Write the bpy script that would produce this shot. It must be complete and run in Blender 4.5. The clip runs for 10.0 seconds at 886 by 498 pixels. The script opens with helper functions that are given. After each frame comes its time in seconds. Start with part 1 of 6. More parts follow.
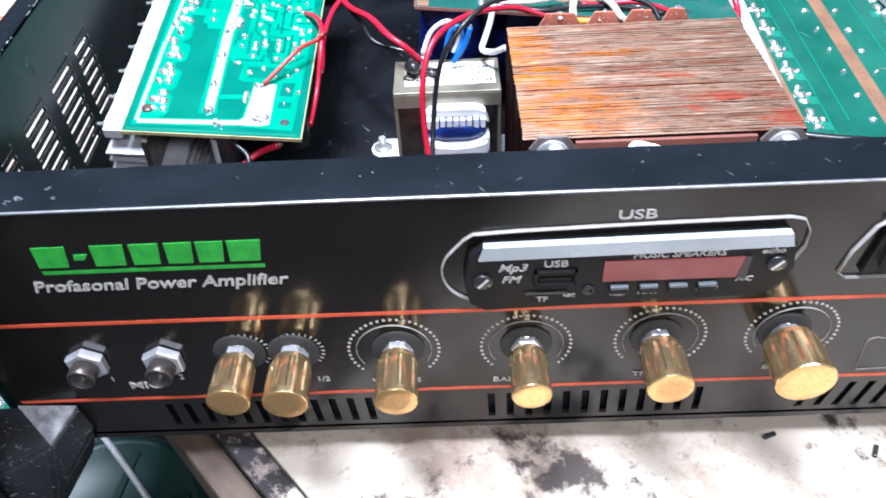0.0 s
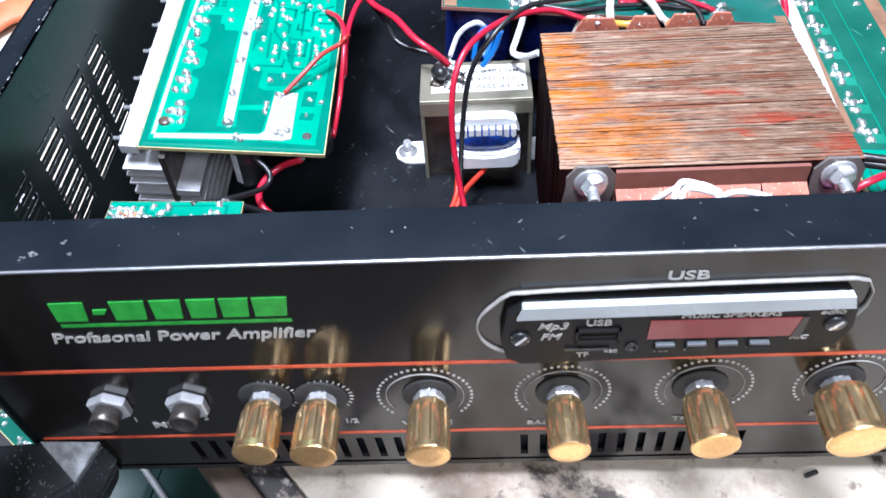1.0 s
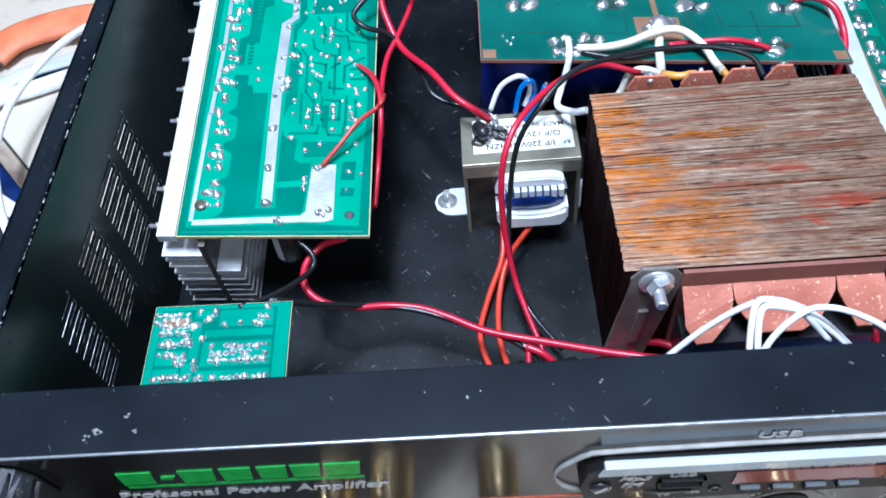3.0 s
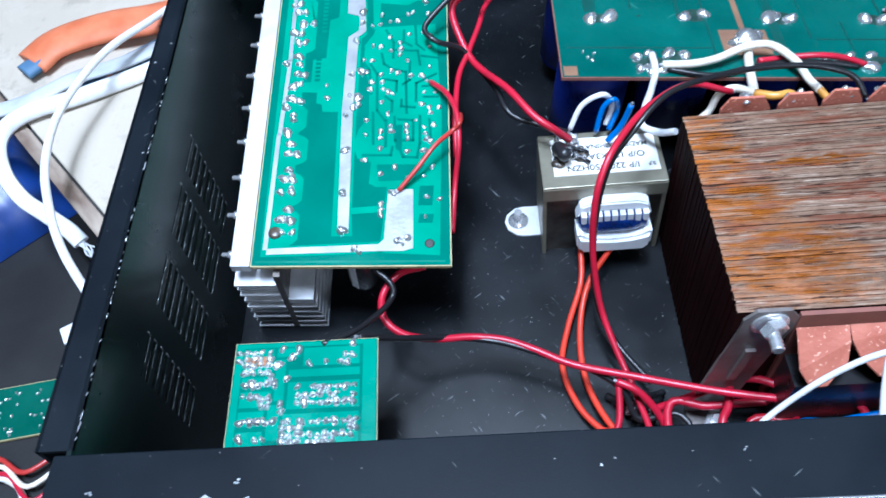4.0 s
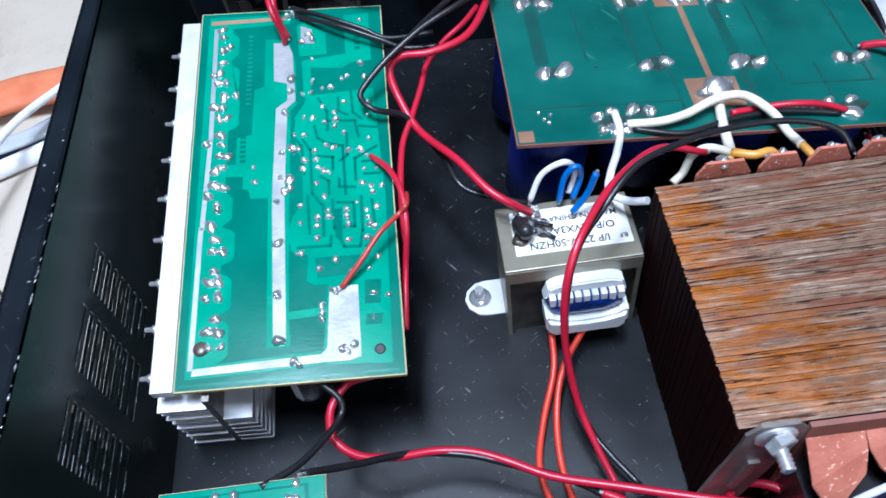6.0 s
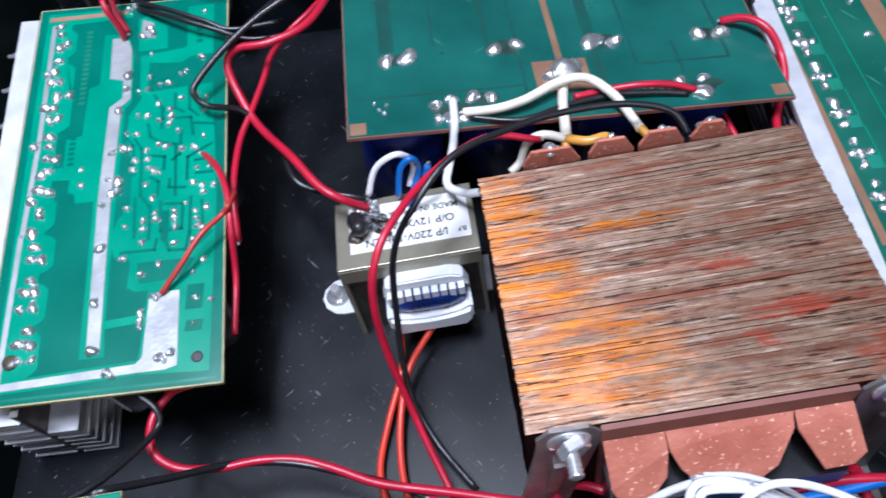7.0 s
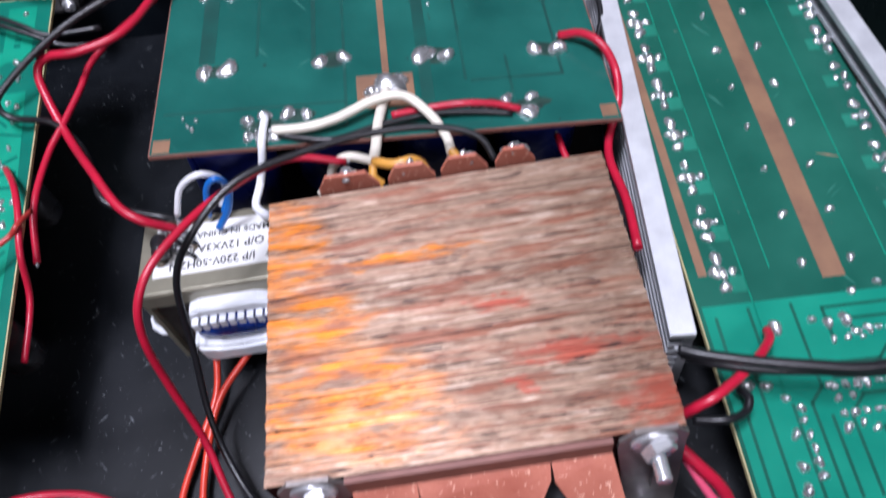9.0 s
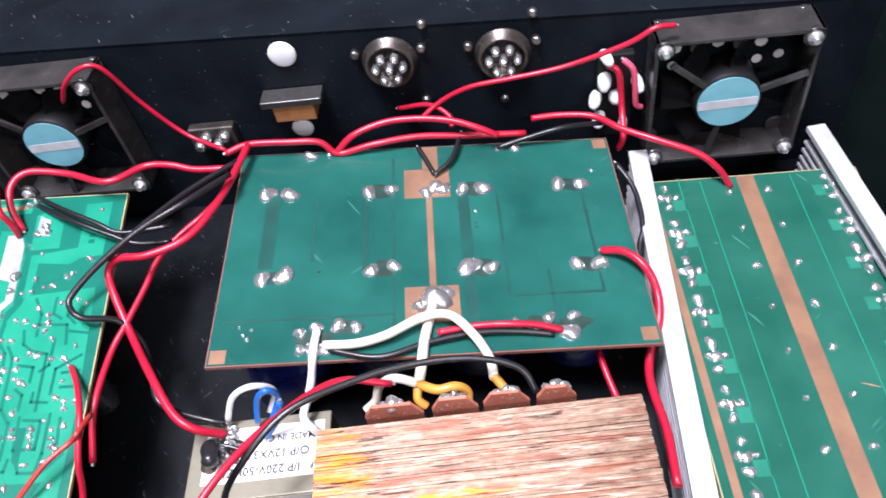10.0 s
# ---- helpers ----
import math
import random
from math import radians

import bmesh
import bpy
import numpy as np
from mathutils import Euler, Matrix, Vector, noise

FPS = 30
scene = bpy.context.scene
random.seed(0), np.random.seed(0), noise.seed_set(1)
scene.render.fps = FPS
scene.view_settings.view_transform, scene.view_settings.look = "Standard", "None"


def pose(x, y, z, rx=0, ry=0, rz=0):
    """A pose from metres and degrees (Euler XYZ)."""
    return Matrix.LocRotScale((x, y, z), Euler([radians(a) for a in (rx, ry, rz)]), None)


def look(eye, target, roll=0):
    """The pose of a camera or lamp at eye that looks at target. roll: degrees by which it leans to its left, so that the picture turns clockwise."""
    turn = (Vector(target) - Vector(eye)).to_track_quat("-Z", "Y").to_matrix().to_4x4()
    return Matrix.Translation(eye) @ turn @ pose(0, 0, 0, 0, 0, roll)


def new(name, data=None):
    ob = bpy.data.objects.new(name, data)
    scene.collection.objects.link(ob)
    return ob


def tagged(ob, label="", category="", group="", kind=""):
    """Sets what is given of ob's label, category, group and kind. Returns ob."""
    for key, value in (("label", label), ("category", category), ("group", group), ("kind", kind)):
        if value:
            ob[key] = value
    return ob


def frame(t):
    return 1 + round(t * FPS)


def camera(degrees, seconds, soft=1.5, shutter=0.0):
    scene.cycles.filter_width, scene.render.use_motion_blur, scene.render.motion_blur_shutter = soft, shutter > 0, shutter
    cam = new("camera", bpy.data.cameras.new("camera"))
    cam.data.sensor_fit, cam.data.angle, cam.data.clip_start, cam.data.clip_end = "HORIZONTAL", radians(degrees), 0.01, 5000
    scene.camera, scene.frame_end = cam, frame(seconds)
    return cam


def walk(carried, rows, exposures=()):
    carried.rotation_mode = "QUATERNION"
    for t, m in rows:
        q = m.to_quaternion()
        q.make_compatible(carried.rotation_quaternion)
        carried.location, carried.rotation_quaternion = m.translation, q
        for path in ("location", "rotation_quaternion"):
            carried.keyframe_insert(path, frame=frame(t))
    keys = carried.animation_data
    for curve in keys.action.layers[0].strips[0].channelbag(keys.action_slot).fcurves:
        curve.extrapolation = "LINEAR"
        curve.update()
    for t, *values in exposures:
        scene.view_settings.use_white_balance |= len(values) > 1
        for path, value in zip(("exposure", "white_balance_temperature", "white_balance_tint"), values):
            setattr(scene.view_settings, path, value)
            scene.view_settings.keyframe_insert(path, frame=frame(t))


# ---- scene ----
# camera and its walk: seconds, place, Euler angles
cam = camera(61.1, 10.0, soft=1.6, shutter=0.4)
PATH = [
    (0.0, 0.1445, -0.1394, 0.2075, 46.61, 2.50, -0.49),
    (0.5, 0.1442, -0.1287, 0.2159, 45.11, 3.83, 1.07),
    (1.0, 0.1401, -0.1133, 0.2185, 42.86, 3.19, 0.48),
    (1.5, 0.1383, -0.1001, 0.2278, 42.49, 4.04, -0.23),
    (2.0, 0.1350, -0.0914, 0.2397, 40.00, 5.58, -0.22),
    (2.2, 0.1322, -0.0872, 0.2423, 39.22, 5.16, -0.68),
    (3.3, 0.1235, -0.0587, 0.2493, 37.24, 5.40, -0.86),
    (3.5, 0.1182, -0.0535, 0.2507, 37.45, 5.45, -0.69),
    (4.0, 0.1017, -0.0474, 0.2503, 36.15, 5.74, -0.66),
    (4.5, 0.0918, -0.0344, 0.2465, 34.05, 4.95, -2.71),
    (5.0, 0.0837, -0.0127, 0.2433, 34.45, 3.74, -6.87),
    (5.2, 0.0800, -0.0116, 0.2399, 36.08, 3.08, -8.02),
    (6.3, 0.1237, -0.0056, 0.2413, 36.38, 6.90, -4.40),
    (6.5, 0.1342, -0.0064, 0.2372, 35.85, 6.98, -4.27),
    (7.0, 0.1605, -0.0030, 0.2296, 34.96, 7.29, -6.69),
    (7.5, 0.1786, -0.0015, 0.2288, 34.95, 7.93, -8.77),
    (8.0, 0.1928, -0.0060, 0.2237, 33.04, 6.17, -8.27),
    (8.5, 0.2052, -0.0036, 0.2178, 31.63, 6.50, -7.07),
    (9.0, 0.2145, 0.0068, 0.2224, 33.69, 6.04, -6.78),
    (9.2, 0.2176, 0.0156, 0.2305, 35.85, 6.30, -6.34),
    (9.5, 0.2230, 0.0289, 0.2466, 38.49, 6.46, -5.61),
    (10.0, 0.2193, 0.0350, 0.2529, 40.43, 7.26, -3.34),
]
EXPOSURES = [(0.0, 0.92, 5650, 11), (1.0, 0.80, 5600, 10), (2.0, 0.30, 5350, 7), (3.5, 0.20, 5050, 3), (5.0, 0.08, 5000, 3), (6.5, -0.10, 5400, 10), (7.5, -0.27, 5700, 14), (8.5, -0.36, 5950, 17), (9.0, -0.28, 5900, 18), (9.5, -0.02, 6100, 19), (10.0, 0.50, 6200, 20)]
walk(cam, [(t, pose(x, y, z, rx, ry, rz)) for t, x, y, z, rx, ry, rz in PATH], EXPOSURES)

# ---- world, lamps, exposure ----
world = bpy.data.worlds.new("workshop_air")
world.use_nodes = True
world.node_tree.nodes["Background"].inputs[0].default_value = (0.55, 0.6, 0.66, 1)
world.node_tree.nodes["Background"].inputs[1].default_value = 0.2
scene.world = world
scene.view_settings.exposure = 0.0


def area_lamp(name, eye, target, sx, sy, watts, colour):
    data = bpy.data.lights.new(name, "AREA")
    data.shape, data.size, data.size_y, data.energy, data.color = "RECTANGLE", sx, sy, watts, colour
    ob = new(name, data)
    ob.matrix_world = look(eye, target)
    return ob


area_lamp("ceiling_tube_light", (0.02, -0.14, 1.35), (0.14, 0.08, 0), 0.66, 0.12, 21, (0.95, 0.95, 1.0))
area_lamp("rear_tube_light", (0.04, 0.09, 1.32), (0.13, 0.1, 0), 0.26, 0.16, 15, (0.96, 0.95, 1.0))
area_lamp("front_tube_light", (0.50, -0.95, 1.00), (0.15, 0.1, 0), 1.1, 0.10, 9, (1.0, 0.94, 0.92))


# ---- materials ----
def nodes_of(name):
    m = bpy.data.materials.new(name)
    m.use_nodes = True
    return m, m.node_tree.nodes, m.node_tree.links, m.node_tree.nodes["Principled BSDF"]


def pmat(name, c1, c2=None, scale=60, rough=0.5, metal=0.0, bump=0.0, bscale=900, lo=0.35, hi=0.65, coat=0.0, stretch=(1, 1, 1), specks=None, rvar=0.12, island=0.0, rnd=0.0, spec=0.5, scratch=None):
    """Two-tone noise, fine grain, optional pale specks, all at real-world size."""
    m, n, l, b = nodes_of(name)
    c2 = c2 or tuple(v * 0.75 for v in c1)
    tc = n.new("ShaderNodeTexCoord")
    mp = n.new("ShaderNodeMapping")
    mp.inputs["Scale"].default_value = stretch
    l.new(tc.outputs["Object"], mp.inputs[0])
    big = n.new("ShaderNodeTexNoise")
    big.inputs["Scale"].default_value, big.inputs["Detail"].default_value = scale, 5
    l.new(mp.outputs[0], big.inputs[0])
    ramp = n.new("ShaderNodeValToRGB")
    ramp.color_ramp.elements[0].position, ramp.color_ramp.elements[1].position = lo, hi
    ramp.color_ramp.elements[0].color, ramp.color_ramp.elements[1].color = (*c1, 1), (*c2, 1)
    l.new(big.outputs[0], ramp.inputs[0])
    colour = ramp.outputs[0]
    fine = n.new("ShaderNodeTexNoise")
    fine.inputs["Scale"].default_value, fine.inputs["Detail"].default_value = bscale, 3
    l.new(mp.outputs[0], fine.inputs[0])
    if specks:
        sp = n.new("ShaderNodeTexNoise")
        sp.inputs["Scale"].default_value, sp.inputs["Detail"].default_value = specks[0], 2
        l.new(tc.outputs["Object"], sp.inputs[0])
        sr = n.new("ShaderNodeValToRGB")
        sr.color_ramp.elements[0].position, sr.color_ramp.elements[1].position = specks[1], specks[1] + 0.04
        l.new(sp.outputs[0], sr.inputs[0])
        mx = n.new("ShaderNodeMix")
        mx.data_type = "RGBA"
        mx.inputs[7].default_value = (*specks[2], 1)
        l.new(sr.outputs[0], mx.inputs[0])
        l.new(colour, mx.inputs[6])
        colour = mx.outputs[2]
    if scratch:
        for turn in (0.6, -0.95):
            sm = n.new("ShaderNodeMapping")
            sm.inputs["Rotation"].default_value = (0, 0, turn)
            sm.vector_type = "TEXTURE"
            sm.inputs["Scale"].default_value = (1, 9, 1)
            l.new(tc.outputs["Object"], sm.inputs[0])
            sn = n.new("ShaderNodeTexNoise")
            sn.inputs["Scale"].default_value, sn.inputs["Detail"].default_value = scratch[0], 2
            l.new(sm.outputs[0], sn.inputs[0])
            sr = n.new("ShaderNodeMapRange")
            sr.inputs[1].default_value, sr.inputs[2].default_value = scratch[1], scratch[1] + 0.05
            l.new(sn.outputs[0], sr.inputs[0])
            mx = n.new("ShaderNodeMix")
            mx.data_type = "RGBA"
            mx.inputs[7].default_value = (*scratch[2], 1)
            l.new(sr.outputs[0], mx.inputs[0])
            l.new(colour, mx.inputs[6])
            colour = mx.outputs[2]
    if island or rnd:
        src = n.new("ShaderNodeNewGeometry").outputs["Random Per Island"] if island else n.new("ShaderNodeObjectInfo").outputs["Random"]
        mr = n.new("ShaderNodeMapRange")
        k = island or rnd
        mr.inputs[3].default_value, mr.inputs[4].default_value = 1 - k, 1 + k
        l.new(src, mr.inputs[0])
        hs = n.new("ShaderNodeHueSaturation")
        l.new(mr.outputs[0], hs.inputs["Value"])
        l.new(colour, hs.inputs["Color"])
        colour = hs.outputs[0]
    l.new(colour, b.inputs["Base Color"])
    rr = n.new("ShaderNodeMapRange")
    rr.inputs[3].default_value, rr.inputs[4].default_value = max(0.03, rough - rvar), min(1, rough + rvar)
    l.new(big.outputs[0], rr.inputs[0])
    l.new(rr.outputs[0], b.inputs["Roughness"])
    b.inputs["Metallic"].default_value = metal
    b.inputs["Coat Weight"].default_value = coat
    b.inputs["Specular IOR Level"].default_value = spec
    if bump:
        bp = n.new("ShaderNodeBump")
        bp.inputs["Strength"].default_value, bp.inputs["Distance"].default_value = bump, 0.0004
        l.new(fine.outputs[0], bp.inputs["Height"])
        l.new(bp.outputs[0], b.inputs["Normal"])
    return m


M = {}
M["black_paint"] = pmat("black_paint", (0.004, 0.006, 0.009), (0.007, 0.010, 0.014), 40, 0.45, spec=0.09, bump=0.07, bscale=2600, specks=(620, 0.74, (0.22, 0.23, 0.24)), scratch=(900, 0.73, (0.10, 0.11, 0.115)))
M["panel_gloss"] = pmat("panel_gloss", (0.007, 0.0063, 0.0058), (0.011, 0.0098, 0.009), 30, 0.16, spec=0.48, bump=0.03, bscale=1200, rvar=0.05)
M["floor_paint"] = pmat("floor_paint", (0.003, 0.004, 0.0055), (0.007, 0.0085, 0.011), 35, 0.36, spec=0.30, bump=0.12, bscale=2600, specks=(1100, 0.725, (0.24, 0.26, 0.27)), scratch=(1000, 0.712, (0.11, 0.12, 0.13)))
M["green_black"] = pmat("green_black", (0.006, 0.011, 0.011), (0.009, 0.017, 0.016), 30, 0.3, spec=0.3, bump=0.08, bscale=1500, specks=(520, 0.75, (0.12, 0.13, 0.13)))
# bare steel of chips and scuffs; also the lip's painted highlight
M["bare_lit_edge"] = pmat("bare_lit_edge", (0.5, 0.52, 0.55), (0.3, 0.31, 0.33), 300, 0.35, 0.8)
# pale grey for the light painted along the slot rims
M["lit_rim"] = pmat("lit_rim", (0.20, 0.215, 0.22), (0.08, 0.09, 0.095), 400, 0.32, 0.6)
M["white_ink"] = pmat("white_ink", (0.50, 0.485, 0.455), (0.34, 0.335, 0.32), 500, 0.6)
M["orange_ink"] = pmat("orange_ink", (0.62, 0.10, 0.035), (0.5, 0.07, 0.03), 200, 0.5)
M["green_ink"] = pmat("green_ink", (0.05, 0.42, 0.05), (0.03, 0.30, 0.04), 300, 0.5)
M["gold"] = pmat("gold", (1.0, 0.76, 0.42), (0.96, 0.68, 0.34), 120, 0.17, 0.95, bump=0.04, rvar=0.05)
M["gold_face"] = pmat("gold_face", (0.92, 0.60, 0.26), (0.82, 0.50, 0.20), 900, 0.32, 0.9, bump=0.06, stretch=(1, 1, 0.1))
M["chrome"] = pmat("chrome", (0.82, 0.83, 0.85), (0.62, 0.63, 0.65), 300, 0.24, 0.75)
M["steel"] = pmat("steel", (0.42, 0.42, 0.41), (0.26, 0.25, 0.24), 150, 0.38, 1.0, bump=0.15)
M["dark_steel"] = pmat("dark_steel", (0.16, 0.145, 0.13), (0.07, 0.06, 0.055), 120, 0.35, 0.8, bump=0.2)
M["strap_steel"] = pmat("strap_steel", (0.28, 0.25, 0.235), (0.17, 0.15, 0.14), 90, 0.36, 0.4, bump=0.2)
M["zinc"] = pmat("zinc", (0.72, 0.73, 0.75), (0.55, 0.56, 0.58), 200, 0.3, 0.65, bump=0.1)
M["aluminium"] = pmat("aluminium", (0.62, 0.635, 0.655), (0.47, 0.48, 0.50), 90, 0.5, 0.35, bump=0.2, bscale=1400)
M["fin"] = pmat("fin", (0.50, 0.51, 0.53), (0.38, 0.39, 0.41), 160, 0.45, 0.45, bump=0.1)
M["pcb_dark"] = pmat("pcb_dark", (0.004, 0.115, 0.082), (0.006, 0.145, 0.10), 45, 0.19, bump=0.08, rvar=0.05)
M["pcb_light"] = pmat("pcb_light", (0.007, 0.205, 0.128), (0.010, 0.255, 0.158), 60, 0.19, bump=0.08, rvar=0.05)
M["pcb_teal"] = pmat("pcb_teal", (0.006, 0.062, 0.052), (0.015, 0.122, 0.098), 26, 0.22, bump=0.25, bscale=420, lo=0.3, hi=0.72, specks=(300, 0.74, (0.02, 0.035, 0.03)), rvar=0.10, scratch=(420, 0.735, (0.035, 0.15, 0.12)))
M["pcb_teal_dark"] = pmat("pcb_teal_dark", (0.010, 0.055, 0.046), (0.006, 0.075, 0.06), 60, 0.38, bump=0.1)
M["pcb_mid"] = pmat("pcb_mid", (0.007, 0.070, 0.049), (0.019, 0.125, 0.088), 28, 0.22, bump=0.25, bscale=420, lo=0.3, hi=0.72, specks=(350, 0.74, (0.05, 0.12, 0.09)), rvar=0.10, scratch=(420, 0.735, (0.04, 0.17, 0.13)))
M["pcb_pad"] = pmat("pcb_pad", (0.016, 0.15, 0.10), (0.022, 0.19, 0.13), 60, 0.2, bump=0.08)
M["pcb_small"] = pmat("pcb_small", (0.008, 0.185, 0.125), (0.012, 0.235, 0.155), 50, 0.22, bump=0.1)
M["pcb_edge"] = pmat("pcb_edge", (0.46, 0.40, 0.20), (0.34, 0.30, 0.16), 200, 0.6)
M["copper"] = pmat("copper", (0.30, 0.17, 0.10), (0.22, 0.12, 0.075), 90, 0.5, 0.3, bump=0.15)
M["copper_pale"] = pmat("copper_pale", (0.36, 0.23, 0.15), (0.30, 0.18, 0.11), 90, 0.5, 0.3)
M["tinned"] = pmat("tinned", (0.36, 0.37, 0.38), (0.27, 0.28, 0.29), 120, 0.55, 0.5, bump=0.35, bscale=700)
M["solder"] = pmat("solder", (0.84, 0.85, 0.86), (0.56, 0.57, 0.58), 600, 0.28, 0.88, bump=0.6, bscale=900, rnd=0.15)
M["flux"] = pmat("flux", (0.10, 0.075, 0.05), (0.03, 0.025, 0.02), 300, 0.3)
M["flux_film"] = pmat("flux_film", (0.020, 0.050, 0.038), (0.008, 0.028, 0.023), 260, 0.45, bump=0.3)
# varnish taken near black: the shade on the core's sides is in the colour
M["shaded_varnish"] = pmat("shaded_varnish", (0.011, 0.0035, 0.0035), (0.017, 0.005, 0.0048), 60, 0.7, bump=0.15, bscale=900, spec=0.04)
M["red_paper"] = pmat("red_paper", (0.50, 0.175, 0.115), (0.37, 0.105, 0.066), 55, 0.5, bump=0.5, bscale=800, specks=(950, 0.645, (0.74, 0.40, 0.29)))
M["brown_paper"] = pmat("brown_paper", (0.24, 0.098, 0.074), (0.17, 0.068, 0.052), 60, 0.5, bump=0.2)
M["khaki_steel"] = pmat("khaki_steel", (0.33, 0.31, 0.235), (0.24, 0.225, 0.17), 90, 0.38, 0.55, bump=0.12)
M["paper_label"] = pmat("paper_label", (0.80, 0.80, 0.78), (0.68, 0.68, 0.66), 120, 0.55, bump=0.06)
M["ink"] = pmat("ink", (0.02, 0.02, 0.022), (0.05, 0.05, 0.05), 300, 0.6)
M["nylon"] = pmat("nylon", (0.76, 0.78, 0.80), (0.64, 0.66, 0.70), 120, 0.35, bump=0.05)
M["coil_blue"] = pmat("coil_blue", (0.010, 0.04, 0.22), (0.004, 0.012, 0.07), 250, 0.25, bump=0.3)
M["can_blue"] = pmat("can_blue", (0.006, 0.012, 0.10), (0.010, 0.018, 0.15), 50, 0.3)
M["sleeve_black"] = pmat("sleeve_black", (0.012, 0.012, 0.014), (0.02, 0.02, 0.022), 80, 0.3)
M["plastic_black"] = pmat("plastic_black", (0.007, 0.007, 0.008), (0.012, 0.012, 0.013), 60, 0.5, bump=0.05, spec=0.16)
M["smoke_plastic"] = pmat("smoke_plastic", (0.025, 0.024, 0.024), (0.045, 0.043, 0.042), 70, 0.25)
M["display_red"] = pmat("display_red", (0.23, 0.05, 0.05), (0.18, 0.035, 0.038), 60, 0.14)
M["grey_ink"] = pmat("grey_ink", (0.40, 0.38, 0.355), (0.30, 0.285, 0.265), 260, 0.55)
M["grey_strip"] = pmat("grey_strip", (0.42, 0.47, 0.50), (0.34, 0.38, 0.41), 60, 0.3, bump=0.05)
M["button_grey"] = pmat("button_grey", (0.13, 0.145, 0.155), (0.09, 0.10, 0.11), 60, 0.35)
M["sticker_blue"] = pmat("sticker_blue", (0.18, 0.45, 0.52), (0.12, 0.36, 0.44), 80, 0.4)
M["sticker_grey"] = pmat("sticker_grey", (0.55, 0.58, 0.60), (0.4, 0.43, 0.46), 120, 0.4)
M["rubber"] = pmat("rubber", (0.02, 0.02, 0.02), (0.035, 0.035, 0.035), 80, 0.7)
M["brown_part"] = pmat("brown_part", (0.32, 0.15, 0.06), (0.24, 0.10, 0.04), 200, 0.4, bump=0.1)
M["cloth_orange"] = pmat("cloth_orange", (0.52, 0.13, 0.05), (0.62, 0.20, 0.09), 60, 0.6, bump=0.4)
M["cloth_blue"] = pmat("cloth_blue", (0.05, 0.11, 0.20), (0.09, 0.17, 0.28), 60, 0.6, bump=0.4)
M["cloth_grey"] = pmat("cloth_grey", (0.36, 0.38, 0.40), (0.5, 0.52, 0.54), 60, 0.6, bump=0.4)
M["blue_plastic"] = pmat("blue_plastic", (0.015, 0.045, 0.22), (0.01, 0.03, 0.14), 40, 0.35)
M["dark_green"] = pmat("dark_green", (0.004, 0.018, 0.016), (0.008, 0.034, 0.030), 14, 0.45, spec=0.3, bump=0.1)
M["handle_black"] = pmat("handle_black", (0.010, 0.011, 0.013), (0.022, 0.024, 0.027), 60, 0.4, spec=0.35, bump=0.3, bscale=300, specks=(1000, 0.67, (0.16, 0.165, 0.17)), scratch=(700, 0.68, (0.12, 0.125, 0.13)))
M["bag_grey"] = pmat("bag_grey", (0.34, 0.35, 0.36), (0.13, 0.135, 0.14), 260, 0.4, bump=0.5, bscale=500)
M["ground_dark"] = pmat("ground_dark", (0.022, 0.022, 0.023), (0.045, 0.045, 0.047), 12, 0.7, bump=0.5, bscale=300)
M["wall_plaster"] = pmat("wall_plaster", (0.42, 0.42, 0.40), (0.36, 0.36, 0.35), 3, 0.8, bump=0.3, bscale=60)
M["white_ceiling"] = pmat("white_ceiling", (0.78, 0.78, 0.77), (0.7, 0.7, 0.69), 3, 0.8, bump=0.2, bscale=60)
M["pale_strip"] = pmat("pale_strip", (0.40, 0.33, 0.26), (0.16, 0.11, 0.08), 90, 0.6, bump=0.5, bscale=300, stretch=(0.3, 1, 1))
M["table_dark"] = pmat("table_dark", (0.012, 0.012, 0.013), (0.026, 0.026, 0.027), 12, 0.6, spec=0.3, bump=0.4, bscale=300)
M["timber"] = pmat("timber", (0.095, 0.066, 0.045), (0.06, 0.042, 0.030), 40, 0.7, bump=0.6, bscale=300, stretch=(1, 5, 1))
WIRE = {"red": (0.46, 0.010, 0.035), "red_dull": (0.42, 0.035, 0.03), "black": (0.012, 0.012, 0.014), "orange": (0.66, 0.05, 0.025), "white": (0.80, 0.81, 0.83),
        "cream": (0.76, 0.71, 0.60), "amber": (0.62, 0.30, 0.05), "blue": (0.012, 0.13, 0.46), "pink": (0.70, 0.09, 0.17), "crimson": (0.34, 0.008, 0.02)}
for key, value in WIRE.items():
    M["wire_" + key] = pmat("wire_" + key, value, tuple(v * 0.82 for v in value), 150, 0.34, bump=0.05)


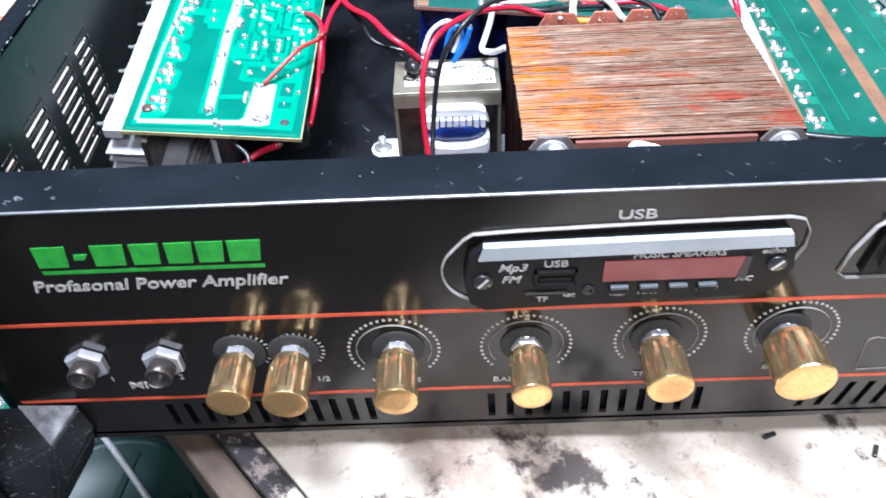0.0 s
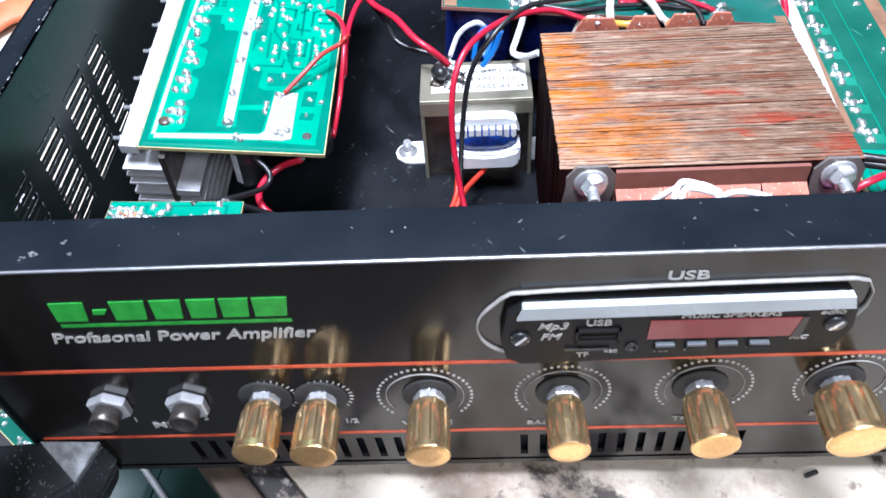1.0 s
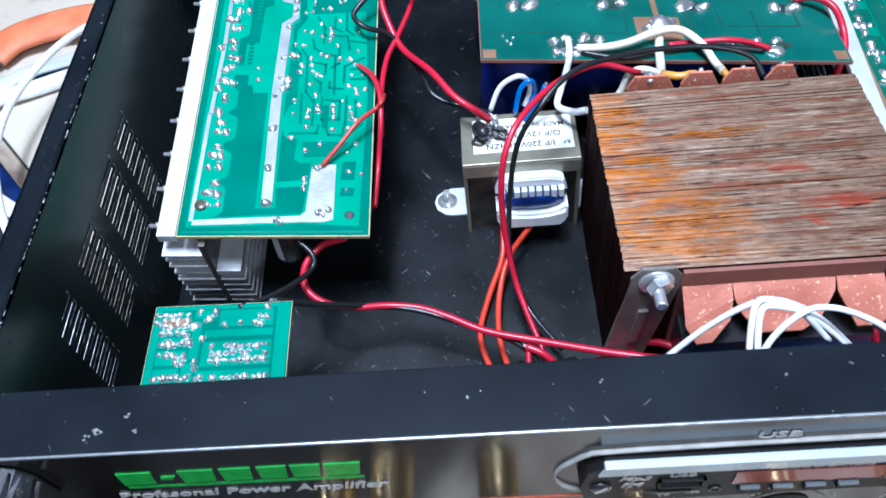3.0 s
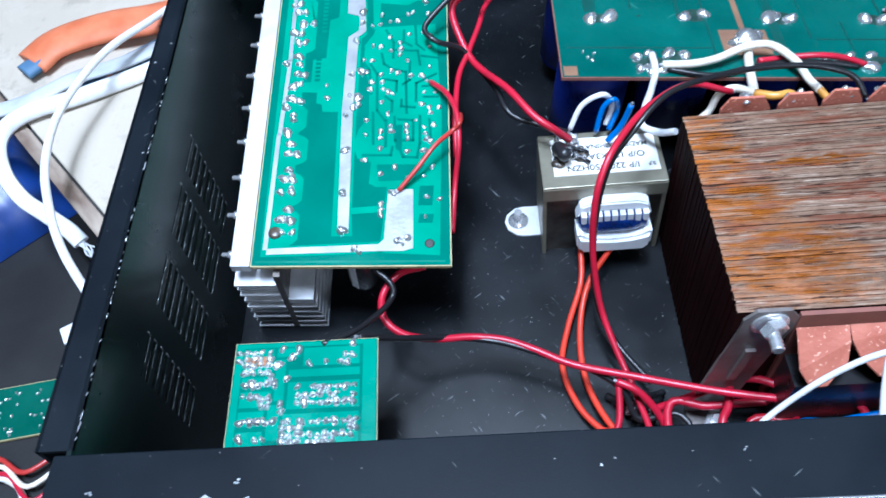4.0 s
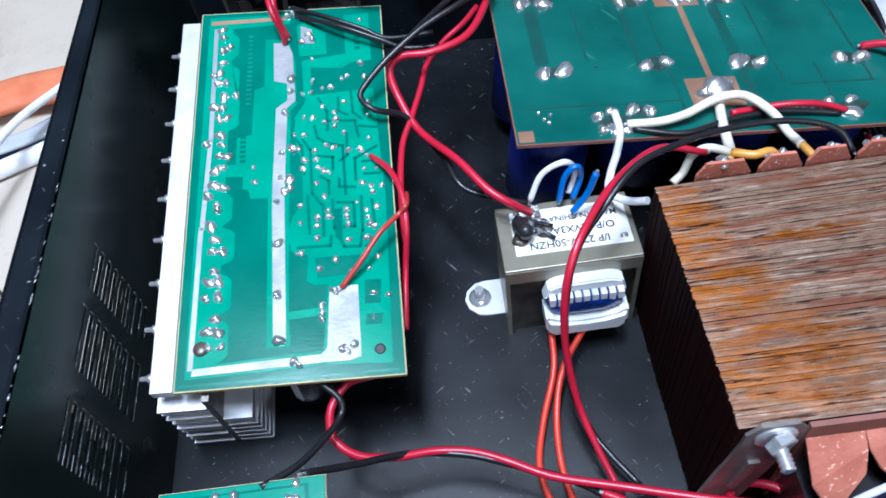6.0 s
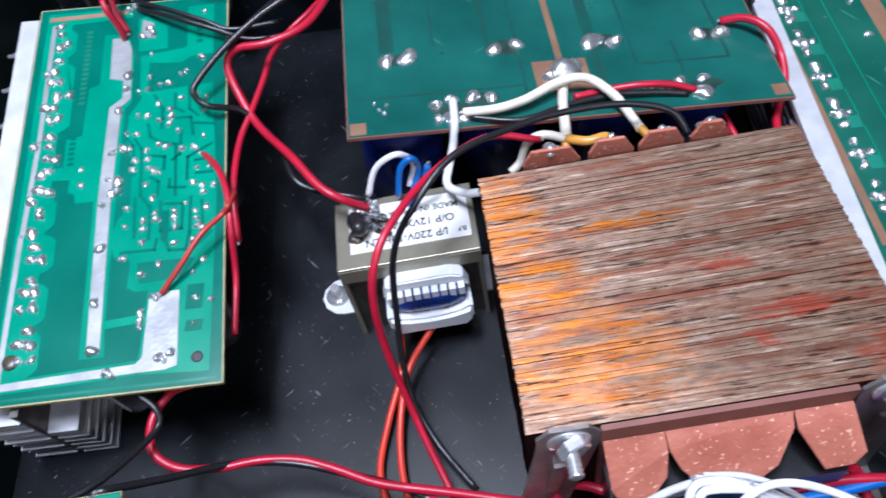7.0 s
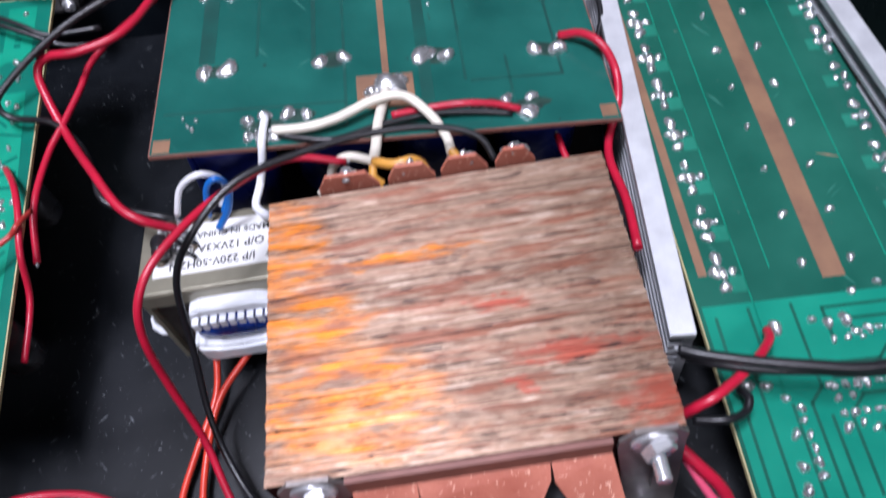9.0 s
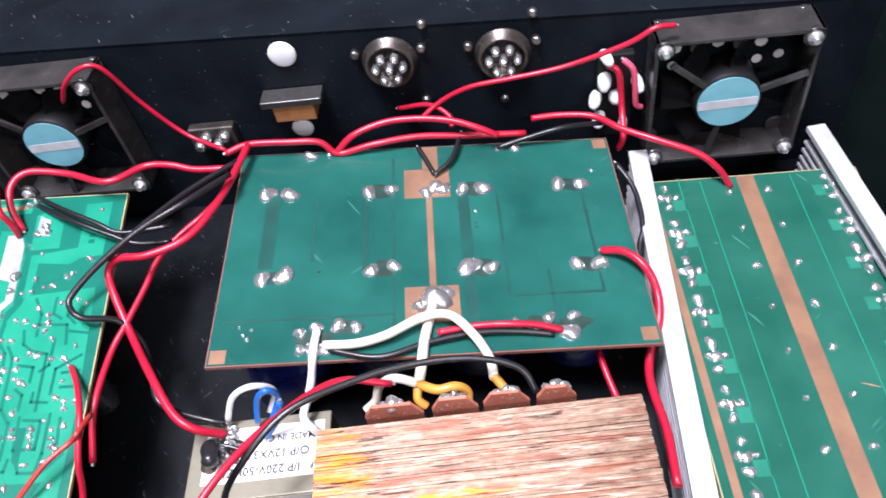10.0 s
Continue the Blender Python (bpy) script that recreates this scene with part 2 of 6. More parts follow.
def bench_material(name, layers, clean=False):
    """White-painted board, worn through to dark grime in blotches and scratches."""
    m, n, l, b = nodes_of(name)
    tc = n.new("ShaderNodeTexCoord")
    sep = n.new("ShaderNodeSeparateXYZ")
    l.new(tc.outputs["Object"], sep.inputs[0])
    wear = n.new("ShaderNodeMapRange")
    wear.inputs[1].default_value, wear.inputs[2].default_value, wear.inputs[3].default_value = 0.14, 0.26, 0.18
    l.new(sep.outputs[0], wear.inputs[0])
    col = None
    last = (0.50, 0.44, 0.355, 1)
    for scale, p0, p1, c in layers:
        t = n.new("ShaderNodeTexNoise")
        t.inputs["Scale"].default_value, t.inputs["Detail"].default_value, t.inputs["Roughness"].default_value = scale, 8, 0.7
        l.new(tc.outputs["Object"], t.inputs[0])
        r = n.new("ShaderNodeValToRGB")
        r.color_ramp.elements[0].position, r.color_ramp.elements[1].position = p0, p1
        l.new(t.outputs[0], r.inputs[0])
        mx = n.new("ShaderNodeMix")
        mx.data_type = "RGBA"
        l.new(r.outputs[0], mx.inputs[0])
        if clean:
            worn = n.new("ShaderNodeMath")
            worn.operation = "MULTIPLY"
            l.new(r.outputs[0], worn.inputs[0])
            l.new(wear.outputs[0], worn.inputs[1])
            l.new(worn.outputs[0], mx.inputs[0])
        if col is None:
            mx.inputs[6].default_value = last
        else:
            l.new(col, mx.inputs[6])
        mx.inputs[7].default_value = c
        col = mx.outputs[2]
    l.new(col, b.inputs["Base Color"])
    b.inputs["Roughness"].default_value = 0.62
    bp = n.new("ShaderNodeBump")
    bp.inputs["Strength"].default_value, bp.inputs["Distance"].default_value = 0.4, 0.0006
    l.new(t.outputs[0], bp.inputs["Height"])
    l.new(bp.outputs[0], b.inputs["Normal"])
    return m


M["bench"] = bench_material("stained_white_board", ((9, 0.49, 0.57, (0.30, 0.23, 0.175, 1)), (22, 0.556, 0.61, (0.050, 0.038, 0.032, 1)), (150, 0.57, 0.66, (0.22, 0.17, 0.13, 1))), True)
M["bench_margin"] = bench_material("grimy_white_margin", ((30, 0.42, 0.50, (0.22, 0.17, 0.15, 1)), (70, 0.43, 0.50, (0.022, 0.018, 0.018, 1)), (190, 0.56, 0.66, (0.30, 0.26, 0.23, 1))))


def lamination_material():
    """Edges of steel laminations: varnished brown in long streaks, amber varnished pools and red rust."""
    m, n, l, b = nodes_of("lamination")
    tc = n.new("ShaderNodeTexCoord")

    def noise_ramp(scale, stretch, p0, p1, detail=6, shift=0.0):
        mp = n.new("ShaderNodeMapping")
        mp.inputs["Scale"].default_value = stretch
        mp.inputs["Location"].default_value = (shift, shift * 0.7, 0)
        l.new(tc.outputs["Object"], mp.inputs[0])
        t = n.new("ShaderNodeTexNoise")
        t.inputs["Scale"].default_value, t.inputs["Detail"].default_value, t.inputs["Roughness"].default_value = scale, detail, 0.65
        l.new(mp.outputs[0], t.inputs[0])
        r = n.new("ShaderNodeMapRange")
        r.inputs[1].default_value, r.inputs[2].default_value = p0, p1
        l.new(t.outputs[0], r.inputs[0])
        return r.outputs[0]

    def mix(fac, a, c):
        mx = n.new("ShaderNodeMix")
        mx.data_type = "RGBA"
        l.new(fac, mx.inputs[0])
        if isinstance(a, tuple):
            mx.inputs[6].default_value = (*a, 1)
        else:
            l.new(a, mx.inputs[6])
        mx.inputs[7].default_value = (*c, 1)
        return mx.outputs[2]

    def calc(op, a, c):
        k = n.new("ShaderNodeMath")
        k.operation, k.use_clamp = op, True
        for i, v in enumerate((a, c)):
            if isinstance(v, (int, float)):
                k.inputs[i].default_value = v
            else:
                l.new(v, k.inputs[i])
        return k.outputs[0]

    # uneven outlines for the pools: the place is pushed about by noise that follows the sheets
    wm = n.new("ShaderNodeMapping")
    wm.inputs["Scale"].default_value = (0.35, 1.3, 0)
    l.new(tc.outputs["Object"], wm.inputs[0])
    wob = n.new("ShaderNodeTexNoise")
    wob.inputs["Scale"].default_value, wob.inputs["Detail"].default_value, wob.inputs["Roughness"].default_value = 260, 5, 0.7
    l.new(wm.outputs[0], wob.inputs[0])
    sh = n.new("ShaderNodeVectorMath")
    sh.operation = "MULTIPLY_ADD"
    sh.inputs[1].default_value, sh.inputs[2].default_value = (0.030, 0.012, 0), (-0.015, -0.006, 0)
    l.new(wob.outputs["Color"], sh.inputs[0])
    pushed = n.new("ShaderNodeVectorMath")
    pushed.operation = "ADD"
    l.new(tc.outputs["Object"], pushed.inputs[0])
    l.new(sh.outputs[0], pushed.inputs[1])

    def pool(cx, cy, rx, ry, soft=0.25):
        mp = n.new("ShaderNodeMapping")
        mp.inputs["Scale"].default_value = (1000 / rx, 1000 / ry, 0)
        mp.inputs["Location"].default_value = (-cx / rx, -cy / ry, 0)
        l.new(pushed.outputs[0], mp.inputs[0])
        ln = n.new("ShaderNodeVectorMath")
        ln.operation = "LENGTH"
        l.new(mp.outputs[0], ln.inputs[0])
        r = n.new("ShaderNodeMapRange")
        r.inputs[1].default_value, r.inputs[2].default_value = 1 + soft, 1 - soft
        l.new(ln.outputs["Value"], r.inputs[0])
        return r.outputs[0]

    streak = noise_ramp(900, (0.26, 1, 1), 0.36, 0.64)
    col = mix(streak, (0.34, 0.225, 0.155), (0.185, 0.108, 0.070))
    col = mix(noise_ramp(620, (0.13, 1.5, 1), 0.56, 0.64, 5, 3.0), col, (0.50, 0.38, 0.29))
    col = mix(calc("MULTIPLY", noise_ramp(300, (0.12, 1.2, 1), 0.50, 0.60, 6, 7.0), 0.8), col, (0.21, 0.062, 0.030))
    amber = calc("MAXIMUM", calc("MAXIMUM", pool(4, 60, 10, 16), pool(9, 38, 15, 8)), calc("MAXIMUM", pool(18, 16, 20, 13), pool(38, 53.4, 17, 1.8)))
    amber = calc("MULTIPLY", amber, calc("MULTIPLY", noise_ramp(420, (0.22, 1.2, 1), 0.38, 0.58, 6, 1.0), 0.9))
    col = mix(amber, col, (0.52, 0.155, 0.010))
    salmon = calc("MULTIPLY", pool(28, 10, 14, 9, 0.4), noise_ramp(200, (0.5, 1, 1), 0.46, 0.6, 5, 5.0))
    col = mix(salmon, col, (0.60, 0.25, 0.11))
    red = calc("MAXIMUM", calc("MAXIMUM", pool(72, 21, 15, 2.6), pool(59, 14, 3.2, 2.6)), calc("MAXIMUM", pool(87, 6, 8, 6), pool(56, 36, 7, 1.6)))
    red = calc("MULTIPLY", red, noise_ramp(420, (0.2, 1.2, 1), 0.34, 0.52, 6, 2.0))
    col = mix(red, col, (0.33, 0.066, 0.036))
    dark = noise_ramp(560, (0.14, 1.8, 1), 0.59, 0.63, 5, 4.0)
    col = mix(dark, col, (0.040, 0.018, 0.012))
    gi = n.new("ShaderNodeNewGeometry")
    mr = n.new("ShaderNodeMapRange")
    mr.inputs[3].default_value, mr.inputs[4].default_value = 0.78, 1.16
    l.new(gi.outputs["Random Per Island"], mr.inputs[0])
    hs = n.new("ShaderNodeHueSaturation")
    l.new(mr.outputs[0], hs.inputs["Value"])
    l.new(col, hs.inputs["Color"])
    l.new(hs.outputs[0], b.inputs["Base Color"])
    rr = n.new("ShaderNodeMapRange")
    rr.inputs[3].default_value, rr.inputs[4].default_value = 0.36, 0.48
    l.new(streak, rr.inputs[0])
    l.new(calc("MULTIPLY", rr.outputs[0], calc("SUBTRACT", 1.0, calc("MULTIPLY", amber, 0.12))), b.inputs["Roughness"])
    b.inputs["Anisotropic"].default_value = 0.9
    across = n.new("ShaderNodeCombineXYZ")
    across.inputs[1].default_value = 1.0
    l.new(across.outputs[0], b.inputs["Tangent"])
    me = n.new("ShaderNodeMapRange")
    me.inputs[3].default_value, me.inputs[4].default_value = 0.48, 0.95
    l.new(amber, me.inputs[0])
    l.new(me.outputs[0], b.inputs["Metallic"])
    bp = n.new("ShaderNodeBump")
    bp.inputs["Strength"].default_value, bp.inputs["Distance"].default_value = 0.5, 0.00012
    l.new(streak, bp.inputs["Height"])
    l.new(bp.outputs[0], b.inputs["Normal"])
    return m


M["lamination"] = lamination_material()

# ---- mesh helpers: millimetres in, metres out ----
K = 0.001


def mesh_of(name, bm, *mats):
    me = bpy.data.meshes.new(name)
    bm.to_mesh(me)
    bm.free()
    for m in mats:
        me.materials.append(M[m])
    return me


def part(name, bm, material, parent, label=""):
    mats = material if isinstance(material, tuple) else (material,)
    ob = new(name, mesh_of(name, bm, *mats))
    ob.parent = parent
    return tagged(ob, label)


def thing(name, m, label, category, group="", kind=""):
    ob = new(name)
    ob.empty_display_size = 0.01
    ob.matrix_world = m
    return tagged(ob, label, category, group, kind)


def solo(name, bm, material, label, category, group="", kind="", m=None):
    mats = material if isinstance(material, tuple) else (material,)
    ob = new(name, mesh_of(name, bm, *mats))
    if m is not None:
        ob.matrix_world = m
    return tagged(ob, label, category, group, kind)


def box(bm, x0, x1, y0, y1, z0, z1, bevel=0.0, mat=0):
    vs = [bm.verts.new((x * K, y * K, z * K)) for x in (x0, x1) for y in (y0, y1) for z in (z0, z1)]
    fs = [bm.faces.new([vs[i] for i in q]) for q in ((0, 1, 3, 2), (4, 6, 7, 5), (0, 4, 5, 1), (2, 3, 7, 6), (0, 2, 6, 4), (1, 5, 7, 3))]
    for fc in fs:
        fc.material_index = mat
    if bevel:
        es = list({e for fc in fs for e in fc.edges})
        bmesh.ops.bevel(bm, geom=es, offset=bevel * K, segments=2, affect="EDGES", profile=0.5)
    return bm


def prism(bm, outline, y0, y1, axis="y", mat=0):
    """An outline (a, b) in millimetres, drawn out along an axis: y takes (x, z), z takes (x, y), x takes (y, z)."""
    def at(a, b, c):
        return {"y": (a, c, b), "z": (a, b, c), "x": (c, a, b)}[axis]
    low = [bm.verts.new(Vector(at(a, b, y0)) * K) for a, b in outline]
    high = [bm.verts.new(Vector(at(a, b, y1)) * K) for a, b in outline]
    n = len(outline)
    fs = [bm.faces.new(low), bm.faces.new(high[::-1])]
    fs += [bm.faces.new((low[i], high[i], high[(i + 1) % n], low[(i + 1) % n])) for i in range(n)]
    for fc in fs:
        fc.material_index = mat
    bmesh.ops.recalc_face_normals(bm, faces=fs)
    return bm


def lathe(bm, profile, m, segs=24, mat=0):
    """Rings of (radius, height) in millimetres turned about the z axis of the pose m."""
    rings = []
    for r, h in profile:
        rings.append([bm.verts.new(m @ Vector((r * K * math.cos(2 * math.pi * i / segs), r * K * math.sin(2 * math.pi * i / segs), h * K))) for i in range(segs)])
    fs = []
    for a, b in zip(rings, rings[1:]):
        fs += [bm.faces.new((a[i], a[(i + 1) % segs], b[(i + 1) % segs], b[i])) for i in range(segs)]
    fs += [bm.faces.new(rings[0][::-1]), bm.faces.new(rings[-1])]
    for fc in fs:
        fc.smooth = segs > 8 and len(fc.verts) == 4
        fc.material_index = mat
    return bm


def smooth_path(pts, n=7):
    v = [Vector(p) * K for p in pts]
    v = [v[0] * 2 - v[1]] + v + [v[-1] * 2 - v[-2]]
    out = []
    for a, b, c, d in zip(v, v[1:], v[2:], v[3:]):
        for i in range(n):
            s = i / n
            out.append(0.5 * (2 * b + (c - a) * s + (2 * a - 5 * b + 4 * c - d) * s * s + (3 * b - a - 3 * c + d) * s ** 3))
    return out + [v[-2]]


def tube(bm, pts, r, segs=9, n=7, flat=1.0, mat=0):
    path = smooth_path(pts, n) if n else [Vector(p) * K for p in pts]
    up, rings = Vector((0, 0, 1)), []
    side = None
    for i, p in enumerate(path):
        d = (path[min(i + 1, len(path) - 1)] - path[max(i - 1, 0)]).normalized()
        if side is None:
            side = d.cross(up if abs(d.z) < 0.9 else Vector((1, 0, 0))).normalized()
        side = (side - d * side.dot(d)).normalized()
        nrm = side.cross(d)
        rings.append([bm.verts.new(p + (side * math.cos(a) + nrm * math.sin(a) * flat) * r * K) for a in (2 * math.pi * j / segs for j in range(segs))])
    fs = []
    for a, b in zip(rings, rings[1:]):
        fs += [bm.faces.new((a[j], a[(j + 1) % segs], b[(j + 1) % segs], b[j])) for j in range(segs)]
    fs += [bm.faces.new(rings[0][::-1]), bm.faces.new(rings[-1])]
    for fc in fs:
        fc.smooth = len(fc.verts) == 4
        fc.material_index = mat
    return bm


def ribbon(bm, pts, width, z0, z1):
    """A flat track of even width through (x, y) corners, in millimetres, between two heights."""
    for (ax, ay), (bx, by) in zip(pts, pts[1:]):
        d = Vector((bx - ax, by - ay))
        if d.length < 1e-6:
            continue
        d.normalize()
        s, e = Vector((-d.y, d.x)) * width / 2, d * width / 2
        a, b = Vector((ax, ay)) - e, Vector((bx, by)) + e
        prism(bm, [tuple(a - s), tuple(b - s), tuple(b + s), tuple(a + s)], z0, z1, "z")
    return bm


def letters(name, body, size, m, material, parent, label="", slant=0.0, squeeze=1.0, depth=0.0001, bold=0.018):
    cu = bpy.data.curves.new(name, "FONT")
    cu.body, cu.size, cu.shear, cu.extrude = body, size * K, slant, depth
    cu.align_x, cu.align_y = "CENTER", "CENTER"
    cu.resolution_u, cu.offset = 3, size * K * bold
    tmp = new("text_curve", cu)
    bpy.context.view_layer.update()
    me = bpy.data.meshes.new_from_object(tmp.evaluated_get(bpy.context.evaluated_depsgraph_get()))
    bpy.data.objects.remove(tmp)
    bpy.data.curves.remove(cu)
    me.name = name
    me.materials.clear()
    me.materials.append(M[material])
    me.transform(Matrix.Diagonal((squeeze, 1, 1, 1)))
    me.transform(m)
    ob = new(name, me)
    ob.parent = parent
    return tagged(ob, label)


ORIGIN = Matrix.Identity(4)


def facing(x, z, y=-0.25):
    """A pose on the front panel, looking out of it."""
    return pose(x * K, y * K, z * K, 90, 0, 0)


# ---- the room and the bench ----
bm = bmesh.new()
box(bm, -1900, 2100, -2000, 2000, -760, -740)
solo("ground", bm, "ground_dark", "dark grey dusty workshop floor", "floor", kind="structure")
for nm, c in (("wall_west", (-1960, -1900, -2000, 2000)), ("wall_east", (2100, 2160, -2000, 2000)), ("wall_south", (-1960, 2160, -2060, -2000)), ("wall_north", (-1960, 2160, 2000, 2060))):
    bm = bmesh.new()
    box(bm, c[0], c[1], c[2], c[3], -760, 1900)
    solo(nm, bm, "wall_plaster", "plain grey plastered workshop wall", "wall", kind="structure")
bm = bmesh.new()
box(bm, -1960, 2160, -2060, 2060, 1900, 1940)
solo("ceiling", bm, "white_ceiling", "plain white plastered workshop ceiling", "ceiling", kind="structure")

# bench: one corner-wise board whose edge runs under the amplifier
bench = thing("workbench", pose(-0.144, 0.241, -0.015, 0, 0, -48.2), "white-painted workbench, stained black and worn", "workbench")
bm = bmesh.new()
box(bm, -700, 900, 3.6, 1000, -12, 0, 0.8)
part("benchtop", bm, "bench", bench)
bm = bmesh.new()
box(bm, -700, 900, -5.0, 4.4, -14, -3.0)
part("edge_batten", bm, "rubber", bench, "dark batten behind the open joint")
bm = bmesh.new()
box(bm, -700, 205, -5.5, 2.4, -5, -0.4, 0.8)
part("worn_margin", bm, "pale_strip", bench, "worn pale edge strip with dark joints")
bm = bmesh.new()
box(bm, 205.5, 900, -6.5, 2.8, -5, 0.2, 0.8)
part("worn_margin", bm, "bench_margin", bench, "black-stained margin where the paint has flaked")
bm = bmesh.new()
box(bm, 205.5, 900, -17.5, -7.0, -30, -2.5, 1.5)
part("edge_strip", bm, "timber", bench, "grimy dark wooden edge strip")
for lx, ly in ((-660, 60), (860, 60), (-660, 940), (860, 940)):
    bm = bmesh.new()
    box(bm, lx - 25, lx + 25, ly - 25, ly + 25, -725, -12, 1.0)
    part("leg", bm, "timber", bench)

# ---- the amplifier's case ----
case = thing("amplifier_case", ORIGIN, "black-painted steel amplifier case with its lid off", "amplifier")


def floor_z(y):
    return -1.0 + 0.034 * y


XR = 374.0
bm = bmesh.new()
prism(bm, [(0, floor_z(0) - 1.2), (296, floor_z(296) - 1.2), (296, floor_z(296)), (0, floor_z(0))], -1.5, XR, "x")
part("floor_plate", bm, "floor_paint", case, "scratched black floor plate flecked with solder dust")

# front panel: a sheet with three rows of leaning vent slots
front_bm = bmesh.new()
box(front_bm, 3.6, XR + 4, 0, 1.5, 13, 93)
box(front_bm, 3.6, XR + 4, 0, 1.5, -4.5, 1)
cuts = []
for x0, count, pitch, lean in ((50, 12, 5.75, -0.8), (151.5, 12, 5.9, -0.4), (249, 18, 5.9, 2.4)):
    cuts += [(x0 + i * pitch, lean) for i in range(count)]
edge, edge_top = 3.6, 3.6
for x, lean in cuts:
    prism(front_bm, [(edge, 1), (x, 1), (x + lean, 13), (edge_top, 13)], 0, 1.5)
    edge, edge_top = x + 2.3, x + 2.3 + lean
prism(front_bm, [(edge, 1), (XR + 4, 1), (XR + 4, 13), (edge_top, 13)], 0, 1.5)
front = part("front_panel", front_bm, "panel_gloss", case, "glossy black front panel printed in white, green and orange")
# black sheet added so the vents look as dark as the shaded inside
bm = bmesh.new()
box(bm, 3.6, XR, 2.6, 3.4, -0.8, 40)
part("vent_shade_sheet", bm, "black_paint", case, "black sheet behind the vents, standing in for shade")
bm = bmesh.new()
box(bm, -3, XR + 4, 0.2, 17, 92.2, 93.4, 0.4)
box(bm, -3, XR + 4, 16, 17, 86, 92.5)
part("top_lip", bm, "black_paint", case, "scuffed black folded lip of the front panel")
# pale tube along the lip, painted in as its highlight
bm = bmesh.new()
tube(bm, [(-3, 0.1, 93.0), (120, 0.0, 93.1), (240, 0.1, 93.0), (XR + 4, 0.1, 93.0)], 0.42, 6, 12)
part("lip_highlight", bm, "bare_lit_edge", case, "bright line painted as the highlight on the lip's edge")

# side walls with stacked louvre slots
def side_wall(name, x0, x1, mirrored):
    bm = bmesh.new()
    cols = ((49, 62), (72, 89), (97.5, 116), (122.5, 136.5))
    def rise(y):
        return 0.06 * y - 3.2
    def slab(y0, y1, z0, z1):
        prism(bm, [(y0, z0 + rise(y0)), (y1, z0 + rise(y1)), (y1, z1 + rise(y1)), (y0, z1 + rise(y0))], x0, x1, "x")
    slab(1.5, 296, 71, 93)
    slab(1.5, 296, -9, 31)
    rows_at = [31 + i * 4.45 for i in range(10)]
    ys = [1.5] + [v for c in cols for v in c] + [296]
    for a, b in zip(ys[0::2], ys[1::2]):
        slab(a, b, 31, 71)
    for z in rows_at[:-1]:
        for a, b in cols:
            slab(a, b, z, z + 2.2)
    for a, b in cols:
        slab(a, b, 69.5, 71)
    part(name, bm, "green_black", case, "black side wall with stacked louvre slots")
    bm = bmesh.new()
    turn = -1 if not mirrored else 1
    inner, outer = (x1, x0) if not mirrored else (x0, x1)
    def reach(y):
        return outer + turn * (8.0 - 0.0145 * (y - 19))
    for lo, hi, near in ((91.8, 93.0, None), (82.0, 93.0, 1.0)):
        pts = [((reach(y) if k else (inner if near is None else reach(y) - turn * near)), y, z + rise(y)) for y in (19, 296) for k in (0, 1) for z in (lo, hi)]
        bmesh.ops.convex_hull(bm, input=[bm.verts.new(Vector(p) * K) for p in pts])
    part("side_flange", bm, "black_paint", case, "scratched black outward flange of the side wall")


side_wall("side_wall", -1.6, -0.4, False)
side_wall("side_wall", XR, XR + 1.2, True)
# thin bright lines along the punched slots: light on their rims, painted in
bm = bmesh.new()
rim_rng = random.Random(8)
for y0, y1 in ((49, 62), (72, 89), (97.5, 116), (122.5, 136.5)):
    for k in range(9):
        z = 33.2 + 4.45 * k - 3.2
        cuts_at = [y0 + (y1 - y0) * v for v in (0.0, rim_rng.uniform(0.2, 0.45), rim_rng.uniform(0.55, 0.8), 1.0)]
        for a, c in zip(cuts_at, cuts_at[1:]):
            if rim_rng.random() < 0.8:
                tube(bm, [(-0.32, a, z + 0.06 * a), (-0.32, c - 0.6, z + 0.06 * (c - 0.6))], rim_rng.uniform(0.10, 0.17), 5, 0)
        tube(bm, [(-0.3, y1 - 0.2, z + 0.06 * y1), (-0.3, y1, z + 2.0 + 0.06 * y1)], 0.22, 5, 0)
tagged(part("slot_rim_light", bm, "lit_rim", case, "bright lines painted as light on the slot rims"), kind="stuff")
bm = bmesh.new()
scuff = random.Random(12)
for k in range(46):
    y = 20 + scuff.random() * 120
    ln = scuff.uniform(0.3, 1.6)
    tube(bm, [(0.1 + scuff.uniform(-0.5, 0.1), y, 90.0 + 0.06 * y), (0.1, y + ln, 90.0 + 0.06 * (y + ln))], scuff.uniform(0.08, 0.2), 5, 2)
tagged(part("scuffed_edge", bm, "bare_lit_edge", case, "bright flecks along the worn edge"), kind="stuff")

# rear panel, slightly out of square
rear = thing("rear_panel", pose(0, 0.298, 0, 0, 0, -4.0), "black-painted rear panel carrying sockets and fans", "panel")
bm = bmesh.new()
prism(bm, [(-3, 5), (378, 5), (378, 87), (-3, 104)], 0, 1.4)
part("rear_sheet", bm, "black_paint", rear)
bm = bmesh.new()
prism(bm, [(-3, 102.8), (378, 85.8), (378, 87.2), (-3, 104.2)], 0, 80)
part("rear_lip", bm, "black_paint", rear)
for fx, fy in ((62, 52), (335, 45), (40, 270), (335, 270)):
    bm = bmesh.new()
    lathe(bm, [(7, -14.6), (8.5, -14.2), (9, floor_z(fy) - 1.3)], pose(fx * K, fy * K, 0), 20)
    part("rubber_foot", bm, "rubber", case)


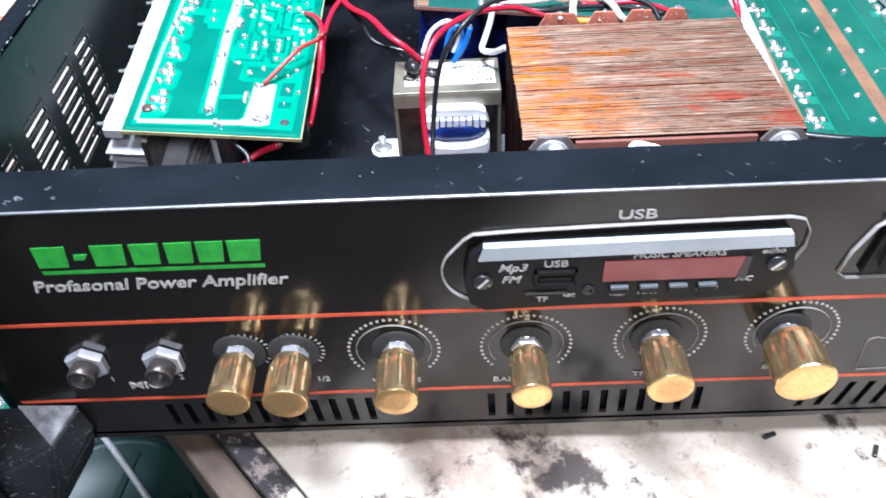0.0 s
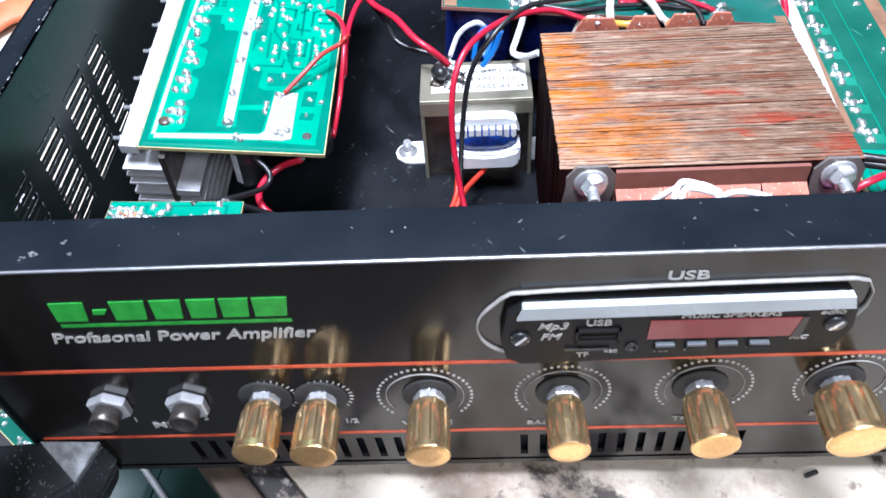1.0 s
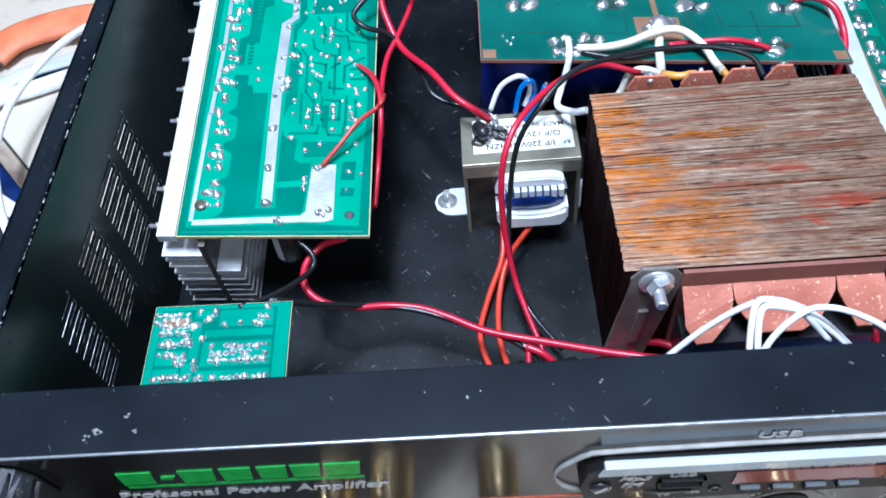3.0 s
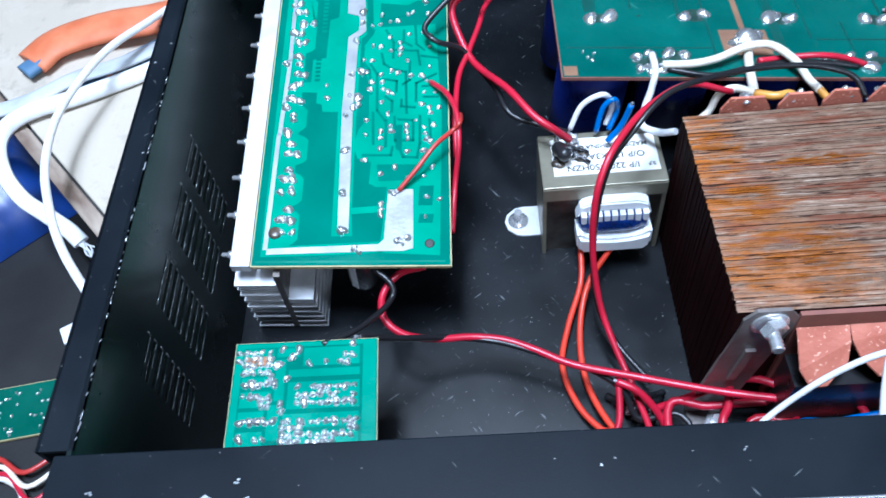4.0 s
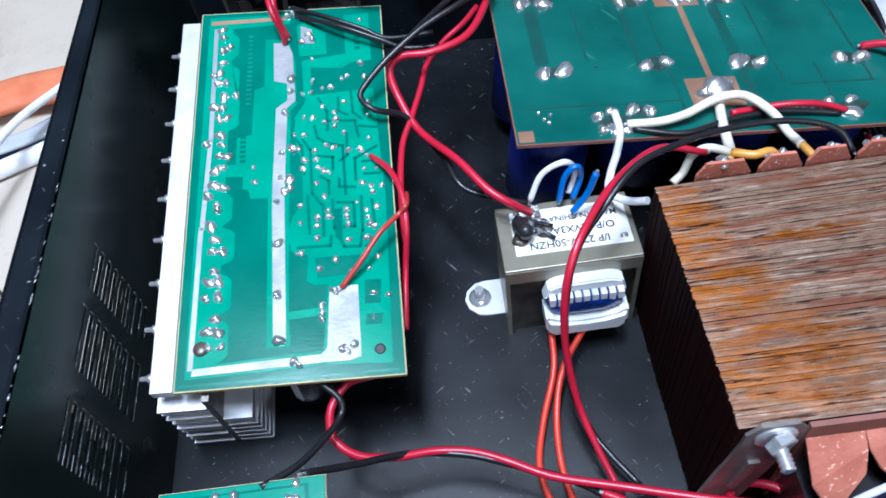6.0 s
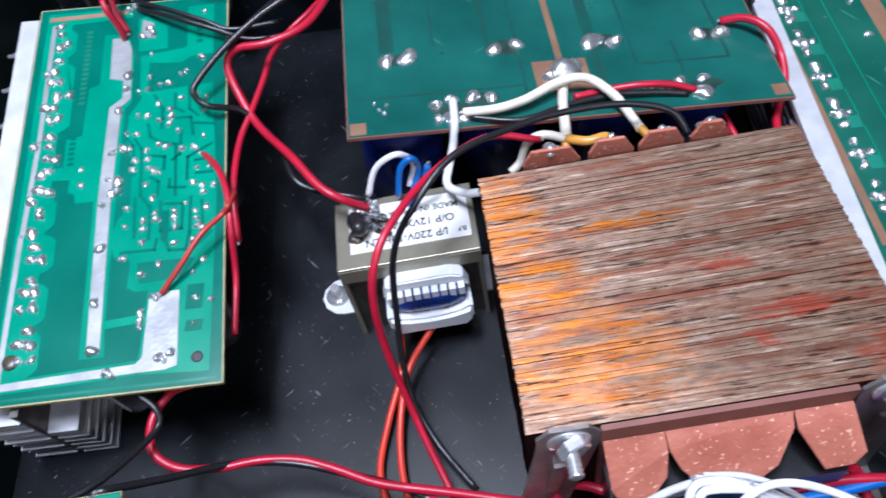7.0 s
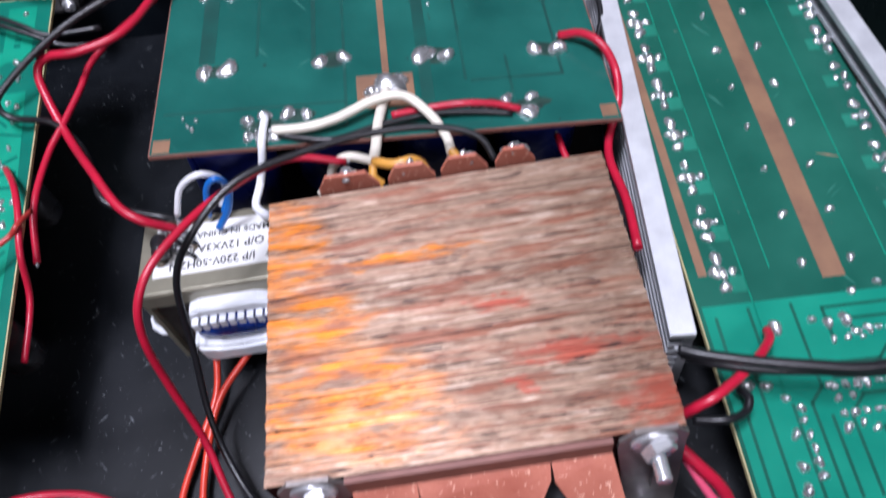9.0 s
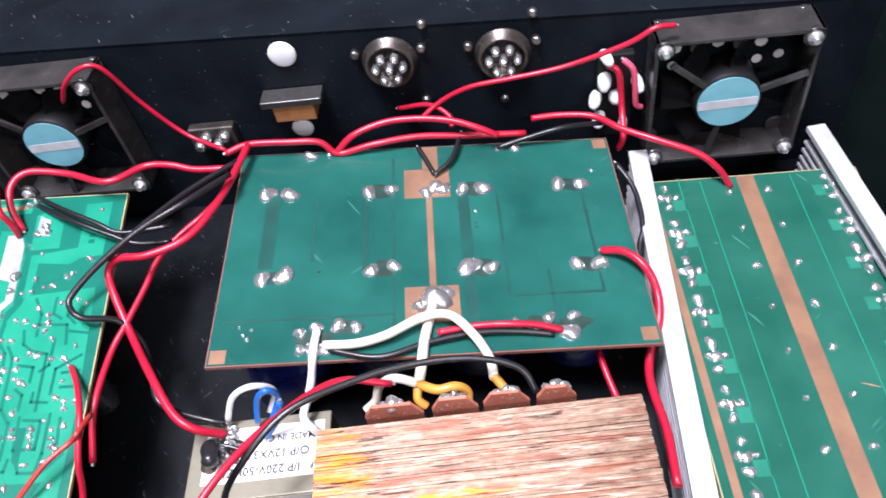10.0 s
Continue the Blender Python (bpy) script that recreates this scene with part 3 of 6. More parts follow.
# ---- front panel print (parts of the panel) ----
def print_bar(name, x0, x1, z0, z1, ink, label=""):
    bm = bmesh.new()
    box(bm, x0, x1, -0.16, 0.02, z0, z1)
    return part(name, bm, ink, front, label)


print_bar("orange_line", 4, XR + 2, 51.6, 52.9, "orange_ink", "thin orange printed line")
print_bar("orange_line", 5, XR + 2, 16.0, 17.2, "orange_ink", "thin orange printed line")
# maker's mark as seven plain slab shapes over a rule
for x0, x1 in ((35.0, 44.0), (45.0, 49.0), (50.0, 59.0), (60.0, 68.0), (69.0, 76.5), (77.0, 84.5), (85.0, 94.0)):
    bm = bmesh.new()
    z0, z1 = (77.0, 78.8) if x1 - x0 < 5 else (74.6, 81.6)
    prism(bm, [(x0, z0), (x1 - 1.2, z0), (x1, z1), (x0 + 0.4, z1)], -0.3, 0.02)
    part("logo_shape", bm, "green_ink", front, "raised bright green logo shape")
print_bar("logo_rule", 35, 93.5, 72.0, 73.2, "green_ink", "green rule under the logo shapes")
letters("printed_line", "Profasonal Power Amplifier", 5.6, facing(64.0, 67.4), "white_ink", front, "white italic words", 0.22, 1.09)
letters("printed_word", "USB", 4.2, facing(188.2, 85.2), "white_ink", front, "white printed word", 0, 1.35)
letters("printed_word", "MIC", 4.4, facing(46.6, 23.4), "white_ink", front, "white printed word", 0, 1.3)
letters("printed_mark", "1", 3.0, facing(37.6, 27.0), "white_ink", front)
letters("printed_mark", "2", 3.0, facing(58.6, 27.0), "white_ink", front)
letters("printed_word", "VOL", 3.0, facing(88.5, 23.6), "white_ink", front, "", 0, 1.2)
letters("printed_mark", "1/2", 3.0, facing(101.3, 23.6), "white_ink", front, "", 0, 1.1)
letters("printed_word", "VOLUME", 2.9, facing(123.6, 21.6), "white_ink", front, "", 0, 1.3)
letters("printed_word", "BALANCE", 2.9, facing(161.0, 20.6), "white_ink", front, "", 0, 1.3)
letters("printed_word", "TREBLE", 2.9, facing(201.0, 21.2), "white_ink", front, "", 0, 1.3)
letters("printed_word", "BASS", 2.9, facing(237.6, 22.4), "white_ink", front, "", 0, 1.3)


def arc(cx, cz, r, a0, a1, n=14, rz=None):
    return [(cx + r * math.cos(math.radians(a0 + (a1 - a0) * i / n)), cz + (rz or r) * math.sin(math.radians(a0 + (a1 - a0) * i / n))) for i in range(n + 1)]


def outline_ring(name, pts, width, label):
    bm = bmesh.new()
    tube(bm, [(x, -0.02, z) for x, z in pts], width / 2, 6, 0, 0.25)
    return part(name, bm, "grey_ink", front, label)


outline_ring("printed_oval", [(150.5, 54.6)] + arc(150.5, 67.8, 11.2, 238, 138) + [(145.2, 79.0), (147.6, 80.9), (158, 81.5), (190, 82.4), (226, 82.9), (229.8, 82.0), (231.9, 78.2), (232.2, 73), (230.6, 68), (226.4, 61.8), (221.6, 57.2)], 2.3, "pale printed outline round the player")
outline_ring("printed_outline", [(246, 60.5), (243.6, 62.5), (245, 70), (248.5, 78.5), (251, 80.6), (262, 81.2), (282, 81.2), (284, 79), (284, 62), (282, 60.5), (246, 60.5)], 2.3, "pale printed outline round the switch")
outline_ring("printed_outline", [(262.5, 19.6)] + arc(264, 32, 2.6, 170, 60) + [(272, 33), (272, 20), (262.5, 19.6)], 0.8, "pale printed outline round small marks")
for cx, cz, r, dots in ((80.2, 37.5, 8.0, 21), (95.8, 37.2, 8.0, 21), (123.9, 36.2, 13.2, 33), (162.4, 36.2, 13.0, 33), (201.0, 37.4, 12.9, 33), (238.4, 38.0, 12.8, 33)):
    small = r < 10
    if not small:
        outline_ring("dial_ring", arc(cx, cz, r * 0.83, -34, 214, 34), 0.75, "thin printed dial ring")
    bm = bmesh.new()
    for i in range(dots):
        a = math.radians(-40 + 260 * i / (dots - 1))
        x, z = cx + r * math.cos(a), cz + r * math.sin(a)
        if small:
            s, c = math.sin(a) * 0.15, math.cos(a) * 0.15
            x2, z2 = cx + r * 0.86 * math.cos(a), cz + r * 0.86 * math.sin(a)
            prism(bm, [(x - s, z + c), (x + s, z - c), (x2 + s, z2 - c), (x2 - s, z2 + c)], -0.14, 0.02)
        else:
            prism(bm, [(x + 0.5 * math.cos(b), z + 0.5 * math.sin(b)) for b in (0, 1.05, 2.09, 3.14, 4.19, 5.24)], -0.14, 0.02)
    tagged(part("dial_scale", bm, "white_ink", front, "ring of small white dial marks"), kind="stuff")

# scratches on the lip
rng = random.Random(4)
for x, y, s in ((36, 6, 3), (41, 9, 1.6), (33, 4, 1.4), (44, 5, 1.2), (120, 9, 0.8), (150, 11, 1.0), (190, 10, 0.9), (8, 8, 1.6), (205, 12, 1.1)):
    for k in range(3):
        dx, dy = rng.uniform(-s, s) * 0.5, rng.uniform(-s, s) * 0.4
        bm = bmesh.new()
        prism(bm, [(x + dx - s * 0.3, y + dy), (x + dx, y + dy - s * 0.18), (x + dx + s * 0.3, y + dy + 0.1), (x + dx, y + dy + s * 0.2)], 93.35, 93.48, "z")
        part("paint_chip", bm, "bare_lit_edge", case, "pale chip in the lip paint")

# ---- knobs, jacks, switch, player ----


def knob(x, z, r, length):
    bm = bmesh.new()
    segs = 60
    rings = []
    for rr, h in ((r * 0.84, 4.0), (r * 0.88, 4.3), (r * 0.88, 5.6), (r * 0.97, 6.2), (r, length - 2.2), (r * 1.015, length - 1.9), (r * 1.015, length - 0.3), (r * 0.985, length)):
        flute = 0.93 if 6.0 < h < length - 2.0 else 1.0
        rings.append([bm.verts.new((rr * (flute if i % 6 in (0, 1) else 1) * K * math.cos(2 * math.pi * i / segs), rr * (flute if i % 6 in (0, 1) else 1) * K * math.sin(2 * math.pi * i / segs), h * K)) for i in range(segs)])
    for a, b in zip(rings, rings[1:]):
        for i in range(segs):
            bm.faces.new((a[i], a[(i + 1) % segs], b[(i + 1) % segs], b[i])).smooth = False
    bm.faces.new(rings[0][::-1])
    ob = part("control_knob", bm, "gold", case, "polished gold knob with fluted sides")
    ob.matrix_local = pose(x * K, 0, z * K, 90, 0, 0)
    bm = bmesh.new()
    lathe(bm, [(4.6, 0.0), (4.6, 0.6), (3.0, 0.8), (3.0, 5.5)], ORIGIN, 20)
    part("shaft", bm, "chrome", ob, "bright threaded shaft")
    bm = bmesh.new()
    lathe(bm, [(4.3, 0.8), (4.5, 1.0), (4.5, 2.6), (4.1, 3.0)], ORIGIN, 6)
    part("hex_nut", bm, "chrome", ob, "bright hexagonal nut")
    # thin black disc between nut and panel, wider than the nut
    bm = bmesh.new()
    lathe(bm, [(7.6, 0.02), (7.6, 0.5), (7.2, 0.7), (4.4, 0.7)], ORIGIN, 28)
    part("washer", bm, "rubber", ob, "thin black disc behind the nut")
    bm = bmesh.new()
    lathe(bm, [(r * 0.985, length - 0.02), (r * 0.96, length + 0.1), (r * 0.5, length + 0.02), (r * 0.1, length - 0.12)], ORIGIN, 40)
    part("end_face", bm, "gold_face", ob, "turned gold end face")
    return ob


for x, z, r, ln in ((78.8, 37.6, 5.9, 18.0), (94.6, 37.0, 6.2, 18.6), (125.2, 37.0, 6.0, 19.0), (162.4, 37.0, 5.5, 18.6), (199.8, 38.2, 6.3, 18.6), (236.0, 38.8, 8.0, 18.4)):
    knob(x, z, r, ln)


def jack(x, z):
    ob = thing("microphone_jack", pose(x * K, 0, z * K, 90, 0, 0), "chromed microphone jack socket with hexagonal nut", "socket", "microphone jacks")
    bm = bmesh.new()
    lathe(bm, [(5.6, 0), (6.2, 0.5), (6.2, 2.4), (5.6, 2.9), (4.2, 2.9)], pose(0, 0, 0, 0, 0, 30), 6)
    part("hex_nut", bm, "zinc", ob)
    bm = bmesh.new()
    lathe(bm, [(3.9, 2), (4.0, 7.0), (3.7, 7.6), (3.1, 7.6), (3.0, 3.0), (0.2, 3.0)], ORIGIN, 28)
    part("barrel", bm, "dark_steel", ob)
    bm = bmesh.new()
    lathe(bm, [(2.95, 3.1), (2.95, 7.5), (2.5, 7.5), (2.4, 3.2), (0.1, 3.15)], ORIGIN, 20)
    part("liner", bm, "smoke_plastic", ob, "dark hollow liner")
    return ob


jack(33.6, 36.0)
jack(56.2, 35.8)

player = thing("media_player", pose(0, 0, 0), "black plastic music player module with red display", "music player")
bm = bmesh.new()
prism(bm, [(150.5, 55.8), (222, 58.2), (227.5, 60.8), (229.6, 68), (228.2, 77.0), (225.6, 80.0), (150.5, 79.0), (146.5, 75.5), (145, 66), (146.5, 58.5)], -3.4, 0.2)
face = part("faceplate", bm, "plastic_black", player)
bm = bmesh.new()
prism(bm, [(148.8, 74.7), (227.6, 76.0), (226.2, 80.3), (150.2, 79.2)], -4.0, -1.9)
part("trim_strip", bm, "grey_strip", player, "pale grey bevelled trim strip")
bm = bmesh.new()
box(bm, 180.8, 217.6, -3.75, -3.3, 65.4, 72.8, 0.2)
part("display", bm, "display_red", player, "dull red display window")
bm = bmesh.new()
prism(bm, [(215.4, 65.2), (217.9, 65.2), (217.9, 73.0), (216.6, 73.0)], -3.9, -3.3)
part("display_edge", bm, "sleeve_black", player, "dark unlit end of the display")
for bx in (185.5, 193.2, 200.8, 208.4):
    bm = bmesh.new()
    box(bm, bx - 2.5, bx + 2.5, -4.7, -3.3, 61.5, 63.0, 0.3)
    button = part("button", bm, "plastic_black", player, "small push button with a pale top")
    bm = bmesh.new()
    box(bm, bx - 2.4, bx + 2.4, -4.6, -3.3, 63.0, 64.1, 0.3)
    part("button_top", bm, "button_grey", button)
bm = bmesh.new()
for q in ((163.2, 174.2, -4.2, -3.3, 69.6, 70.3), (163.2, 174.2, -4.2, -3.3, 65.4, 66.1), (163.2, 163.9, -4.2, -3.3, 65.4, 70.3), (173.5, 174.2, -4.2, -3.3, 65.4, 70.3), (164.5, 173.0, -3.8, -3.3, 66.4, 67.6)):
    box(bm, *q)
part("usb_port", bm, "plastic_black", player, "black recessed port")
bm = bmesh.new()
box(bm, 161.0, 172.0, -3.9, -3.3, 61.6, 62.5)
part("card_slot", bm, "sleeve_black", player)
bm = bmesh.new()
lathe(bm, [(1.6, 0), (1.6, 0.5), (1.1, 0.5), (1.1, 0.1), (0.1, 0.1)], pose(0.1775, -0.0034, 0.0625, 90, 0, 0), 16)
part("sensor_window", bm, "sleeve_black", player)
for sx, sz, mt in ((149.9, 67.0, "sleeve_black"), (224.8, 70.0, "sleeve_black")):
    bm = bmesh.new()
    lathe(bm, [(2.6, -0.1), (2.6, 0.5), (2.2, 0.9), (0.2, 1.0)], pose(sx * K, -0.0034, sz * K, 90, 0, 0), 20)
    screw = part("screw", bm, mt, player, "dark screw with a bright slot")
    bm = bmesh.new()
    prism(bm, [(sx - 1.5, sz - 1.3), (sx - 1.0, sz - 1.6), (sx + 1.5, sz + 1.3), (sx + 1.0, sz + 1.6)], -4.6, -4.3)
    part("slot", bm, "zinc", screw)
for body, size, x, z, sl in (("MUSIC SPEAKERS", 2.7, 199.5, 74.3, 0.15), ("Mp3", 3.6, 157.4, 71.4, 0.3), ("FM", 3.4, 157.0, 67.2, 0.3), ("USB", 3.2, 168.6, 72.4, 0), ("TF", 2.6, 165.6, 59.4, 0), ("REC", 1.6, 172.6, 60.6, 0), ("VOL-", 1.7, 185.2, 60.4, 0.1), ("SCAN", 1.7, 193.2, 60.8, 0.1), ("VOL+", 1.7, 201.0, 61.0, 0.1), ("MODE", 1.7, 208.6, 61.4, 0.1), ("MIC", 2.2, 217.6, 64.6, 0.2), ("echo", 2.6, 223.0, 74.4, 0.2)):
    letters("printed_word", body, size, facing(x, z, -3.5), "white_ink", player, "", sl, 1.15)

switch = thing("power_switch", pose(0, 0, 0), "black rocker power switch", "switch")
bm = bmesh.new()
prism(bm, [(249, 63), (280, 63), (280, 79), (251, 79)], -1.6, 0.2)
part("bezel", bm, "plastic_black", switch)
bm = bmesh.new()
prism(bm, [(-1.5, 65), (-4.8, 66), (-2.6, 72), (-6.2, 77.2), (-1.5, 77.6)], 253, 276, "x")
part("rocker", bm, "smoke_plastic", switch)

# ---- boards ----
def blob_mesh(name, seed):
    r = random.Random(seed)
    bm = bmesh.new()
    segs = 12
    rings = []
    p2, p3 = r.uniform(0, 6.28), r.uniform(0, 6.28)
    spread = [1 + 0.17 * math.sin(4 * math.pi * i / segs + p2) + 0.12 * math.sin(6 * math.pi * i / segs + p3) for i in range(segs)]
    lean = (r.uniform(-0.25, 0.25), r.uniform(-0.25, 0.25))
    for rr, h in ((1.0, 0.0), (0.94, 0.25), (0.78, 0.55), (0.50, 0.82), (0.22, 0.98), (0.08, 1.02)):
        rings.append([bm.verts.new(((rr * spread[i] * r.uniform(0.94, 1.05) * math.cos(2 * math.pi * i / segs) + lean[0] * h) * K, (rr * spread[i] * r.uniform(0.94, 1.05) * math.sin(2 * math.pi * i / segs) + lean[1] * h) * K, h * K * r.uniform(0.93, 1.06))) for i in range(segs)])
    for a, b in zip(rings, rings[1:]):
        for i in range(segs):
            bm.faces.new((a[i], a[(i + 1) % segs], b[(i + 1) % segs], b[i])).smooth = True
    bm.faces.new(rings[-1])
    return mesh_of(name, bm, "solder")


BLOBS = [blob_mesh("solder_joint", s) for s in range(9)]
blob_rng = random.Random(11)


def joint(parent, x, y, z, size=1.2, tall=None):
    ob = new("solder_joint", BLOBS[blob_rng.randrange(9)])
    ob.parent = parent
    ob.location = (x * K, y * K, z * K)
    ob.rotation_euler = (0, 0, blob_rng.uniform(0, 6.28))
    s = size * 0.94 * blob_rng.uniform(0.8, 1.2)
    ob.scale = (s * blob_rng.uniform(0.8, 1.15), s, (tall or size * 0.9) * blob_rng.uniform(0.8, 1.25))
    return ob


def slab_part(name, rects, z0, z1, material, parent, label=""):
    ob = None
    for x0, x1, y0, y1 in rects:
        bm = bmesh.new()
        box(bm, x0, x1, y0, y1, z0, z1)
        ob = part(name, bm, material, parent, label)
    return ob


def tracks_part(name, paths, width, z0, z1, material, parent, label=""):
    for p in paths:
        bm = bmesh.new()
        ribbon(bm, p, width, z0, z1)
        part(name, bm, material, parent, label)


# left amplifier board, tipped up towards the rear on its heat sink
LEFT = pose(0.0185, 0.0967, 0.0504, 9.1, 6.1, 0)
lb = thing("amplifier_board", LEFT, "bright green amplifier circuit board, solder side up", "circuit board")
slab_part("substrate", [(0, 67.4, 0, 147.8)], 0, 1.5, "pcb_edge", lb, "tan fibreglass board edge")
slab_part("solder_mask", [(0.35, 67.0, 0.4, 147.4)], 1.45, 1.62, "pcb_dark", lb, "dark green solder mask")
# copper pours under the mask show a lighter green; the gaps between them stay dark


def copper_area(name, outline, z0, z1, material, parent, label=""):
    bm = bmesh.new()
    prism(bm, outline, z0, z1, "z")
    return part(name, bm, material, parent, label)


POUR = "light green copper pour under the mask"
pad_edge = []
for y0, y1, xr in ((9.5, 20.5, 15), (25, 35.5, 15.4), (42, 52, 15.8), (56.5, 65.5, 14.6), (94, 106.5, 15.4), (110, 120, 15), (126, 135.5, 14.4)):
    pad_edge += [(12.0, y0 - 1.8), (xr - 1.2, y0 - 0.6), (xr, y0 + 0.8), (xr, y1 - 0.8), (xr - 1.2, y1 + 0.6), (12.0, y1 + 1.8)]
copper_area("copper_pour", [(3.0, 3.6), (12.0, 3.8)] + pad_edge + [(12.0, 139.5), (3.0, 139.5)], 1.6, 1.70, "pcb_light", lb, POUR)
copper_area("copper_pour", [(3.0, 139.5), (12.0, 139.5), (33, 140.6), (33, 145.4), (3.0, 145.4)], 1.6, 1.695, "pcb_light", lb, POUR)
copper_area("copper_pour", [(12, 3.8), (44, 5.0), (44, 9.4), (12, 7.8)], 1.6, 1.695, "pcb_light", lb, POUR)
copper_area("copper_pour", [(26.4, 11.4), (33.6, 11.4), (33.0, 20.0), (45, 21), (45, 23.6), (33.0, 22.6), (32.9, 64), (26.0, 64)], 1.6, 1.70, "pcb_light", lb, POUR)
copper_area("copper_pour", [(32.5, 48), (34, 43), (39, 41.5), (38.5, 32.5), (41, 31), (45, 31), (44.6, 27.6), (43.6, 13), (42.6, 5.0), (63.5, 4), (64.6, 61.5), (37.5, 61.5), (34, 56), (33, 52)], 1.6, 1.695, "pcb_light", lb, POUR)
copper_area("copper_pour", [(37.5, 61.5), (64.6, 61.5), (62.5, 107.5), (56.5, 107), (39, 105.5), (38, 102), (34.6, 96), (34.4, 88), (37.2, 77)], 1.6, 1.70, "pcb_light", lb, POUR)
copper_area("copper_pour", [(24, 133.4), (32.5, 132.5), (35, 121.5), (35.4, 102), (33.4, 99.6), (33, 64), (20.2, 64), (19.6, 67.4), (17.6, 68.0), (17.6, 73), (6, 73.5), (6, 78.5), (15, 78), (15, 89), (20, 90), (20.5, 109.5), (24, 111)], 1.6, 1.705, "pcb_light", lb, POUR)
copper_area("copper_pour", [(53, 143.5), (62.4, 144), (62.5, 120.6), (55, 120), (51.5, 117.5), (40.5, 118.6), (40.5, 105.6), (38, 104.5), (37.2, 122), (47, 123.4), (53.2, 124.4)], 1.6, 1.695, "pcb_light", lb, POUR)
copper_area("copper_pour", [(35.5, 139.5), (38, 140.5), (46, 135), (46.4, 124.6), (36.4, 124.2)], 1.6, 1.70, "pcb_light", lb, POUR)
copper_area("copper_pour", [(43.5, 142), (51, 142), (51, 126), (48.4, 126), (48.4, 137), (43.5, 139)], 1.6, 1.68, "pcb_dark", lb)
copper_area("copper_pour", [(1.6, 1.4), (65.4, 1.4), (65.4, 2.2), (1.6, 2.2)], 1.6, 1.66, "pcb_pad", lb)
# dark islands and the dark lines between tracks
for island in ([(41, 40.5), (58.5, 40.5), (54.5, 34), (42, 33.5)], [(56.5, 31.5), (61.5, 31.5), (61, 23.5), (56, 23.5)], [(56.5, 20), (61.5, 20), (61, 16.5), (56, 16.5)], [(47.6, 58), (50.0, 58), (50.0, 45.5), (47.6, 47.5)], [(42.5, 116.5), (51, 116.2), (52.5, 112.5), (42, 109.5)]):
    copper_area("dark_island", island, 1.69, 1.74, "pcb_dark", lb, "dark green bare island")
gaps = [[(39, 63.5), (39.5, 49.5)], [(47, 61.5), (47.5, 51), (50.5, 43.8), (55.5, 43.5), (56.5, 49.5), (56.5, 62)], [(48.5, 60.5), (54, 60), (54, 51), (49, 51)], [(34.4, 95), (34, 88.5), (37, 84), (38, 72.5)],
        [(41.5, 92), (42.5, 87), (45.5, 84.5), (51, 83), (51.5, 63.5)], [(45, 94), (55.5, 93.5), (56.5, 86.5)], [(42.5, 79.5), (47.5, 78.5), (47.5, 73.5)], [(54.5, 66), (49.5, 66.5), (49.5, 69.5)], [(37.5, 86.5), (40, 82), (40.5, 64.5), (43.5, 60)], [(54.5, 107), (55, 97), (58, 94)]]
gaps += [[(62.5, 82), (55, 77.5), (55, 69)], [(60, 60.5), (60.5, 52)], [(63, 49), (57.5, 43.5)], [(36, 44.5), (46, 44.5), (46.5, 48)], [(44, 60), (44, 48.5)], [(43, 104), (46, 98), (46, 90)], [(50, 104), (50, 98), (53, 96)], [(57, 91), (63, 90)], [(43.5, 71), (46, 69), (46, 64)], [(58, 71), (63, 71)], [(57.5, 76), (62.8, 76.5)], [(52.5, 88), (52.5, 79), (50, 77)]]
tracks_part("track_gap", gaps, 1.0, 1.69, 1.745, "pcb_dark", lb, "dark green gaps between tracks")
RAIL = "dull tinned copper rail"
copper_area("tinned_rail", [(28.4, 12.5), (32.2, 12.5), (31.4, 64.2), (27.4, 64.2)], 1.62, 1.95, "tinned", lb, RAIL)
copper_area("tinned_rail", [(27.4, 64.2), (31.4, 64.2), (32.2, 100.5), (35, 103.5), (34, 125.5), (32, 131), (27, 131), (27.4, 113), (32, 111.5), (32.2, 104), (28.2, 100.5)], 1.62, 1.94, "tinned", lb, RAIL)
copper_area("tinned_rail", [(45.4, 28), (48, 30), (54.2, 30), (54.4, 6.6), (51, 5.6), (44, 5.6), (5, 4.4), (5, 6.6), (42.6, 8.2), (44.4, 10)], 1.62, 1.95, "tinned", lb, "wide tinned copper pad")
copper_area("tinned_rail", [(3.8, 141.6), (31.4, 142.4), (31.4, 144.2), (3.8, 143.6)], 1.62, 1.85, "copper_pale", lb, "bare brown copper rail")
copper_area("tinned_rail", [(37, 139), (41, 137), (42, 130), (37, 130)], 1.62, 1.9, "tinned", lb, RAIL)
tracks_part("tinned_rail", [[(4.4, 7), (4.9, 53.5)], [(5.2, 54), (6.2, 88.5)], [(6.2, 89), (5.8, 139)]], 1.5, 1.62, 1.78, "tinned", lb, RAIL)
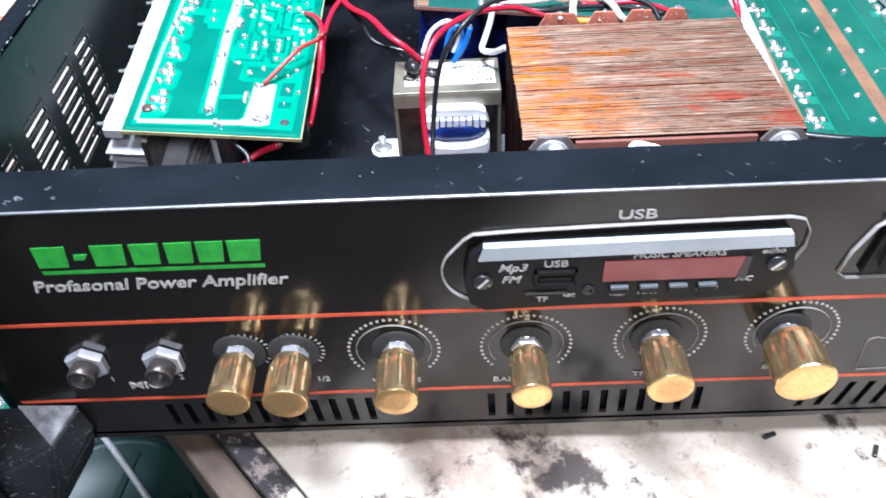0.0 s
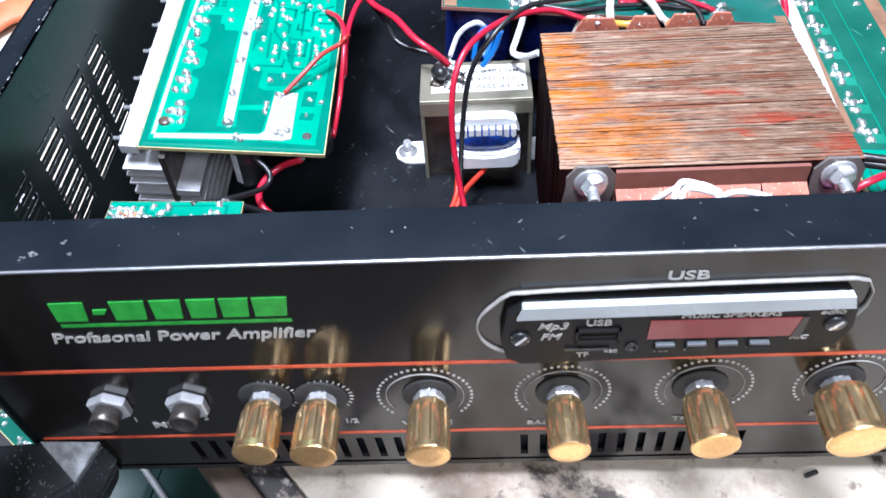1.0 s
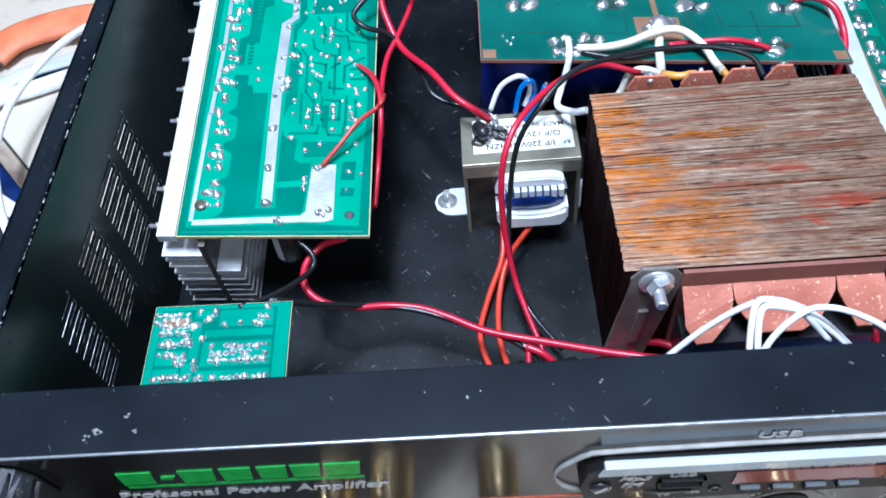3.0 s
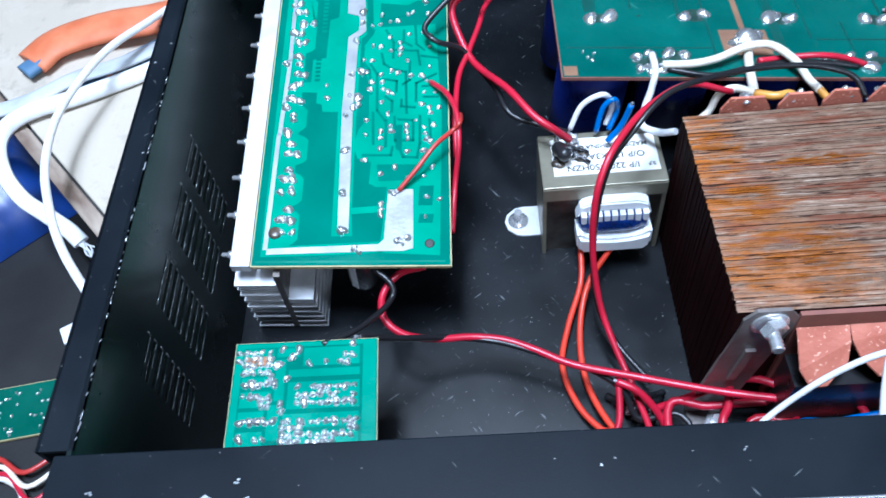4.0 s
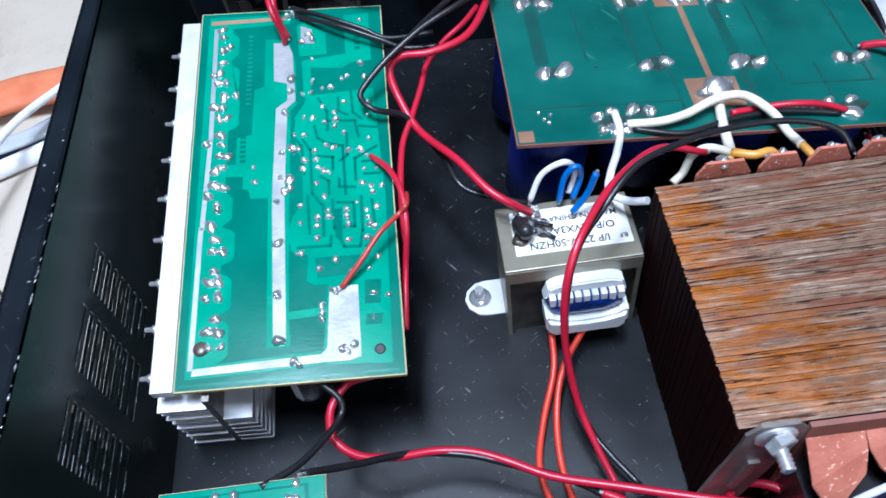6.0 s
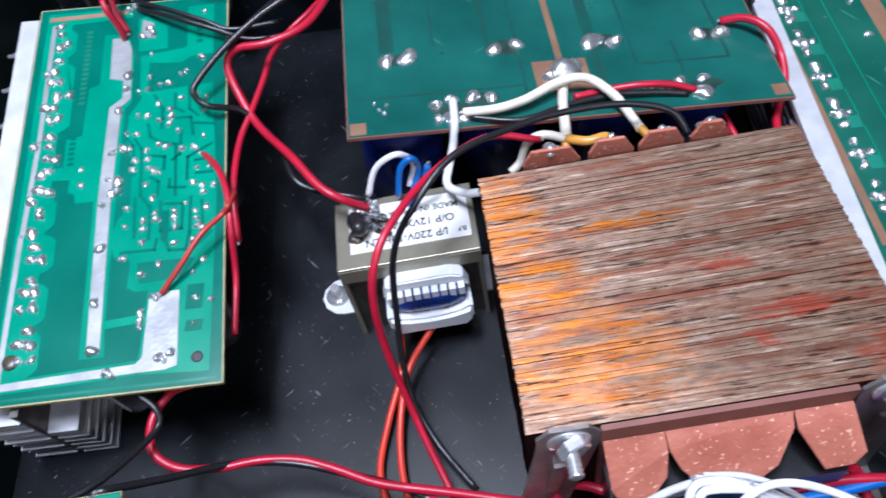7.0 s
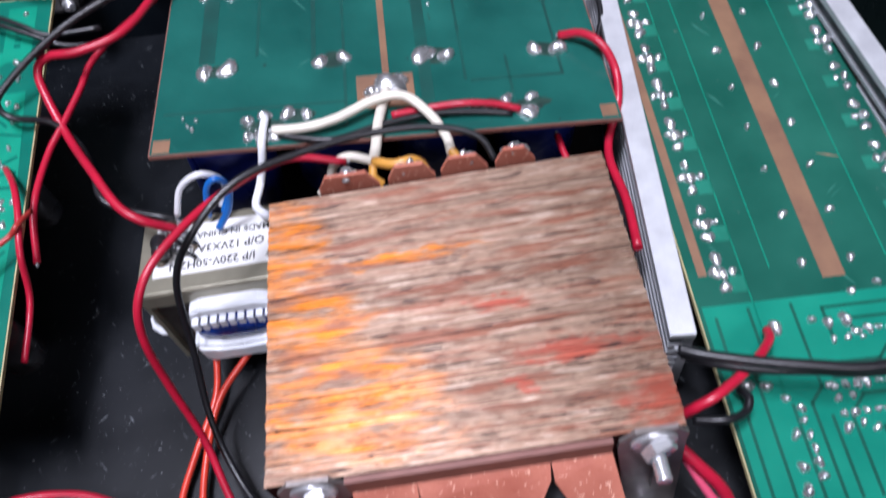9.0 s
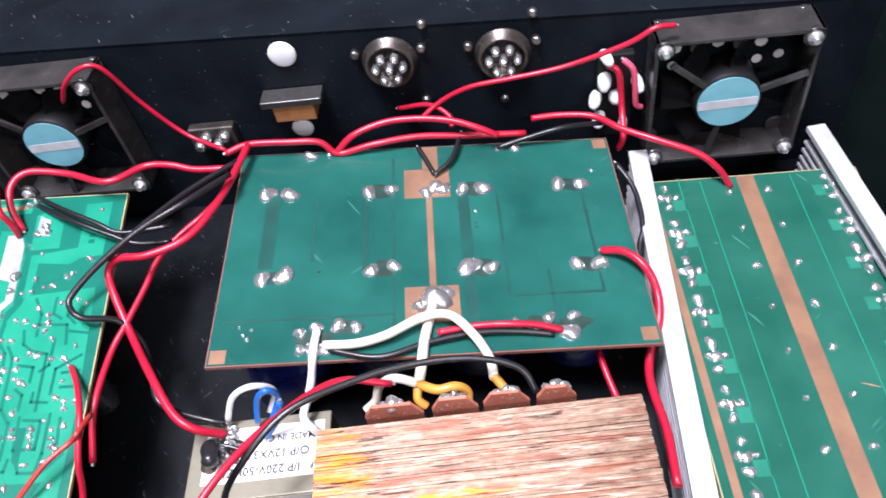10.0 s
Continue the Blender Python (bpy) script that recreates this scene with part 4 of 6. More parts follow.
# the row of power transistor legs along the heat sink
for pts in (((6.5, 66), (9.5, 62.5), (9.8, 60.2), (8, 54.5), (9.5, 49.5), (9, 45.3), (12.2, 45), (10, 38), (8.6, 34.5), (11.2, 34.5), (7.6, 29), (11.5, 29.5), (11, 22), (8.8, 18), (12, 17.5), (9.4, 13), (13, 13)),
            ((8, 139), (8.5, 135), (9, 129), (11.2, 130.5), (9, 123), (8, 118), (5.5, 117), (10.6, 113.5), (8, 113.5), (10, 107), (14.2, 107.5), (9.5, 102), (7.2, 102.5), (11.5, 98), (8.8, 97.5), (9.5, 90.5), (5, 87), (10, 86.5), (9.5, 82), (12, 81.5), (8.6, 76), (11.2, 77), (8.5, 70), (11.5, 69))):
    for x, y in pts:
        joint(lb, x, y, 1.7, blob_rng.uniform(1.5, 2.2), 1.5)
# joints over the driver stage
for pts in (((42, 55), (42, 52), (45.5, 57.5), (46, 55), (42, 47.5), (36.5, 53.5), (36.5, 42.5), (51.5, 57.5), (51.5, 55), (52, 52), (52, 46), (58, 57), (58.5, 54), (59, 51.5), (58, 46.5), (60.5, 50.5), (61, 39.5), (58, 35.5), (47.5, 39.5), (42.5, 36.5), (52.5, 35), (59, 27), (58.5, 19), (63.5, 26), (43, 24), (43, 21.5), (43, 19.5)),
            ((41, 112), (44.5, 108.5), (47.5, 109), (51.5, 112.5), (53.4, 113.5), (40.5, 107), (37.5, 106.5), (57.5, 103), (60.5, 101.5), (60, 95.5), (59, 140.5), (41, 122.5), (58.5, 119.5), (59.5, 113), (21, 76.5), (21.5, 70.5), (41, 95.5), (38, 96), (44.5, 100.5), (45, 93.5), (48.5, 97.5), (49, 94.4), (48.5, 91.5), (51.5, 88.5), (52, 102)),
            ((60, 85.5), (57, 81), (53, 81), (59, 78.5), (58, 73), (45.5, 83.5), (48, 82.5), (41.5, 81.5), (42, 78), (42.5, 74.5), (46, 72.5), (44.5, 73.4), (42, 68.5), (57, 67.5), (60, 66), (60.4, 63.5), (63.5, 66), (44.5, 63), (38, 78), (37.5, 74.5), (34.8, 89), (38, 88.5), (36, 83), (55, 60), (61.5, 58), (62, 73), (36.6, 60))):
    for x, y in pts:
        joint(lb, x, y, 1.7, blob_rng.uniform(0.95, 1.4))
for x, y in ((29.5, 46.5), (29.5, 28.5), (30, 13.5), (29, 62), (33, 70.5), (33.4, 67), (31.6, 66), (30, 71.5), (30.5, 81.5), (34, 83), (31.5, 98.5), (33.5, 107.5), (33.5, 113.5), (47, 28.5), (50.6, 8.5), (52.5, 10.5), (49, 9.5), (34.5, 6.6), (36, 5.4), (37.5, 131), (41, 132), (40, 134), (34, 145.6), (32, 144), (36, 143.4)):
    joint(lb, x, y, 1.9, blob_rng.uniform(1.3, 1.9), 1.4)
bm = bmesh.new()
lathe(bm, [(1.7, 0), (1.7, 0.06), (1.0, 0.07)], pose(0.0600, 0.0085, 0.00175), 18)
part("hole_ring", bm, "ink", lb, "black mounting hole")
bm = bmesh.new()
lathe(bm, [(2.4, 0), (2.2, 0.5), (1.4, 0.8), (0.3, 0.9)], pose(0.0072, 0.0128, 0.0017), 12)
part("burnt_flux", bm, "flux", lb, "brown burnt flux by a joint")
slab_part("maker_print", [(17.4 + 0.02 * k, 19.6, 103 + k * 2.1, 104.3 + k * 2.1) for k in range(16)], 1.6, 1.70, "pcb_pad", lb, "pale maker's print too small to read")
slab_part("maker_print", [(16.2, 18.2, 78.5 + k * 2.0, 79.7 + k * 2.0) for k in range(6)] + [(56.5, 58.6, 126 + k * 2.6, 127.6 + k * 2.6) for k in range(4)], 1.70, 1.75, "pcb_dark", lb)

hl = thing("heat_sink", LEFT, "silver finned aluminium heat sink under the board", "heat sink", "heat sinks")
bm = bmesh.new()
box(bm, -7.0, -0.4, 0.5, 144, -3.0, 1.2, 0.3)
part("top_rail", bm, "aluminium", hl, "bright aluminium top rail")
bm = bmesh.new()
box(bm, 7.0, 9.2, -2.0, 143.5, -47, -2)
part("spine", bm, "dark_steel", hl, "dark grey spine between the fins")
for k, z in enumerate((-8.5, -12.6, -16.8, -22.6, -27.3, -32.0, -36.7, -41.4, -46.0)):
    bm = bmesh.new()
    box(bm, -7.4 + 0.12 * k, 7.0, -2.5 + 0.4 * (k % 2), 143, z - (1.1 if k == 3 else 0.6), z + 0.5, 0.12)
    part("fin", bm, "fin", hl)
    if k > 2:
        bm = bmesh.new()
        box(bm, 9.2, 18.2 + 0.45 * (k - 3), -2.5, 143, z - 0.6, z + (2.6 if k == 3 else 0.5), 0.12)
        part("fin", bm, "fin", hl)
for k in range(9):
    bm = bmesh.new()
    lathe(bm, [(1.5, -0.5), (1.5, 1.2), (0.9, 1.5), (0.8, 3.6), (0.3, 3.9)], pose(-0.007, (6 + 15.5 * k) * K, -0.0012, 0, -90, 0), 10)
    part("clamp_screw", bm, "chrome", hl, "small bright clamping screw")


def electrolytic(m, r, h, sleeve, label, group):
    ob = thing("capacitor", m, label, "capacitor", group)
    bm = bmesh.new()
    lathe(bm, [(r * 0.9, 0), (r, 0.6), (r, h - 1.6), (r * 0.96, h - 0.8), (r, h - 0.4), (r * 0.94, h)], ORIGIN, 28)
    part("can", bm, sleeve, ob)
    bm = bmesh.new()
    lathe(bm, [(r * 0.86, h - 0.2), (r * 0.84, h + 0.06), (0.2, h + 0.06)], ORIGIN, 24)
    part("end_cap", bm, "aluminium", ob, "bare aluminium end")
    bm = bmesh.new()
    box(bm, -r * 0.25, r * 0.25, -r * 1.02, -r * 0.93, 2, h - 2)
    part("stripe", bm, "sticker_grey", ob, "pale polarity stripe")
    return ob


electrolytic(LEFT @ pose(0.036, 0.006, -0.0005, 180, 0, 150), 5.2, 20, "sleeve_black", "small black capacitor hanging under the board", "board capacitors")
electrolytic(LEFT @ pose(0.060, 0.026, -0.0005, 180, 0, 60), 6.5, 24, "sleeve_black", "small black capacitor hanging under the board", "board capacitors")
electrolytic(LEFT @ pose(0.062, 0.075, -0.0005, 180, 0, 60), 5.5, 22, "sleeve_black", "small black capacitor hanging under the board", "board capacitors")

# preamplifier board in the front corner
SMALL = pose(0.0196, 0.0252, 0.0502, 2.0, 4.0, 1.5)
sb = thing("preamplifier_board", SMALL, "small green circuit board crowded with solder joints", "circuit board")
slab_part("substrate", [(0.4, 44.2, 0, 41.5)], 0, 1.4, "pcb_edge", sb)
slab_part("solder_mask", [(0.6, 44.0, 0.2, 41.3)], 1.35, 1.52, "pcb_dark", sb, "dark green solder mask")
slab_part("copper_pour", [(0.9, 3.0, 0.5, 41), (3.0, 43.6, 39.6, 41), (39.6, 43.7, 0.5, 39.6), (3.4, 12.5, 31, 39.2), (13.4, 20.5, 36.2, 39.2), (21.5, 38.6, 33, 39.0), (13.4, 16.4, 22, 35.4), (17.4, 38.8, 29.4, 31.9), (17.4, 38.8, 19.2, 27.8), (3.4, 12.6, 26.4, 29.8), (3.4, 12.6, 20.2, 25.2), (3.4, 11, 14.4, 19), (12, 15.6, 10, 20.8), (3.4, 11, 8.4, 12.8), (16.6, 38.8, 13.6, 17.8), (16.6, 24, 6.8, 12.4), (25.2, 38.8, 7.0, 12.2), (3.4, 14.8, 1.0, 7.0), (16, 38.8, 1.0, 5.6)], 1.5, 1.57, "pcb_small", sb, "green copper areas")
for gx, gy, nx, ny, px, py in ((20.4, 21, 8, 3, 2.35, 2.5), (23.5, 34, 6, 1, 2.35, 2), (34, 36.4, 2, 1, 2.3, 2), (4.6, 27.4, 5, 1, 2.2, 2), (4.4, 23.6, 3, 1, 2.1, 2), (10, 20.4, 2, 2, 2, 2.2), (4.4, 31.5, 4, 4, 2.2, 2.2), (4.4, 10.6, 4, 1, 2.3, 2), (4.6, 15.6, 5, 1, 2.2, 2), (16.8, 7.2, 3, 5, 2.3, 2.1), (18, 15.2, 9, 1, 2.3, 2), (24.5, 11.2, 6, 1, 2.4, 2), (24.5, 8.8, 4, 1, 2.2, 2), (4.4, 3.2, 5, 2, 2.2, 2.2), (36.5, 13, 2, 2, 1.8, 2), (18, 3, 8, 1, 2.4, 2)):
    for i in range(nx):
        for j in range(ny):
            if blob_rng.random() > 0.06:
                joint(sb, gx + i * px + blob_rng.uniform(-0.35, 0.35), gy + j * py + blob_rng.uniform(-0.35, 0.35), 1.5, blob_rng.uniform(1.1, 1.55))
for xx, yy in ((1.8, 38), (2.2, 35), (15, 39), (18, 36), (20, 38.5), (36.5, 40), (12, 30), (17, 29), (14, 33.6), (16, 18.6), (15.5, 21)):
    joint(sb, xx, yy, 1.5, 1.5)
for i in range(5):
    bm = bmesh.new()
    box(bm, 4.2 + 1.7 * i, 5.4 + 1.7 * i, 33.4, 36.4, 1.5, 2.3, 0.2)
    part("link", bm, "brown_part", sb, "small brown link")
for px_, py_ in ((10, 6), (32, 6)):
    bm = bmesh.new()
    box(bm, px_ - 5, px_ + 5, py_ - 5, py_ + 5, -24, 0, 0.6)
    part("potentiometer", bm, "dark_steel", sb, "dull metal potentiometer body")

# capacitor board over four blue cans
CAP = pose(0.1285, 0.1622, 0.0632, 0.3, 5.9, -0.6)
cb = thing("capacitor_board", CAP, "dull teal-green power supply board, solder side up", "circuit board")
slab_part("substrate", [(0, 142, 0, 96)], 0, 1.3, "brown_paper", cb)
slab_part("solder_mask", [(0.4, 141.6, 0.4, 95.6)], 1.25, 1.42, "pcb_teal", cb, "dull teal-green solder mask")
slab_part("etched_gap", [(12, 17, 38, 74), (48, 49.5, 36, 74), (58, 59, 6, 90), (82, 86, 8, 70), (96, 97, 22, 68), (110, 111, 10, 32), (98, 128, 21, 22), (127, 128, 22, 72), (30, 31, 40, 70), (116, 124, 72, 73), (3, 58, 16, 17)], 1.4, 1.47, "pcb_teal_dark", cb, "dark etched gaps between copper areas")
slab_part("bare_copper", [(62.5, 79.5, 68, 83), (69.5, 75.5, 82, 95.4), (70.4, 72.6, 26, 69), (62, 80, 12.5, 27), (1, 6, 1, 6), (136, 141, 1.5, 6.5), (136, 141, 90, 95)], 1.41, 1.5, "copper", cb, "bare brown copper patches")
for xx, yy in ((12, 73.5), (20, 73), (49.5, 72), (57.8, 73), (84, 71.5), (91.5, 71.5), (119.5, 71.5), (128, 71), (14, 33.5), (21.4, 34.6), (50.8, 35), (58.4, 36.6), (84, 34.6), (91.6, 33.6), (120.2, 33.2), (128, 33.2)):
    joint(cb, xx, yy, 1.45, 3.3, 2.2)
for xx, yy, s in ((73.6, 73.2, 3.2), (70.5, 70.5, 2.2), (77, 72, 2.0), (72, 21, 3.6), (66.5, 19, 2.4), (75.6, 23.5, 2.6), (28.6, 10.8, 1.9), (33.8, 13, 1.9), (40.6, 13, 1.9), (46.4, 12, 1.9), (29, 4.6, 1.8), (33, 4.2, 2.2), (37.5, 4.5, 1.8), (97.5, 10.4, 1.8), (102.5, 7.8, 1.8), (108.0, 12.0, 1.7), (115.8, 12.4, 1.8), (113.8, 6.2, 2.4), (99.8, 93, 1.8), (106, 92.5, 1.6), (26.4, 93.6, 1.8), (34, 94, 1.6)):
    joint(cb, xx, yy, 1.45, s * 1.25, s * 0.95)
stain_rng = random.Random(21)
for xx, yy in ((16, 73), (53, 72.5), (88, 71.5), (124, 71.2), (17.6, 34), (54.6, 35.8), (88, 34), (124, 33.2), (73, 72), (71, 20.5), (33, 8), (43, 12.4), (104, 9.5), (115, 9)):
    bm = bmesh.new()
    ph = stain_rng.uniform(0, 6.28)
    prism(bm, [((5.6 + 1.2 * math.sin(3 * a + ph) + 0.8 * math.sin(5 * a)) * math.cos(a) + xx, (3.2 + 0.7 * math.sin(2 * a + ph)) * math.sin(a) + yy) for a in (k * math.pi / 10 for k in range(20))], 1.40, 1.445, "z")
    part("flux_stain", bm, "flux_film", cb, "dull brown flux stain round the joints")
for xx, yy in ((9, 14), (10.5, 11), (12, 9.5), (13, 13), (88, 60), (133, 78)):
    joint(cb, xx, yy, 1.45, 0.8)
for cx, cy in ((17, 24), (52, 30), (88, 30), (123, 30), (17, 70), (53, 70), (88, 70), (124, 70)):
    electrolytic(CAP @ pose(cx * K, cy * K, -0.0004, 180, 0, 20), 14.5, 47 - cx * 0.09, "can_blue", "large dark blue capacitor standing under the supply board", "supply capacitors")

# right amplifier board
RIGHT = pose(0.2759, 0.0422, 0.0277, 4.07, 3.79, -0.53)
rb = thing("amplifier_board", RIGHT, "worn green amplifier circuit board, solder side up", "circuit board")
slab_part("substrate", [(0, 83.4, 0, 195.6)], 0, 1.4, "pcb_edge", rb)
slab_part("solder_mask", [(0.4, 83.0, 0.4, 195.2)], 1.35, 1.52, "pcb_mid", rb, "worn green solder mask")
slab_part("bare_rail", [(37.8, 44.4, 65, 195.1), (3.3, 5.9, 69.5, 192), (75, 77.6, 69.5, 192)], 1.5, 1.6, "copper", rb, "bare brown copper rail")
tracks_part("track_edge", [[(24, 70), (24, 194)], [(58, 70), (58, 194)], [(16, 34), (16, 196)]], 0.35, 1.5, 1.58, "pcb_light", rb, "pale track edges")
slab_part("copper_pour", [(11.5, 16.2, 63.5 + 16.7 * k, 68.6 + 16.7 * k) for k in range(8)] + [(64.4, 68.4, 66 + 16.7 * k, 71 + 16.7 * k) for k in range(8)], 1.5, 1.58, "pcb_pad", rb, "pale green copper pads")
slab_part("copper_pour", [(1.5, 80.5, 1.2, 60)], 1.5, 1.58, "pcb_small", rb, "light green copper pour")
track_rows = [[(22, 3), (22, 30), (26, 34), (26, 58)], [(31, 6), (31, 26), (36, 31), (60, 31)], [(38, 3), (38, 22), (58, 22)], [(29, 40), (44, 40), (48, 44), (78, 44)], [(10, 4), (10, 40), (14, 44), (14, 58)], [(4.5, 6), (4.5, 56)], [(17, 4), (17, 30)], [(26, 6), (26, 26)],
              [(42, 6), (42, 18), (60, 18)], [(46, 4), (46, 14), (62, 14), (66, 18), (66, 40)], [(34, 46), (34, 56), (70, 56)], [(40, 48), (40, 52), (66, 52)], [(30, 36), (56, 36)], [(62, 22), (62, 40)], [(70, 6), (70, 50)], [(75, 6), (75, 56)]]
tracks_part("track_gap", track_rows, 0.9, 1.56, 1.63, "pcb_mid", rb, "dark green gaps between tracks")
for gx, gy, nx, ny in ((29, 26.5, 6, 1), (29, 33.8, 6, 1), (41, 48.4, 6, 1), (44, 10.4, 5, 1), (50, 26.5, 4, 1), (18.5, 12, 1, 6)):
    for i in range(nx):
        for j in range(ny):
            joint(rb, gx + 3.0 * i + blob_rng.uniform(-0.3, 0.3), gy + 3.4 * j + blob_rng.uniform(-0.3, 0.3), 1.6, 1.25)
for k in range(8):
    yy = 74.7 + 16.7 * k
    for dx, dy, s in ((9.9, 0, 1.7), (8.2, -4.6, 1.6), (10.4, -5.0, 1.9), (13.6, -4.6, 1.2), (9.8, -9.4, 1.8)):
        joint(rb, dx + blob_rng.uniform(-0.3, 0.3), yy + dy, 1.55, s * 1.1, s * 0.8)
    for dx, dy, s in ((70.0, 0, 1.7), (71.8, -4.8, 1.8), (69.0, -5.0, 1.3), (70.6, -9.2, 1.7)):
        joint(rb, dx + blob_rng.uniform(-0.3, 0.3), yy + dy, 1.55, s * 1.1, s * 0.8)
    joint(rb, 33.6, 70.4 + 16.54 * k + 0.027 * k * k, 1.55, 1.4, 1.3)
    joint(rb, 47.9, 70.4 + 16.54 * k + 0.027 * k * k, 1.55, 1.4, 1.3)
# the maker's words pressed into the rail, as plain bars
slab_part("pressed_print", [(39.4, 42.8, 74 + 4.1 * k, 76.6 + 4.1 * k) for k in range(19)], 1.59, 1.66, "copper", rb, "pressed maker's print too small to read")
copper_area("gouge", [(51.2, 107.4), (54.6, 106.7), (58.0, 105.1), (54.8, 105.9)], 1.5, 1.56, "copper_pale", rb, "pale gouge through the solder mask")
for xx, yy, s in ((30, 52.8, 1.6), (34, 51.4, 1.9), (39, 51.8, 1.8), (19.6, 51.6, 2.0), (6.8, 36.4, 1.8), (11.8, 35.8, 1.5), (15.6, 32, 1.4), (15, 22.6, 1.6), (14, 14.4, 1.6), (13.2, 8.8, 1.8), (13.0, 3.4, 2.0), (28, 34, 1.2), (32, 34.4, 1.2), (29, 30.5, 1.2), (33, 30.8, 1.2), (37, 35, 1.2), (28.8, 22.8, 1.5), (33, 23.6, 1.2), (36, 22, 1.2), (34, 46.5, 1.1), (38, 46.8, 1.1), (42, 46.4, 1.1), (52, 40, 1.2), (56, 38, 1.2), (48, 14, 1.4), (54, 12, 1.2), (60, 28, 1.2), (44, 60, 1.3), (52, 62, 1.3)):
    joint(rb, xx, yy, 1.55, s)


def rail_sink(m, length, label):
    ob = thing("heat_sink", m, label, "heat sink", "heat sinks")
    bm = bmesh.new()
    box(bm, 0, 7.0, 0, length, -2.6, 0, 0.3)
    part("top_rail", bm, "aluminium", ob, "bright aluminium top rail")
    bm = bmesh.new()
    box(bm, 4.4, 7.0, 0.5, length - 0.5, -38, -2.6)
    part("spine", bm, "fin", ob)
    for k in range(8):
        bm = bmesh.new()
        box(bm, 0.6, 4.4, 0.5, length - 0.5, -8.5 - k * 4.0, -7.2 - k * 4.0)
        part("fin", bm, "fin", ob)
    return ob


rail_sink(pose(0.2648, 0.0905, 0.0432, 1.2, 0, -5.0), 162, "bright aluminium heat sink beside the worn board")
rail_sink(pose(0.3545, 0.0925, 0.0432, 1.2, 0, 2.4), 160, "bright aluminium heat sink at the board's far edge")

# ---- transformers ----
big = thing("power_transformer", pose(0.1658, 0.0590, 0.0032), "large varnished power transformer with rusty steel laminations", "transformer")
W_, D_, H_ = 90.2, 76.5, 63.6
lam_rng = random.Random(3)
bm = bmesh.new()
count = 96
for k in range(count):
    y0 = D_ * k / count
    dz, dx = lam_rng.choice((0.0, 0.0, -0.03, -0.06, -0.2)) + lam_rng.uniform(-0.03, 0.03), lam_rng.uniform(-0.2, 0.2)
    th = D_ / count * lam_rng.choice((0.82, 0.93, 0.97, 0.99))
    n0 = len(bm.faces)
    box(bm, dx, W_ + dx, y0, y0 + th, 0, H_ + dz)
    bm.faces.ensure_lookup_table()
    # top faces brown; side faces get the colour with shade painted in
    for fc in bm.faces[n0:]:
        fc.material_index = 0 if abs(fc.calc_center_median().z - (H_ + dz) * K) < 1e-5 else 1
core = part("laminated_core", bm, ("lamination", "shaded_varnish"), big, "rust-streaked stack of steel laminations")
tagged(core, kind="stuff")
bm = bmesh.new()
prism(bm, [(16.8, 14), (16.8, 62.5), (74.4, 62.5), (74.4, 14)], -1.4, 0.4)
part("bobbin_front", bm, "brown_paper", big, "dark brown insulating paper")
def flap(name, outline, z_root, drop, parent, mat, y_root, out):
    """A paper flap that juts out and down from the bobbin; outline in (x, distance)."""
    bm = bmesh.new()
    top = [bm.verts.new((x * K, (y_root + out * t) * K, (z_root - drop * t - 0.02 * t * t) * K)) for x, t in outline]
    bot = [bm.verts.new(v.co + Vector((0, 0, -0.0006))) for v in top]
    n = len(top)
    fs = [bm.faces.new(top), bm.faces.new(bot[::-1])] + [bm.faces.new((top[i], bot[i], bot[(i + 1) % n], top[(i + 1) % n])) for i in range(n)]
    bmesh.ops.recalc_face_normals(bm, faces=fs)
    return part(name, bm, mat, parent, "rust-red insulating paper flap")


flap("paper_flap", [(17.2, 0), (31.5, 0), (31.6, 4), (30.5, 8.5), (25, 13), (20.5, 13.2), (17.5, 9.5)], 56.0, 0.62, big, "red_paper", -1.2, -1)
flap("paper_flap", [(31.6, 0), (61.0, 0), (60.6, 3.4), (56, 9.5), (51, 11.6), (39, 11.6), (34, 7.6), (32, 4)], 56.2, 0.62, big, "red_paper", -1.2, -1)
flap("paper_flap", [(61.2, 0), (74.6, 0), (76.2, 9.6), (73, 11.4), (66.5, 11.5), (61.4, 3.8)], 56.4, 0.62, big, "red_paper", -1.2, -1)
bm = bmesh.new()
prism(bm, [(18, 12), (18, 40), (74, 40), (74, 12)], -12, -1)
part("coil", bm, "sleeve_black", big, "black taped coil")
for x0, x1 in ((13.5, 30), (32.5, 45.5), (47, 60), (62, 73)):
    bm = bmesh.new()
    prism(bm, [(x0, 44), (x1, 44), (x1, 61), (x1 - 3, 66.5), (x0 + 2.5, 66.8), (x0, 62)], D_ + 3.0, D_ + 4.0)
    part("terminal_flap", bm, "red_paper", big, "rust-red terminal flap")
    for k in range(3):
        joint(big, (x0 + x1) / 2 + 2.2 * (k - 1), D_ + 5.0, 63.5 + 1.2 * (k % 2), 2.0, 1.8)
